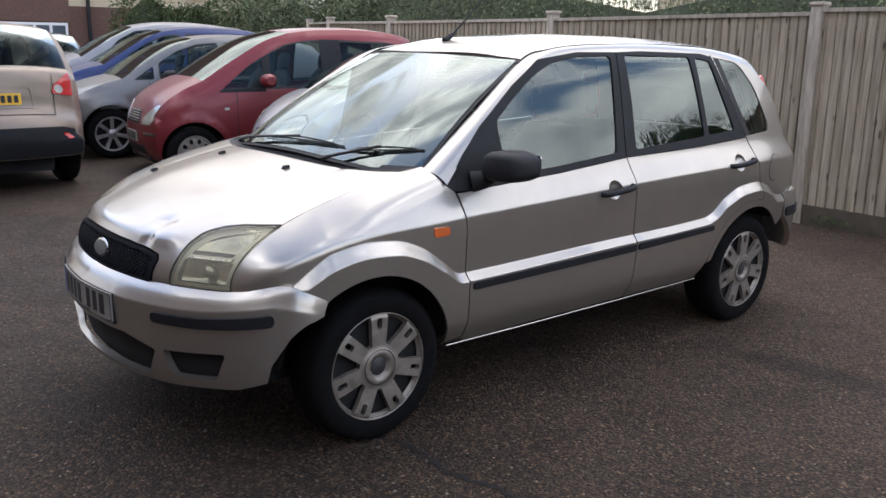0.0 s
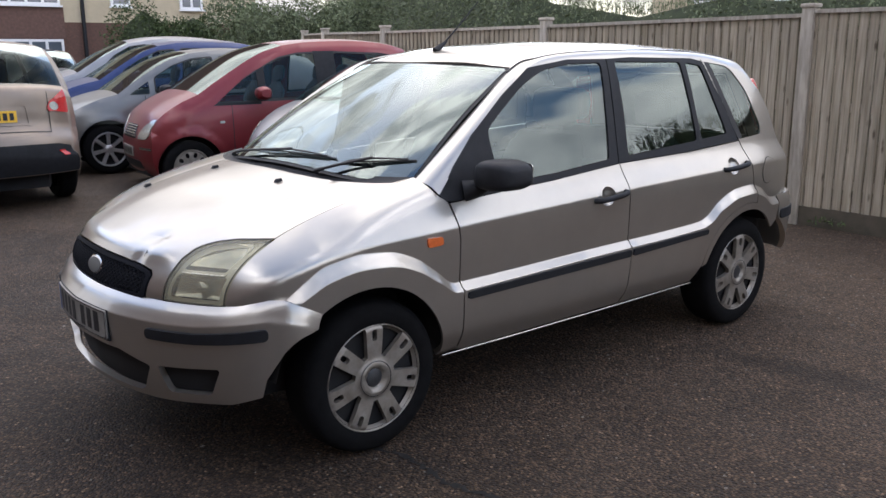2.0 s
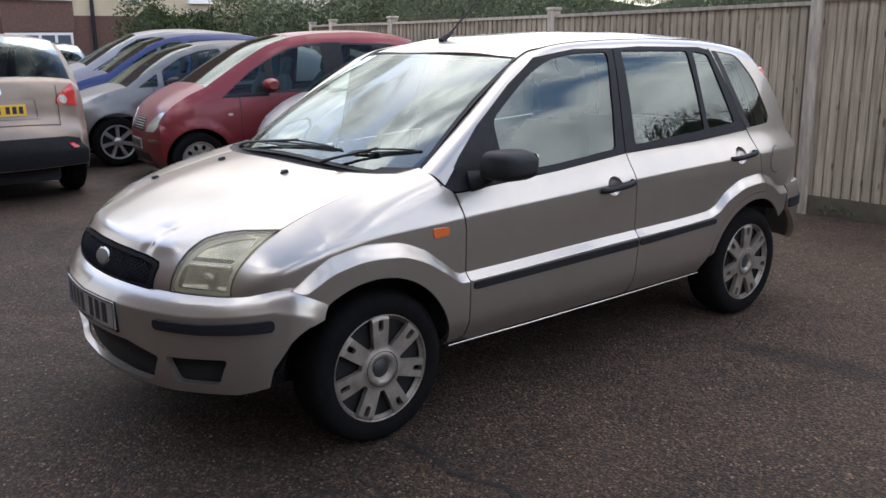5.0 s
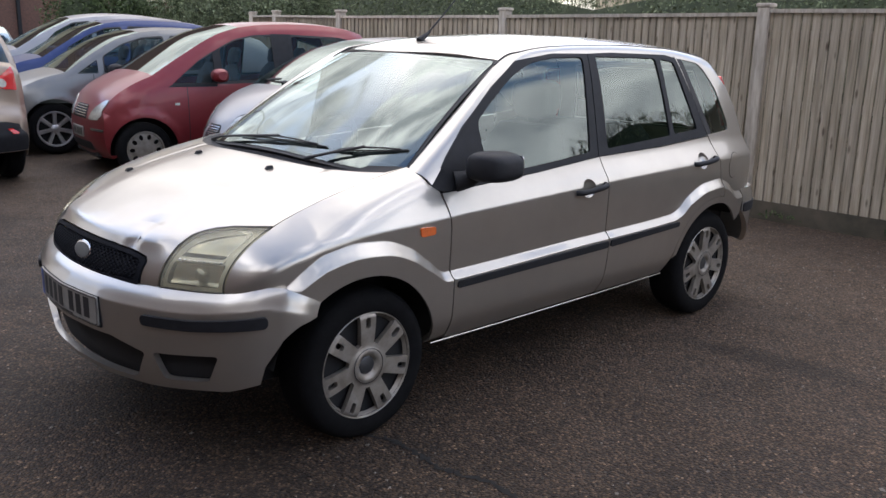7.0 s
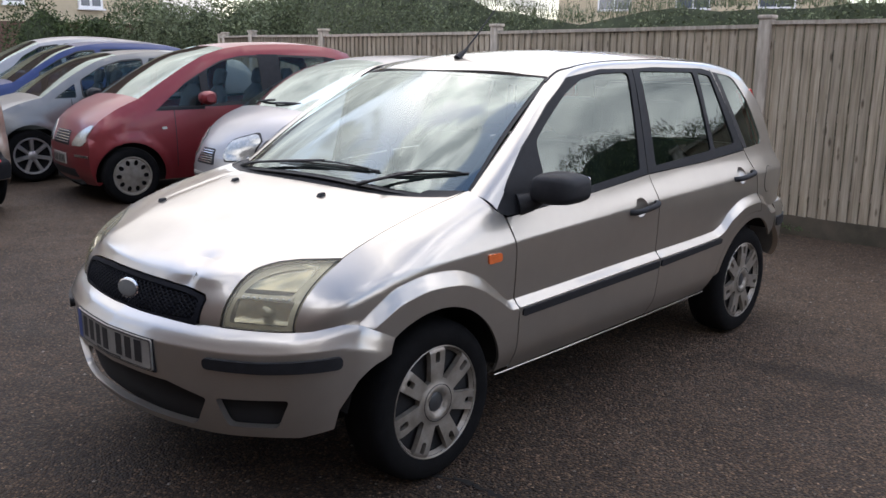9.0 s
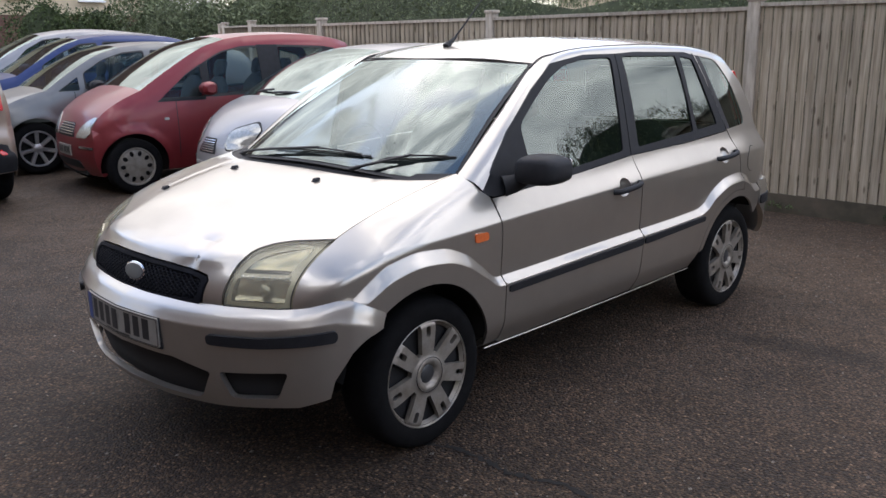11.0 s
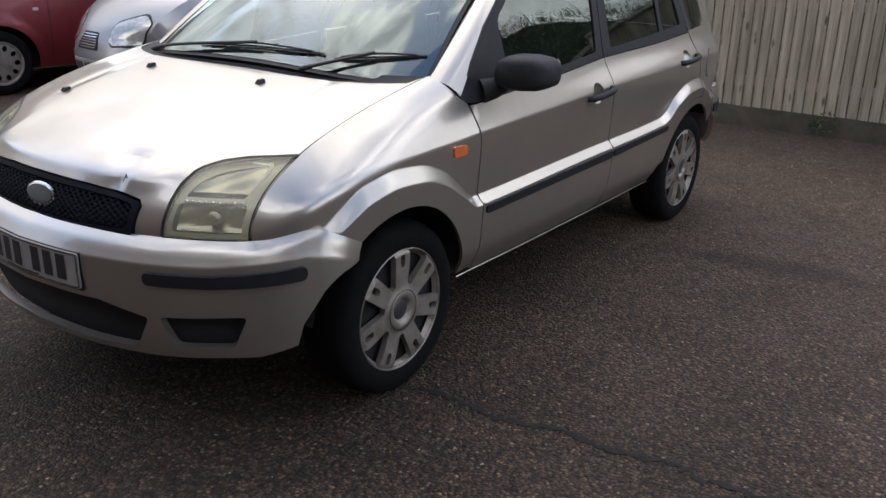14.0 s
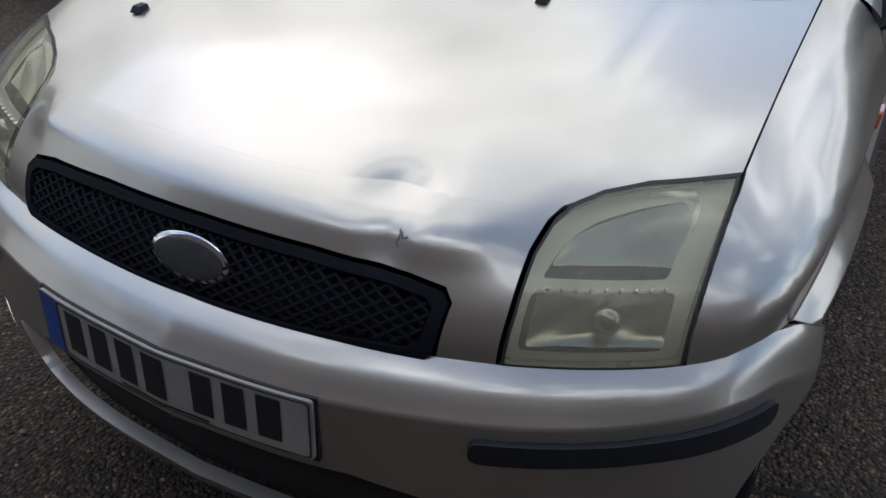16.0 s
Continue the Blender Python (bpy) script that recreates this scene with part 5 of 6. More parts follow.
FENCEWOOD = fence_wood()
POSTWOOD = mat("fence_post_wood", (0.52, 0.46, 0.38), 0.85, 0, 0.35, 5.0, 0.5, 40, dark=(0.24, 0.21, 0.17), objrand=0.12, stretch=(5, 5, 0.7))
# the gravel board is a mottled dark brown, well below the boards' tone
GRAVELBOARD = mat("dark_gravel_board", (0.085, 0.068, 0.048), 0.9, 0, 0.4, 4.0, 0.4, 30, dark=(0.032, 0.030, 0.018))

POSTS = [(6.23, -8.87), (6.23, -5.77), (6.25, -2.67), (6.27, 0.47), (6.31, 3.61), (6.33, 6.75), (7.30, 9.9), (8.6, 12.8), (10.5, 16.0)]


def fence_bay(a, b, top_a, top_b, name="wooden_fence"):
    a, b = Vector((*a, 0)), Vector((*b, 0))
    ln = (b - a).length
    d = (b - a).normalized()
    out = Vector((-d.y, d.x, 0))
    if out.x > 0:
        out = -out
    e = empty(name, "weathered grey wooden feather-edge fence panel", "fence", "fence panels")
    e.matrix_world = Matrix.Translation(a)
    boards = max(1, round(ln / 0.085))
    w = ln / boards
    thin = 0.008
    rng = random.Random(int(a.y * 100))
    # a feather-edge board: thick at one edge, thin at the other
    def board_mesh(h):
        pts = []
        for z in (0.0, h):
            for (s, o) in ((0.004, 0.0), (w - 0.004, 0.0), (w - 0.004, 0.009), (0.004, 0.022)):
                pts.append(d * s + out * o + Vector((0, 0, z)))
        return mesh_of("board", [tuple(p) for p in pts], [[0, 1, 2, 3], [7, 6, 5, 4], [0, 4, 5, 1], [1, 5, 6, 2], [2, 6, 7, 3], [3, 7, 4, 0]], flat=True)
    me = board_mesh(1.0)
    me.materials.append(FENCEWOOD)
    for k in range(boards):
        s = k * w
        z0 = 0.17 + rng.uniform(-0.006, 0.004)
        top = top_a + (top_b - top_a) * (k + 0.5) / boards - 0.03 + rng.uniform(-0.006, 0.006)
        ob = new("board", me)
        ob.parent = e
        ob.location = d * s + out * rng.uniform(0, 0.006) + Vector((0, 0, z0))
        ob.scale = (1, 1, top - z0)
        ob.rotation_euler = (0, 0, rng.uniform(-0.012, 0.012))
    # capping rail and gravel board
    def bar(nm, s0, s1, o0, o1, za, zb, h, material):
        pts = []
        for s, z in ((s0, za), (s1, zb)):
            for o, q in ((o0, 0), (o1, 0), (o1, h), (o0, h)):
                pts.append(tuple(d * s + out * o + Vector((0, 0, z + q))))
        part(nm, (pts, [[0, 1, 2, 3], [7, 6, 5, 4], [0, 4, 5, 1], [1, 5, 6, 2], [2, 6, 7, 3], [3, 7, 4, 0]]), material, e, flat=True)
    bar("capping_rail", 0.05, ln - 0.05, -0.03, 0.045, top_a - 0.033, top_b - 0.033, 0.033, POSTWOOD)
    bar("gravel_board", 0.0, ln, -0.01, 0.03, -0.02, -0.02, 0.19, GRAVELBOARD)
    for zz in (0.35, 1.0, 1.6):
        bar("arris_rail", 0.0, ln, -0.08, -0.005, zz, zz, 0.07, POSTWOOD)
    return e


def fence_post(p, top):
    e = box(p[0] - 0.055, p[1] - 0.055, -0.05, p[0] + 0.055, p[1] + 0.055, top, 0.008)
    cap = box(p[0] - 0.068, p[1] - 0.068, top, p[0] + 0.068, p[1] + 0.068, top + 0.035, 0.012)
    o = empty("fence_post", "square weathered wooden fence post with a cap", "fence post", "fence posts", (p[0], p[1], 0))
    for nm, bm in (("post", e), ("post_cap", cap)):
        bmesh.ops.translate(bm, vec=(-p[0], -p[1], 0), verts=bm.verts)
        part(nm, bm, POSTWOOD, o)


TOPS = [1.80, 1.80, 1.80, 1.82, 1.81, 1.81, 1.86, 1.9, 1.95]
for i in range(len(POSTS) - 1):
    step = 0.03 if i == 2 else 0.0
    fence_bay(POSTS[i], POSTS[i + 1], TOPS[i] + step, TOPS[i + 1] + step)
for p, t in zip(POSTS, TOPS):
    fence_post(p, t + 0.045)

# ---------------------------------------------------------------- the other cars
ALLOY = mat("alloy_wheel", (0.52, 0.52, 0.52), 0.35, 0.8, 0.15, 14)
CARGLASS = glass("tinted_car_glass", (0.66, 0.74, 0.74), 1.4)
CARSCREEN = glass("car_windscreen_glass", (0.36, 0.42, 0.42), 1.3, 0.0, 0.42)


class Body:
    """A car body from its middle profile, its flank and its corners. x from the nose (0) backwards."""

    def __init__(self, name, label, paint, L, W, belt, segs, nose_in, tail_in, crown, tumble, wheels, r, loc, turn, group="parked cars"):
        self.e = empty(name, label, "car", group, loc, turn)
        self.paint, self.L, self.W, self.belt, self.tumble = paint, L, W, pchip(*belt), tumble
        self.nose_in, self.tail_in, self.crown, self.wheels, self.r = nose_in, tail_in, crown, wheels, r
        self.segs = {}
        edge = []
        for nm, pts in segs:
            q = np.array(spline(pts, 6))
            self.segs[nm] = q
            edge += [self.edge(p) for p in (q if not edge else q[1:])]
        self.outline_top = edge
        k = len(self.segs["front_face"]) - 2
        top = [q for q in edge[k:]]
        keep = [top[0]]
        for q in top[1:]:
            if q[0] > keep[-1][0] + 1e-4:
                keep.append(q)
        self.crest = np.array(keep).T

    def edge(self, p):
        x, z = p
        wf, wr = smooth((1.0 - x) / 1.0), smooth((x - self.L + 1.0) / 1.0)
        up = smooth((z - 0.55) / 0.25)
        return (float(x + self.nose_in * wf * (1 - 0.55 * up) - self.tail_in * wr), float(z - self.crown * up))

    def side(self, x, z):
        b = self.belt(x)
        y = self.W - 0.05 * np.clip((0.55 - z) / 0.35, 0, 1) ** 2 - 0.03 * np.clip((z - 0.55) / np.maximum(b - 0.55, 0.1), 0, 1) ** 2
        y = y - self.tumble * np.maximum(z - b, 0) - 0.06 * np.maximum(z - b, 0) ** 2
        f = np.clip((0.85 - x) / 0.85, 0, 1)
        g = np.clip((x - self.L + 0.6) / 0.6, 0, 1)
        y = y - 0.34 * f ** 2.4 - 0.16 * g ** 2.2
        gap = np.maximum(np.interp(x, self.crest[0], self.crest[1]) - z, 0)
        y = y - 0.075 * np.exp(-gap / 0.05)
        for cx in self.wheels:
            dd = np.hypot(x - cx, z - self.r)
            y = y + 0.018 * smooth((self.r + 0.16 - dd) / 0.10)
        return x, -y, z

    def strip(self, seg, a=0.0, b=1.0, inset=1.0, lift=0.0):
        q = self.segs[seg]
        n = len(q)
        i0, i1 = int(round(a * (n - 1))), int(round(b * (n - 1)))
        rows = []
        for p in q[i0:i1 + 1]:
            ex, ez = self.edge(p)
            hw = float(-self.side(np.array(ex), np.array(ez))[1]) * inset
            rows.append([(p[0] + (ex - p[0]) * abs(u * inset) ** 2.4, u * hw, p[1] + (ez - p[1]) * abs(u * inset) ** 2.6 + lift) for u in np.linspace(-1, 1, 17)])
        return loft(rows)

    def on_nose(self, seg, lift=0.006):
        """A surface (u across, v along the segment) for lamps and grilles."""
        q = self.segs[seg]
        k = np.linspace(0, 1, len(q))

        def f(u, v):
            px, pz = np.interp(v, k, q[:, 0]), np.interp(v, k, q[:, 1])
            ed = np.array([self.edge(p) for p in q])
            ex, ez = np.interp(v, k, ed[:, 0]), np.interp(v, k, ed[:, 1])
            hw = -self.side(ex, ez)[1]
            return px + (ex - px) * np.abs(u) ** 2.4, u * hw, pz + (ez - pz) * np.abs(u) ** 2.6
        return f

    def front_z(self, u, z):
        """The nose as a surface over u (across) and height."""
        q = np.vstack([self.segs["front_face"], self.segs["bonnet"][1:]])
        ed = np.array([self.edge(p) for p in q])
        px, ex, ez = (np.interp(z, q[:, 1], c) for c in (q[:, 0], ed[:, 0], ed[:, 1]))
        hw = -self.side(ex, ez)[1]
        return px + (ex - px) * np.abs(u) ** 2.4, u * hw, z + (ez - z) * np.abs(u) ** 2.6

    def rear_z(self, u, z):
        """The tail as a surface over u and height."""
        q = np.vstack([self.segs["rear_screen"], self.segs["tail_face"][1:]])[::-1]
        ed = np.array([self.edge(p) for p in q])
        px, ex, ez = (np.interp(z, q[:, 1], c) for c in (q[:, 0], ed[:, 0], ed[:, 1]))
        hw = -self.side(ex, ez)[1]
        return px + (ex - px) * np.abs(u) ** 2.4, u * hw, z + (ez - z) * np.abs(u) ** 2.6

    def on_front(self, nm, outline, material, lift=0.006, twin=True, label="", step=0.04, thick=0.02, holes=()):
        obs = [part(nm, patch(outline, self.front_z, step, thick, holes=holes, out=(-1, 0, 0.3), lift=lift), material, self.e, label)]
        if twin:
            obs.append(part(nm, patch([(-p[0], p[1]) for p in outline], self.front_z, step, thick, holes=[[(-p[0], p[1]) for p in h] for h in holes], out=(-1, 0, 0.3), lift=lift), material, self.e, label))
        return obs

    def on_rear(self, nm, outline, material, lift=0.006, twin=True, label="", step=0.04, thick=0.02, holes=()):
        obs = [part(nm, patch(outline, self.rear_z, step, thick, holes=holes, out=(1, 0, 0.3), lift=lift), material, self.e, label)]
        if twin:
            obs.append(part(nm, patch([(-p[0], p[1]) for p in outline], self.rear_z, step, thick, holes=[[(-p[0], p[1]) for p in h] for h in holes], out=(1, 0, 0.3), lift=lift), material, self.e, label))
        return obs

    def on_side(self, nm, outline, material, lift=0.006, label="", thick=0.01):
        for m in (False, True):
            part(nm, patch(outline, self.side, 0.05, thick, lift=lift, mirror=m), material, self.e, label)

    def mirror(self, x, z, material, size=1.0):
        for m in (False, True):
            y0 = -float(self.side(np.array(x), np.array(z - 0.06))[1])
            rows = []
            for dy, sx, sz in ((0.02, 0.03, 0.03), (0.05, 0.075, 0.06), (0.11, 0.09, 0.075), (0.18, 0.085, 0.07), (0.215, 0.05, 0.045)):
                rows.append([(x + sx * size * math.cos(a) * (0.8 if math.cos(a) > 0 else 1.2), -y0 - dy * size, z + sz * size * math.copysign(abs(math.sin(a)) ** 0.7, math.sin(a))) for a in [2 * math.pi * i / 16 for i in range(16)]])
            g = loft(rows, True, True)
            part("door_mirror", mirrored(g) if m else g, material, self.e)

    def seats(self, xs, top=1.12):
        for x in xs:
            for y in (-0.36, 0.36):
                rows = []
                for z, hw, d in ((0.55, 0.22, 0.09), (0.8, 0.24, 0.09), (1.0, 0.22, 0.08), (1.08, 0.12, 0.05), (1.11, 0.06, 0.04), (1.14, 0.12, 0.05), (1.26, 0.125, 0.055), (1.30, 0.08, 0.03)):
                    rows.append([(x + 0.25 * (z - 0.55) + d * math.cos(a), y + hw * math.copysign(abs(math.sin(a)) ** 0.6, math.sin(a)), z + top - 1.12) for a in [2 * math.pi * i / 14 for i in range(14)]])
                part("seat", loft(rows, True, True), TRIM, self.e)

    def build(self, windows, sill=0.24, glassy=("screen", "rear_screen"), seam=()):
        e = self.e
        for nm, q in self.segs.items():
            m = CARSCREEN if nm in glassy else self.paint
            part({"screen": "windscreen", "rear_screen": "rear_window"}.get(nm, nm), self.strip(nm), m, e)
        o = list(self.outline_top)
        z_end = o[-1][1]
        o += [(o[-1][0] - 0.05, sill)]
        for cx in self.wheels[::-1]:
            o += arch(cx, self.r + 0.055, -10, 190, 16, self.r)
        o += [(o[0][0] + 0.05, sill)]
        for m in (False, True):
            s = part("body_side", patch(o, self.side, 0.06, 0.015, holes=windows, mirror=m), self.paint, e)
            for w in windows:
                part("side_window", patch(w, self.side, 0.08, 0.0, lift=-0.004, mirror=m), CARGLASS, s)
                big = [(p[0], p[1]) for p in w]
                c = np.mean(np.array(w), 0)
                small = [tuple(c + (np.array(p) - c) * np.array((0.955, 0.90))) for p in w]
                part("window_seal", patch(big, self.side, 0.06, 0.0, holes=[small], lift=0.002, mirror=m), SEAL, s)
            for sx, z0, z1 in seam:
                part("door_gap", patch([(sx, z0), (sx + 0.008, z0), (sx + 0.008, z1), (sx, z1)], self.side, 0.05, 0.0, lift=0.002, mirror=m), SEAL, s)
        rows = []
        for x, hw, zt in ((0.25, 0.45, 0.55), (0.45, 0.60, 0.62), (self.L - 0.5, 0.60, 0.62), (self.L - 0.2, 0.5, 0.55)):
            rows.append([(x, -hw, 0.2), (x, hw, 0.2), (x, hw, zt), (x, -hw, zt)])
        part("underbody", loft(rows, True, True), DARK, e, flat=True)
        return self

    def wheel(self, spokes, r_rim, paint=ALLOY, holes=False):
        for cx in self.wheels:
            for m in (False, True):
                w = new("wheel")
                w.parent = self.e
                w.matrix_local = pose(cx, (self.W - 0.115) * (1 if m else -1), self.r, 0, 0, 180 if m else 0)
                R = self.r
                prof = [(r_rim - 0.01, -0.085), (r_rim + 0.012, -0.096), (R - 0.04, -0.098), (R - 0.015, -0.085), (R - 0.002, -0.06), (R, 0), (R - 0.002, 0.06), (R - 0.03, 0.09), (r_rim, 0.09)]
                part("tyre", revolve(prof, "y", 40), RUBBER, w)
                part("rim_barrel", revolve([(r_rim, -0.088), (r_rim - 0.015, -0.085), (r_rim - 0.03, -0.02), (0.0, -0.02)], "y", 36), DARK, w)
                part("rim", revolve([(r_rim - 0.022, -0.080), (r_rim - 0.014, -0.092), (r_rim, -0.094), (r_rim + 0.006, -0.088)], "y", 40), paint, w)
                if holes:
                    part("trim_disc", holed_disc(r_rim - 0.015, spokes), paint, w)
                else:
                    part("spokes", spoke_star(r_rim - 0.012, spokes), paint, w)


def spoke_star(r, n):
    verts, faces = [], []
    for k in range(n):
        a = 2 * math.pi * k / n
        c, s = math.cos(a), math.sin(a)
        base = len(verts)
        for rr, hw, y in ((0.03, 0.030, -0.072), (0.08, 0.024, -0.078), (r, 0.028, -0.086)):
            for t, yy in ((-hw, y + 0.02), (-hw * 0.7, y), (hw * 0.7, y), (hw, y + 0.02)):
                verts.append((rr * s + t * c, yy, rr * c - t * s))
        for i in range(2):
            for j in range(3):
                q = base + i * 4 + j
                faces.append([q, q + 1, q + 5, q + 4])
    hub = revolve([(0.0, -0.082), (0.045, -0.08), (0.06, -0.07), (0.062, -0.05)], "y", 20)
    k = len(verts)
    verts += hub[0]
    faces += [[i + k for i in f] for f in hub[1]]
    return verts, faces


def holed_disc(r, n):
    """A pressed wheel trim with a ring of oval holes."""
    out_ = [(r * math.cos(2 * math.pi * k / 60), r * math.sin(2 * math.pi * k / 60)) for k in range(60)]
    holes = []
    for k in range(n):
        a = 2 * math.pi * k / n
        c = np.array((math.cos(a), math.sin(a)))
        t = np.array((-c[1], c[0]))
        holes.append([tuple(c * (r * 0.76 + 0.16 * r * math.cos(b)) + t * (0.125 * r * math.sin(b))) for b in [2 * math.pi * i / 12 for i in range(12)]])
    return patch(out_, lambda x, z: (x, -0.078 - 0.012 * np.sqrt(np.maximum(0, 1 - (np.hypot(x, z) / (r * 1.05)) ** 2)), z), 0.03, 0.012, holes=holes, out=(0, -1, 0))


RED = mat("red_metallic_paint", (0.185, 0.020, 0.025), 0.4, 0.35, 0.08, 3, coat=0.45, coat_rough=0.12)
GREY = mat("grey_metallic_paint", (0.17, 0.172, 0.168), 0.4, 0.7, 0.06, 3, coat=0.45, coat_rough=0.12)
BLUE = mat("dark_blue_paint", (0.018, 0.035, 0.12), 0.4, 0.4, 0.06, 3, coat=0.45, coat_rough=0.12)
PALE = mat("pale_silver_paint", (0.29, 0.29, 0.295), 0.38, 0.6, 0.05, 3, coat=0.45, coat_rough=0.12)
TAN = mat("bronze_beige_paint", (0.25, 0.20, 0.158), 0.4, 0.6, 0.06, 3, coat=0.45, coat_rough=0.12)
BLACKPAINT = mat("black_car_paint", (0.02, 0.022, 0.025), 0.35, 0.2, 0.1, 3, coat=1.0)

LAMPGLASS = mat("clear_lamp_lens", (0.44, 0.44, 0.40), 0.12, 0.35, 0.25, 30, coat=1.0)
YELLOW = mat("plate_yellow", (0.80, 0.47, 0.03), 0.4, 0, 0.08, 20)
GRILLE = mat("chrome_slats", (0.55, 0.55, 0.56), 0.25, 1.0, 0.1, 30)


def plain_plate(body, fn, z, u0, u1, base, out_, h=0.11):
    """A small number plate with dark bars."""
    p = part("number_plate", patch([(u0, z), (u1, z), (u1, z + h), (u0, z + h)], fn, 0.04, 0.012, out=out_, lift=0.014), base, body.e, "number plate with dark bars")
    n = 7
    for k in range(n):
        a_, b_ = u0 + (u1 - u0) * (0.06 + 0.125 * k + (0.05 if k > 3 else 0)), u0 + (u1 - u0) * (0.14 + 0.125 * k + (0.05 if k > 3 else 0))
        part("bar", patch([(a_, z + 0.02), (b_, z + 0.02), (b_, z + h - 0.02), (a_, z + h - 0.02)], fn, 0.05, 0.0, out=out_, lift=0.0165), INK, p)


red = Body("red_mpv_car", "dark red metallic small MPV parked nose out", RED, 3.78, 0.86,
           ([0, 0.9, 2.0, 3.78], [0.80, 0.95, 0.98, 1.04]),
           [("front_face", [(0.26, 0.20), (0.20, 0.30), (0.175, 0.42), (0.18, 0.54), (0.20, 0.64), (0.245, 0.73)]),
            ("bonnet", [(0.245, 0.73), (0.36, 0.88), (0.56, 1.01), (0.80, 1.11)]),
            ("screen", [(0.80, 1.11), (1.18, 1.34), (1.55, 1.54), (1.85, 1.635)]),
            ("roof", [(1.85, 1.635), (2.2, 1.675), (2.8, 1.685), (3.3, 1.64), (3.58, 1.575)]),
            ("rear_screen", [(3.58, 1.575), (3.69, 1.40), (3.74, 1.08)]),
            ("tail_face", [(3.74, 1.08), (3.78, 0.85), (3.78, 0.5), (3.7, 0.25)])],
           0.10, 0.12, 0.030, 0.24, (0.66, 3.21), 0.295, (2.346, 6.553, 0), -8)
red.build([rounded([(0.98, 0.985), (1.49, 0.985), (1.49, 1.345), (1.30, 1.235)], 0.02), rounded([(1.55, 0.985), (2.22, 1.0), (2.22, 1.535), (2.0, 1.525), (1.76, 1.475), (1.55, 1.375)], 0.04), rounded([(2.44, 1.005), (3.12, 1.04), (3.08, 1.515), (2.44, 1.54)], 0.04), rounded([(3.24, 1.05), (3.60, 1.10), (3.50, 1.40), (3.20, 1.49)], 0.03)], seam=((1.14, 0.36, 0.975), (2.34, 0.3, 0.99)))
red.wheel(10, 0.20, HUBCAP, True)
red.on_front("headlamp", rounded([(-0.50, 0.600), (-0.80, 0.605), (-0.93, 0.66), (-0.992, 0.79), (-0.985, 0.845), (-0.90, 0.84), (-0.72, 0.77), (-0.56, 0.68)], 0.03), LAMPGLASS, label="clear headlamp")
red.on_front("grille", rounded([(-0.40, 0.60), (0.40, 0.60), (0.33, 0.745), (-0.33, 0.745)], 0.03), BLACK, 0.004, False)
for k in range(5):
    red.on_front("grille_slat", [(-0.37, 0.622 + 0.026 * k), (0.37, 0.622 + 0.026 * k), (0.37, 0.632 + 0.026 * k), (-0.37, 0.632 + 0.026 * k)], GRILLE, 0.014, False, thick=0.008)
red.on_front("bumper_strip", [(-0.98, 0.49), (-0.60, 0.49), (-0.60, 0.515), (-0.98, 0.515)], GRILLE, 0.008)
red.on_front("lower_intake", rounded([(-0.6, 0.27), (0.6, 0.27), (0.55, 0.36), (-0.55, 0.36)], 0.02), BLACK, 0.003, False)
plain_plate(red, red.front_z, 0.40, -0.30, 0.30, PLATE, (-1, 0, 0))
red.on_side("side_repeater", rounded([(0.995, 0.765), (1.05, 0.765), (1.05, 0.792), (0.995, 0.792)], 0.01), LAMPGLASS)
red.on_side("door_handle", rounded([(2.12, 0.86), (2.28, 0.865), (2.28, 0.895), (2.12, 0.89)], 0.012), RED, 0.02)
red.on_side("window_trim", [(0.94, 0.958), (1.49, 0.96), (1.49, 0.988), (0.99, 0.988)], BLACK, 0.004)
red.on_side("pillar_trim", [(2.20, 1.0), (2.46, 1.005), (2.46, 1.54), (2.20, 1.54)], BLACK, 0.004)
red.on_side("pillar_trim", [(1.475, 0.99), (1.56, 0.99), (1.56, 1.375), (1.475, 1.33)], BLACK, 0.004)
red.on_side("pillar_trim", [(3.10, 1.045), (3.26, 1.055), (3.22, 1.49), (3.06, 1.515)], BLACK, 0.004)
red.mirror(1.49, 1.085, RED)
red.seats((1.72, 2.55), 1.20)

grey = Body("grey_hatchback_car", "grey metallic hatchback parked nose out", GREY, 4.3, 0.88,
            ([0, 0.9, 2.2, 4.3], [0.78, 0.92, 0.99, 1.06]),
            [("front_face", [(0.14, 0.24), (0.05, 0.35), (0.02, 0.5), (0.06, 0.62), (0.14, 0.72)]),
             ("bonnet", [(0.14, 0.72), (0.4, 0.86), (0.72, 0.97), (1.02, 1.04)]),
             ("screen", [(1.02, 1.04), (1.38, 1.28), (1.72, 1.465), (2.0, 1.55)]),
             ("roof", [(2.0, 1.55), (2.4, 1.592), (2.8, 1.592), (3.4, 1.54), (3.8, 1.46)]),
             ("rear_screen", [(3.8, 1.46), (4.0, 1.28), (4.15, 1.05)]),
             ("tail_face", [(4.15, 1.05), (4.25, 0.8), (4.3, 0.5), (4.2, 0.25)])],
            0.34, 0.15, 0.028, 0.26, (0.84, 3.46), 0.32, (2.055, 8.912, 0), -8)
grey.build([rounded([(1.15, 1.0), (1.41, 1.005), (1.41, 1.175)], 0.02), rounded([(1.48, 1.005), (2.3, 1.03), (2.3, 1.485), (2.02, 1.46), (1.75, 1.375), (1.48, 1.215)], 0.04), rounded([(2.38, 1.03), (3.2, 1.07), (3.1, 1.44), (2.38, 1.49)], 0.04)], seam=((1.34, 0.36, 0.99), (2.34, 0.3, 1.02)))
grey.wheel(7, 0.22)
grey.on_front("headlamp", rounded([(-0.60, 0.60), (-0.90, 0.62), (-0.97, 0.78), (-0.72, 0.73)], 0.03), LAMPGLASS)
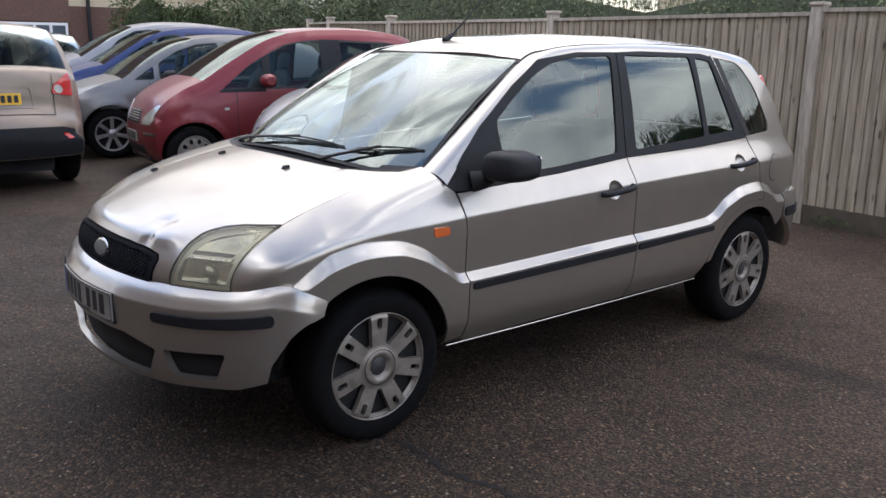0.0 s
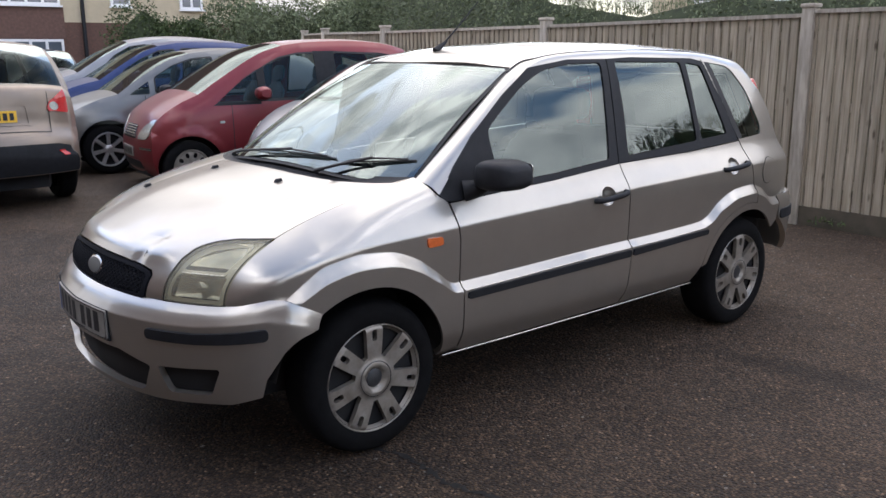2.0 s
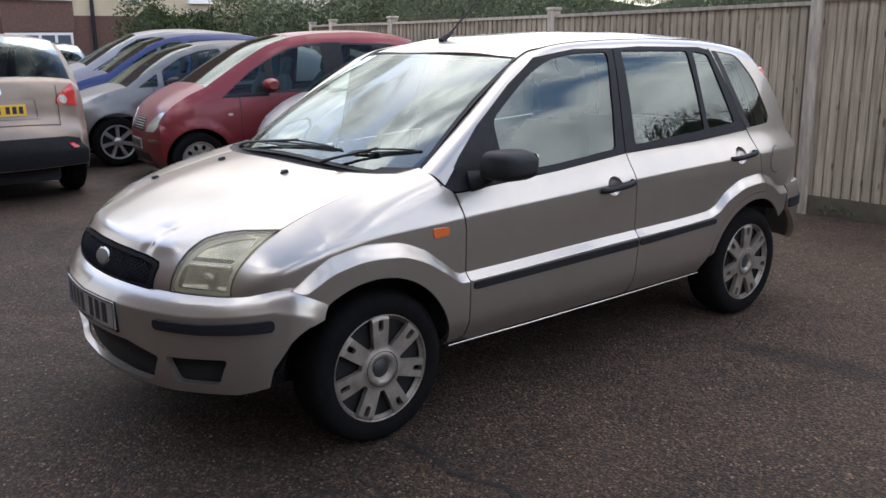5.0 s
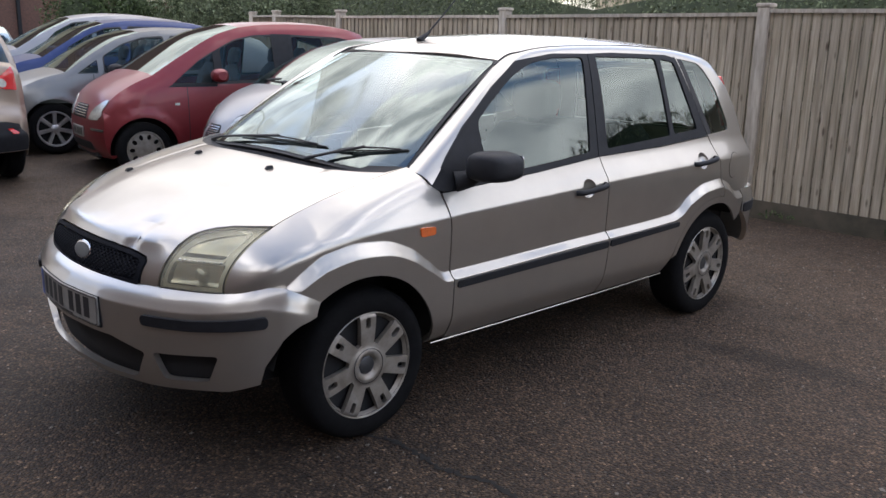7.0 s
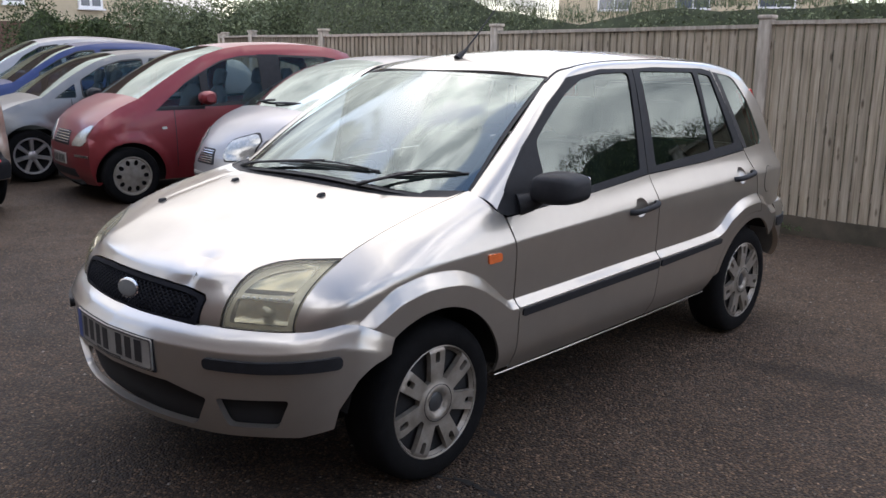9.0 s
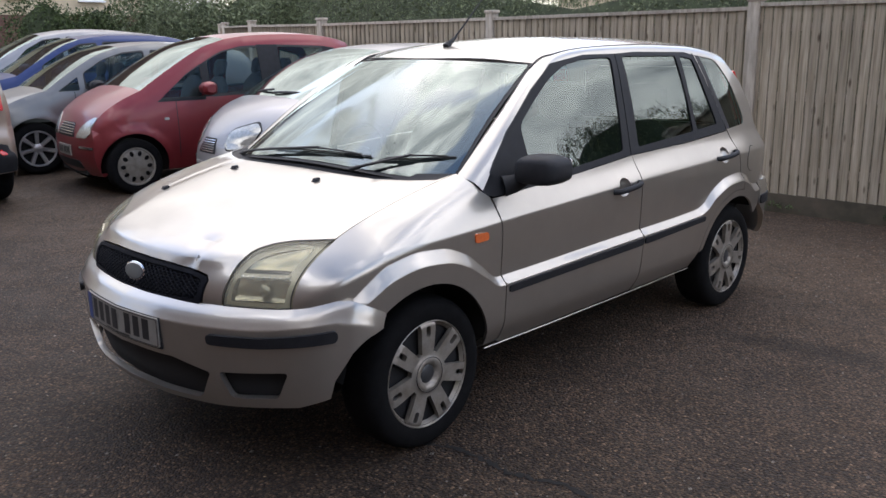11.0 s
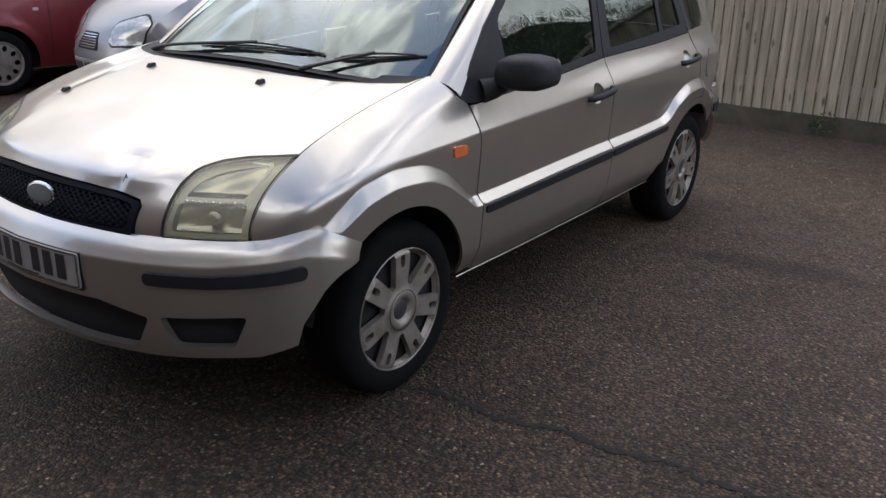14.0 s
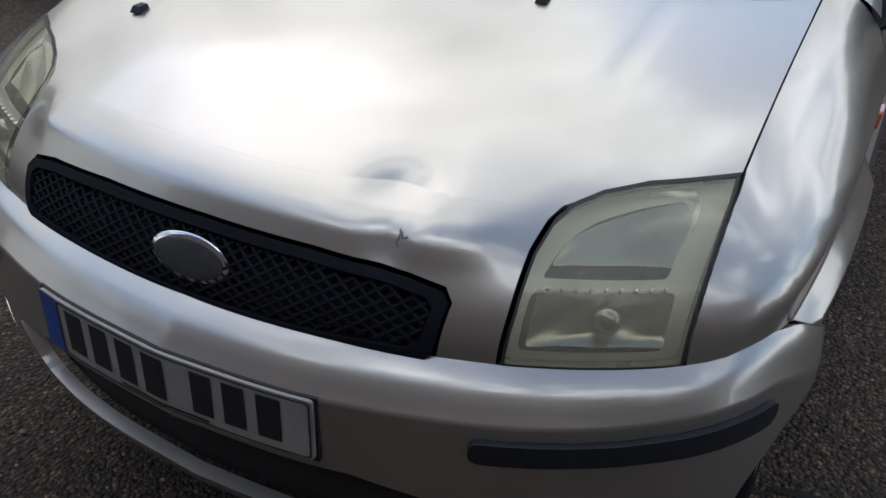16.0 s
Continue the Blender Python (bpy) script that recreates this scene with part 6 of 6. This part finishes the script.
grey.on_front("grille", rounded([(-0.35, 0.55), (0.35, 0.55), (0.32, 0.68), (-0.32, 0.68)], 0.03), BLACK, 0.004, False)
grey.mirror(1.60, 1.055, BLACK)
grey.seats((1.9, 2.8), 1.15)
grey.on_side("side_badge", rounded([(1.22, 0.80), (1.30, 0.80), (1.30, 0.83), (1.22, 0.83)], 0.008), LAMPGLASS)

blue = Body("blue_estate_car", "dark blue car parked nose out", BLUE, 4.4, 0.88,
            ([0, 0.9, 2.2, 4.4], [0.85, 1.02, 1.08, 1.14]),
            [("front_face", [(0.14, 0.24), (0.05, 0.35), (0.02, 0.5), (0.06, 0.68), (0.14, 0.80)]),
             ("bonnet", [(0.14, 0.80), (0.4, 0.96), (0.8, 1.08), (1.15, 1.16)]),
             ("screen", [(1.15, 1.16), (1.55, 1.41), (1.85, 1.58), (2.10, 1.67)]),
             ("roof", [(2.10, 1.67), (2.5, 1.725), (3.0, 1.73), (3.5, 1.70), (3.95, 1.61)]),
             ("rear_screen", [(3.95, 1.61), (4.15, 1.4), (4.28, 1.1)]),
             ("tail_face", [(4.28, 1.1), (4.35, 0.8), (4.4, 0.5), (4.3, 0.25)])],
            0.34, 0.15, 0.03, 0.25, (0.86, 3.55), 0.315, (2.481, 11.311, 0), -8)
blue.build([rounded([(1.5, 1.13), (2.35, 1.15), (2.35, 1.60), (2.1, 1.58), (1.8, 1.45), (1.5, 1.27)], 0.04), rounded([(2.43, 1.15), (3.3, 1.18), (3.3, 1.60), (2.43, 1.61)], 0.04), rounded([(3.4, 1.19), (3.9, 1.24), (3.75, 1.53), (3.4, 1.58)], 0.04)])
blue.wheel(7, 0.22)
blue.mirror(1.66, 1.2, BLUE)
blue.seats((1.9, 2.8), 1.25)

pale = Body("pale_mpv_car", "pale silver MPV parked beyond the blue car", PALE, 4.6, 0.9,
            ([0, 0.9, 2.2, 4.6], [0.9, 1.1, 1.15, 1.2]),
            [("front_face", [(0.14, 0.24), (0.02, 0.5), (0.14, 0.85)]), ("bonnet", [(0.14, 0.85), (0.5, 1.05), (1.15, 1.25)]),
             ("screen", [(1.15, 1.25), (1.6, 1.52), (2.1, 1.76)]), ("roof", [(2.1, 1.76), (2.6, 1.835), (3.3, 1.84), (4.2, 1.75)]),
             ("rear_screen", [(4.2, 1.75), (4.4, 1.45), (4.5, 1.15)]), ("tail_face", [(4.5, 1.15), (4.6, 0.6), (4.5, 0.25)])],
            0.34, 0.15, 0.05, 0.25, (0.88, 3.7), 0.315, (2.884, 13.714, 0), -8)
pale.build([rounded([(1.5, 1.22), (2.4, 1.24), (2.4, 1.70), (2.1, 1.66), (1.8, 1.5)], 0.04), rounded([(2.48, 1.24), (4.0, 1.28), (3.9, 1.66), (2.48, 1.71)], 0.04)])
pale.wheel(7, 0.22)

small = Body("silver_supermini_car", "small silver supermini parked nose out", PALE, 3.65, 0.83,
             ([0, 0.9, 2.0, 3.65], [0.80, 0.93, 0.98, 1.05]),
             [("front_face", [(0.12, 0.22), (0.04, 0.33), (0.0, 0.45), (0.02, 0.56), (0.05, 0.64)]),
              ("bonnet", [(0.05, 0.64), (0.13, 0.755), (0.28, 0.88), (0.47, 0.975), (0.72, 1.05)]),
              ("screen", [(0.72, 1.05), (1.08, 1.26), (1.40, 1.415), (1.66, 1.49)]),
              ("roof", [(1.66, 1.49), (2.0, 1.53), (2.6, 1.535), (3.1, 1.50), (3.35, 1.44)]),
              ("rear_screen", [(3.35, 1.44), (3.48, 1.25), (3.56, 1.0)]),
              ("tail_face", [(3.56, 1.0), (3.63, 0.7), (3.65, 0.5), (3.55, 0.25)])],
             0.34, 0.12, 0.03, 0.25, (0.74, 3.1), 0.285, (2.883, 4.245, 0), -8)
small.build([rounded([(1.10, 1.0), (1.95, 1.03), (1.95, 1.43), (1.65, 1.40), (1.32, 1.25)], 0.04), rounded([(2.03, 1.03), (2.85, 1.06), (2.75, 1.42), (2.03, 1.44)], 0.04)])
small.wheel(6, 0.19)
small.on_front("lamp_rim", rounded([(-0.405, 0.585), (-0.85, 0.605), (-0.995, 0.80), (-0.80, 0.878), (-0.445, 0.785)], 0.06), SEAL, 0.003, thick=0.004)
small.on_front("headlamp", rounded([(-0.42, 0.60), (-0.84, 0.62), (-0.98, 0.80), (-0.80, 0.86), (-0.46, 0.77)], 0.06), LAMPGLASS, 0.008, label="large clear headlamp")
small.on_front("grille", rounded([(-0.24, 0.55), (0.24, 0.55), (0.20, 0.69), (-0.20, 0.69)], 0.03), BLACK, 0.005, False)
for k in range(6):
    small.on_front("grille_slat", [(-0.2, 0.565 + 0.02 * k), (0.2, 0.565 + 0.02 * k), (0.2, 0.573 + 0.02 * k), (-0.2, 0.573 + 0.02 * k)], GRILLE, 0.012, False, thick=0.006)
small.on_front("bumper_strip", [(-0.97, 0.47), (-0.5, 0.47), (-0.5, 0.50), (-0.97, 0.50)], BLACK, 0.008)
plain_plate(small, small.front_z, 0.36, -0.31, 0.31, PLATE, (-1, 0, 0))
small.seats((1.9, 2.6), 1.10)
for u0, u1 in ((-0.05, -0.8), (0.75, 0.05)):
    pts = []
    for k in range(7):
        u = u0 + (u1 - u0) * k / 6
        pts.append((0.75 + 0.03 * k / 6 + 0.14 * abs(u) ** 2.4, u * 0.66, 1.085 + 0.025 * k / 6 - 0.05 * abs(u) ** 2.6))
    part("wiper", tube(pts, 0.012, 6), WIPER, small.e)

suv = Body("beige_crossover_car", "bronze beige crossover seen from behind", TAN, 4.3, 0.89,
           ([0, 0.9, 2.2, 4.3], [0.95, 1.08, 1.14, 1.20]),
           [("front_face", [(0.10, 0.3), (0.0, 0.55), (0.1, 0.88)]), ("bonnet", [(0.1, 0.88), (0.5, 1.03), (1.05, 1.13)]),
            ("screen", [(1.05, 1.13), (1.5, 1.42), (1.85, 1.58)]), ("roof", [(1.85, 1.58), (2.4, 1.67), (3.2, 1.68), (3.72, 1.64)]),
            ("rear_screen", [(3.72, 1.64), (3.85, 1.52), (3.95, 1.38), (4.02, 1.25)]),
            ("tail_face", [(4.02, 1.25), (4.13, 1.19), (4.16, 1.0), (4.18, 0.84), (4.26, 0.73), (4.29, 0.62), (4.29, 0.5), (4.24, 0.34)])],
           0.34, 0.20, 0.05, 0.24, (0.88, 3.50), 0.335, (0.97, 10.02, 0), -90)
suv.build([rounded([(1.4, 1.16), (2.3, 1.19), (2.3, 1.55), (1.8, 1.50)], 0.04), rounded([(2.38, 1.19), (3.3, 1.25), (3.2, 1.53), (2.38, 1.56)], 0.04)], sill=0.3)
suv.wheel(5, 0.22)
suv.on_rear("tail_lamp", rounded([(0.70, 0.985), (0.995, 0.985), (0.998, 1.15), (0.97, 1.215), (0.90, 1.17), (0.74, 1.075)], [0.05, 0.02, 0.03, 0.02, 0.03, 0.05]), RED_LENS, 0.016, label="red and clear tail lamp")
suv.on_rear("lamp_window", [(0.80 + 0.060 * math.cos(a), 1.040 + 0.042 * math.sin(a)) for a in [2 * math.pi * i / 20 for i in range(20)]], LAMPGLASS, 0.020)
suv.on_rear("lower_bumper", rounded([(-0.99, 0.35), (0.99, 0.35), (0.99, 0.62), (0.80, 0.655), (-0.80, 0.655), (-0.99, 0.62)], 0.03), BLACK, 0.006, False, "black lower bumper")
suv.on_rear("reflector", rounded([(0.80, 0.52), (0.88, 0.52), (0.88, 0.58), (0.80, 0.58)], 0.015), RED_LENS, 0.016)
suv.on_rear("tailgate_gap", [(-0.72, 0.775), (0.72, 0.775), (0.72, 0.785), (-0.72, 0.785)], SEAL, 0.002, False, thick=0)
suv.on_rear("tailgate_gap", [(0.72, 0.775), (0.73, 0.775), (0.745, 1.18), (0.735, 1.18)], SEAL, 0.002, True, thick=0)
suv.on_rear("plate_recess", rounded([(-0.50, 0.84), (0.50, 0.84), (0.48, 1.06), (-0.48, 1.06)], 0.03), TAN, 0.006, False, holes=[rounded([(-0.45, 0.855), (0.45, 0.855), (0.43, 1.035), (-0.43, 1.035)], 0.03)])
plain_plate(suv, suv.rear_z, 0.875, -0.31, 0.31, YELLOW, (1, 0, 0))
suv.on_rear("badge", [(0.05 * math.cos(a), 1.115 + 0.045 * math.sin(a)) for a in [2 * math.pi * i / 20 for i in range(20)]], CHROME, 0.014, False)

black = Body("black_hatchback_car", "black car parked in front of the houses", BLACKPAINT, 4.2, 0.87,
             ([0, 0.9, 2.2, 4.2], [0.9, 1.05, 1.12, 1.2]),
             [("front_face", [(0.10, 0.3), (0.0, 0.55), (0.1, 0.85)]), ("bonnet", [(0.1, 0.85), (0.5, 1.0), (1.0, 1.12)]),
              ("screen", [(1.0, 1.12), (1.5, 1.42), (1.8, 1.56)]), ("roof", [(1.8, 1.56), (2.4, 1.65), (3.2, 1.65), (3.7, 1.60)]),
              ("rear_screen", [(3.7, 1.60), (3.9, 1.42), (4.0, 1.22)]), ("tail_face", [(4.0, 1.22), (4.2, 0.65), (4.1, 0.3)])],
             0.34, 0.2, 0.05, 0.25, (0.85, 3.5), 0.31, (4.85, 22.2, 0), -90)
black.build([rounded([(1.4, 1.15), (2.3, 1.18), (2.3, 1.54), (1.75, 1.48)], 0.04), rounded([(2.38, 1.18), (3.3, 1.22), (3.2, 1.52), (2.38, 1.55)], 0.04)])
black.wheel(6, 0.2)

# ---------------------------------------------------------------- houses, hedge
BRICK = mat("brown_brick", (0.16, 0.085, 0.062), 0.85, 0, 0.35, 18, 0.3, 40, dark=(0.09, 0.052, 0.042))
RENDER = mat("cream_render", (0.52, 0.44, 0.31), 0.9, 0, 0.12, 2, 0.2, 30)
TILEHUNG = mat("brown_hung_tiles", (0.13, 0.072, 0.056), 0.8, 0, 0.25, 9, 0.3, 20)
UPVC = mat("white_window_frame", (0.78, 0.78, 0.78), 0.4, 0, 0.03, 10)
WINGLASS = mat("house_window_glass", (0.10, 0.12, 0.14), 0.06, 0, 0.2, 1.0, coat=0.5)
ROOFTILE = mat("roof_tiles", (0.12, 0.075, 0.06), 0.85, 0, 0.3, 6, 0.3, 20)

house = empty("house", "cream rendered and brown brick house with white windows", "house", "", (8.0, 29.0, 0))


def hbox(nm, x0, z0, x1, z1, y0, y1, material, parent=house, label="", r=0.0):
    return part(nm, box(x0 - 8.0, y0, z0, x1 - 8.0, y1, z1, r), material, parent, label, flat=True)


def house_window(x0, z0, x1, z1, n, y=-0.02):
    w = hbox("window", x0, z0, x1, z1, y - 0.02, y + 0.10, UPVC)
    sx = (x1 - x0 - 0.08) / n
    for k in range(n):
        hbox("pane", x0 + 0.04 + k * sx + 0.05, z0 + 0.09, x0 + 0.04 + (k + 1) * sx - 0.05, z1 - 0.09, y - 0.028, y - 0.018, WINGLASS, w)
    hbox("sill", x0 - 0.06, z0 - 0.06, x1 + 0.06, z0, y - 0.10, y + 0.02, UPVC, w)


hbox("wall", -6.0, 0, 16.0, 2.62, 0.08, 0.4, BRICK)
hbox("upper_wall", -6.0, 2.62, 16.0, 5.6, 0.06, 0.4, RENDER)
hbox("tile_hanging", 6.2, 2.08, 8.55, 3.12, 0.0, 0.07, TILEHUNG)
house_window(6.25, 0.95, 8.45, 2.04, 4)
house_window(6.25, 3.18, 8.45, 4.4, 4)
hbox("drainpipe", 9.15, 0, 9.26, 5.5, -0.05, 0.05, BLACK)
house_window(10.2, 3.2, 10.9, 4.4, 1)
house_window(12.8, 3.15, 13.7, 4.3, 2)
hbox("roof", -6.3, 5.5, 16.3, 8.2, 0.0, 5.0, ROOFTILE)

LEAF = mat("hedge_leaves", (0.075, 0.105, 0.035), 0.6, 0, 0.4, 3, 0, dark=(0.03, 0.05, 0.016), island=0.45, spec=0.3)
LEAF2 = mat("pale_scrub_leaves", (0.17, 0.20, 0.11), 0.65, 0, 0.4, 3, 0, dark=(0.08, 0.10, 0.05), island=0.4, spec=0.3)


def leaves(name, blobs, count, size, material, label, category, seed):
    """Many small pointed leaves over the outside of uneven lumps."""
    rng = np.random.default_rng(seed)
    tot = sum(b[3] * b[4] + b[3] * b[5] for b in blobs)
    quads = []
    for cx, cy, cz, rx, ry, rz in blobs:
        n = int(count * (rx * ry + rx * rz) / tot)
        d = rng.normal(size=(n, 3))
        d /= np.linalg.norm(d, axis=1)[:, None]
        rad = rng.uniform(0.70, 1.06, n) + 0.18 * np.sin(d[:, 0] * 7 + cx) * np.sin(d[:, 2] * 9 + cy)
        p = np.array((cx, cy, cz)) + d * rad[:, None] * np.array((rx, ry, rz))
        a = rng.normal(size=(n, 3)) + d * 0.4
        a /= np.linalg.norm(a, axis=1)[:, None]
        b = np.cross(a, rng.normal(size=(n, 3)))
        b /= np.linalg.norm(b, axis=1)[:, None] + 1e-9
        s = (size * rng.uniform(0.6, 1.4, n))[:, None]
        quads.append(np.stack([p, p + a * s + b * s * 0.45, p + a * 2 * s, p + a * s - b * s * 0.45], axis=1)[p[:, 2] > 0.05])
    q = np.concatenate(quads).reshape(-1, 3)
    o = part(name, (q.tolist(), np.arange(len(q)).reshape(-1, 4).tolist()), material, flat=True)
    return tagged(o, label, category, kind="stuff")


rng = random.Random(5)
# dark green that stands in for the shade behind the leaves
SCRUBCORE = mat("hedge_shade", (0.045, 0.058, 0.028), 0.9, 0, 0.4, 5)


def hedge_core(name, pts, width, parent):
    """The inside of a hedge, its shade put into a dark colour: an uneven bank along a line of (x, y, height)."""
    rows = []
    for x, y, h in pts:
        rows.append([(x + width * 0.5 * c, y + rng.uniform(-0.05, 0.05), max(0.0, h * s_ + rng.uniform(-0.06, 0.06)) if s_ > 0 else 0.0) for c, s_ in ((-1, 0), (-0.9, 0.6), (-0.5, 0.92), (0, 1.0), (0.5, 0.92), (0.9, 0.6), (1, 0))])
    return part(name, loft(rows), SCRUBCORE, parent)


hedge_line = []
for k in range(72):
    y = -11 + 0.5 * k
    h = 2.08 + 0.10 * math.sin(y * 0.9) + max(0, min(1.0, (y - 4.0) / 5.0)) * 1.05 + max(0, min(1.0, (-2.4 - y) / 1.5)) * (0.60 + 0.15 * math.sin(y * 2.3))
    hedge_line.append((8.3 + max(0, y - 6) * 0.45, y, h))
blobs = [(x + rng.uniform(-0.25, 0.1), y, h * 0.55, 0.55, 0.5, h * 0.47 + rng.uniform(-0.06, 0.10)) for x, y, h in hedge_line]
hedge = leaves("hedge", blobs, 150000, 0.024, LEAF2, "rough green hedge and scrub behind the fence", "hedge", 3)
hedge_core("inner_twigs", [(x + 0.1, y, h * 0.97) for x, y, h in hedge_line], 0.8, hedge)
# tall weeds poking out of the hedge's top
spr = np.random.default_rng(8)
wv, wf = [], []
for k in range(5200):
    i = int(spr.integers(0, len(hedge_line)))
    x, y, h = hedge_line[i]
    p = np.array((x + spr.normal(0, 0.2), y + spr.uniform(-0.3, 0.3), h * 0.97))
    ln = spr.uniform(0.08, 0.30)
    lean = spr.normal(0, 0.16, 2)
    t = p + np.array((lean[0] * ln, lean[1] * ln, ln))
    for q in range(4):
        c = p + (t - p) * (0.25 + 0.25 * q)
        d = spr.normal(size=3)
        d /= np.linalg.norm(d)
        e = np.cross(d, (0, 0, 1))
        n = len(wv)
        wv += [tuple(c), tuple(c + d * 0.03 + e * 0.009), tuple(c + d * 0.06), tuple(c + d * 0.03 - e * 0.009)]
        wf.append([n, n + 1, n + 2, n + 3])
    n = len(wv)
    wv += [tuple(p + (0, 0.004, 0)), tuple(p - (0, 0.004, 0)), tuple(t)]
    wf.append([n, n + 1, n + 2])
tagged(part("weeds", (wv, wf), LEAF2, flat=True), "tall thin weeds along the top of the hedge", "weeds", kind="stuff")

leaves("weed_plant", [(6.15, -0.94, 0.11, 0.05, 0.08, 0.11), (6.16, -0.86, 0.07, 0.04, 0.06, 0.06)], 110, 0.018, LEAF, "small green weed growing at the foot of the fence", "weed", 11)
leaves("weed_plant", [(6.15, -2.2, 0.06, 0.05, 0.14, 0.07), (6.17, 0.1, 0.05, 0.05, 0.16, 0.05)], 260, 0.016, LEAF, "low green weed at the foot of the fence", "weed", 12)

bush = []
for k in range(34):
    t = k / 33
    bush.append((9.4 + 4.6 * t + rng.uniform(-0.4, 0.4), 24.0 - 3.5 * t + rng.uniform(-0.8, 0.8), rng.uniform(0.8, 2.5 - 0.5 * t), rng.uniform(0.7, 1.1), 0.8, rng.uniform(0.7, 1.1)))
bushes = leaves("bush", bush, 46000, 0.05, LEAF, "tall dark green bushes in front of the house", "bush", 4)
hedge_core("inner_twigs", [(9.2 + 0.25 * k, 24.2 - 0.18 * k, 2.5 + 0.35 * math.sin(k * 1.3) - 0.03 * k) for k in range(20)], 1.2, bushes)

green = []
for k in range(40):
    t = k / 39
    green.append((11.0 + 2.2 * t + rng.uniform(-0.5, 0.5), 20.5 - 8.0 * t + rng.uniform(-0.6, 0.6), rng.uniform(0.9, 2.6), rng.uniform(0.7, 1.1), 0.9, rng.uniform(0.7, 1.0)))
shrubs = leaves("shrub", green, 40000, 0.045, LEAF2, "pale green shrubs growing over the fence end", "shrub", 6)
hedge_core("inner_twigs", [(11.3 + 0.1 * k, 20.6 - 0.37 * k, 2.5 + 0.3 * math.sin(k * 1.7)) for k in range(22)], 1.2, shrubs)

# pale houses far beyond the hedge
for hx_, hy_, turn_ in ((34.0, 16.0, -68.0), (38.0, 2.0, -72.0)):
    far = empty("house", "pale cream house far beyond the hedge", "house", "far houses", (hx_, hy_, 0), turn_)
    part("wall", box(-6.0, 0, 0, 6.0, 6, 5.4), RENDER, far, flat=True)
    part("roof", ([(-6.4, -0.4, 5.3), (6.4, -0.4, 5.3), (6.4, 3, 8), (-6.4, 3, 8), (-6.4, 6.4, 5.3), (6.4, 6.4, 5.3)], [[0, 1, 2, 3], [3, 2, 5, 4], [0, 3, 4], [1, 5, 2], [0, 4, 5, 1]]), ROOFTILE, far, flat=True)
    for wx in (-4.2, -0.8, 2.6):
        for wz in (1.0, 3.5):
            w = part("window", box(wx, -0.06, wz, wx + 1.5, 0.02, wz + 1.2), UPVC, far, flat=True)
            for k in range(2):
                part("pane", box(wx + 0.08 + 0.7 * k, -0.07, wz + 0.1, wx + 0.72 + 0.7 * k, -0.055, wz + 1.1), WINGLASS, w, flat=True)

# out of view: a low building behind the camera, and a block added to shade the open side
WALLBACK = mat("dark_brick_wall", (0.13, 0.09, 0.075), 0.9, 0, 0.25, 6, 0.2, 30)
back = empty("house", "brick block closing the car park behind the camera", "house", "", (-5.6, -7.4, 0), -35)
part("wall", box(-15, -6, 0, 6, 0, 5.4), WALLBACK, back, flat=True)
rv, rf_ = [(-15.4, 0.4, 5.3), (6.4, 0.4, 5.3), (6.4, -3, 7.4), (-15.4, -3, 7.4), (-15.4, -6.4, 5.3), (6.4, -6.4, 5.3)], [[0, 1, 2, 3], [3, 2, 5, 4], [0, 3, 4], [1, 5, 2], [0, 4, 5, 1]]
part("roof", (rv, rf_), ROOFTILE, back, flat=True)

# added block: cuts the low sky and darkens what the car's nose reflects
side = empty("house", "unseen brick block added to keep sky light off the open side", "house", "", (-4.8, 2.0, 0), 0)
part("wall", box(-6, -8, 0, 0, 4, 5.6), WALLBACK, side, flat=True)
part("roof", ([(0.4, -8.4, 5.5), (0.4, 4.4, 5.5), (-3, 4.4, 8.4), (-3, -8.4, 8.4), (-6.4, -8.4, 5.5), (-6.4, 4.4, 5.5)], [[0, 1, 2, 3], [3, 2, 5, 4], [0, 3, 4], [1, 5, 2], [0, 4, 5, 1]]), ROOFTILE, side, flat=True)
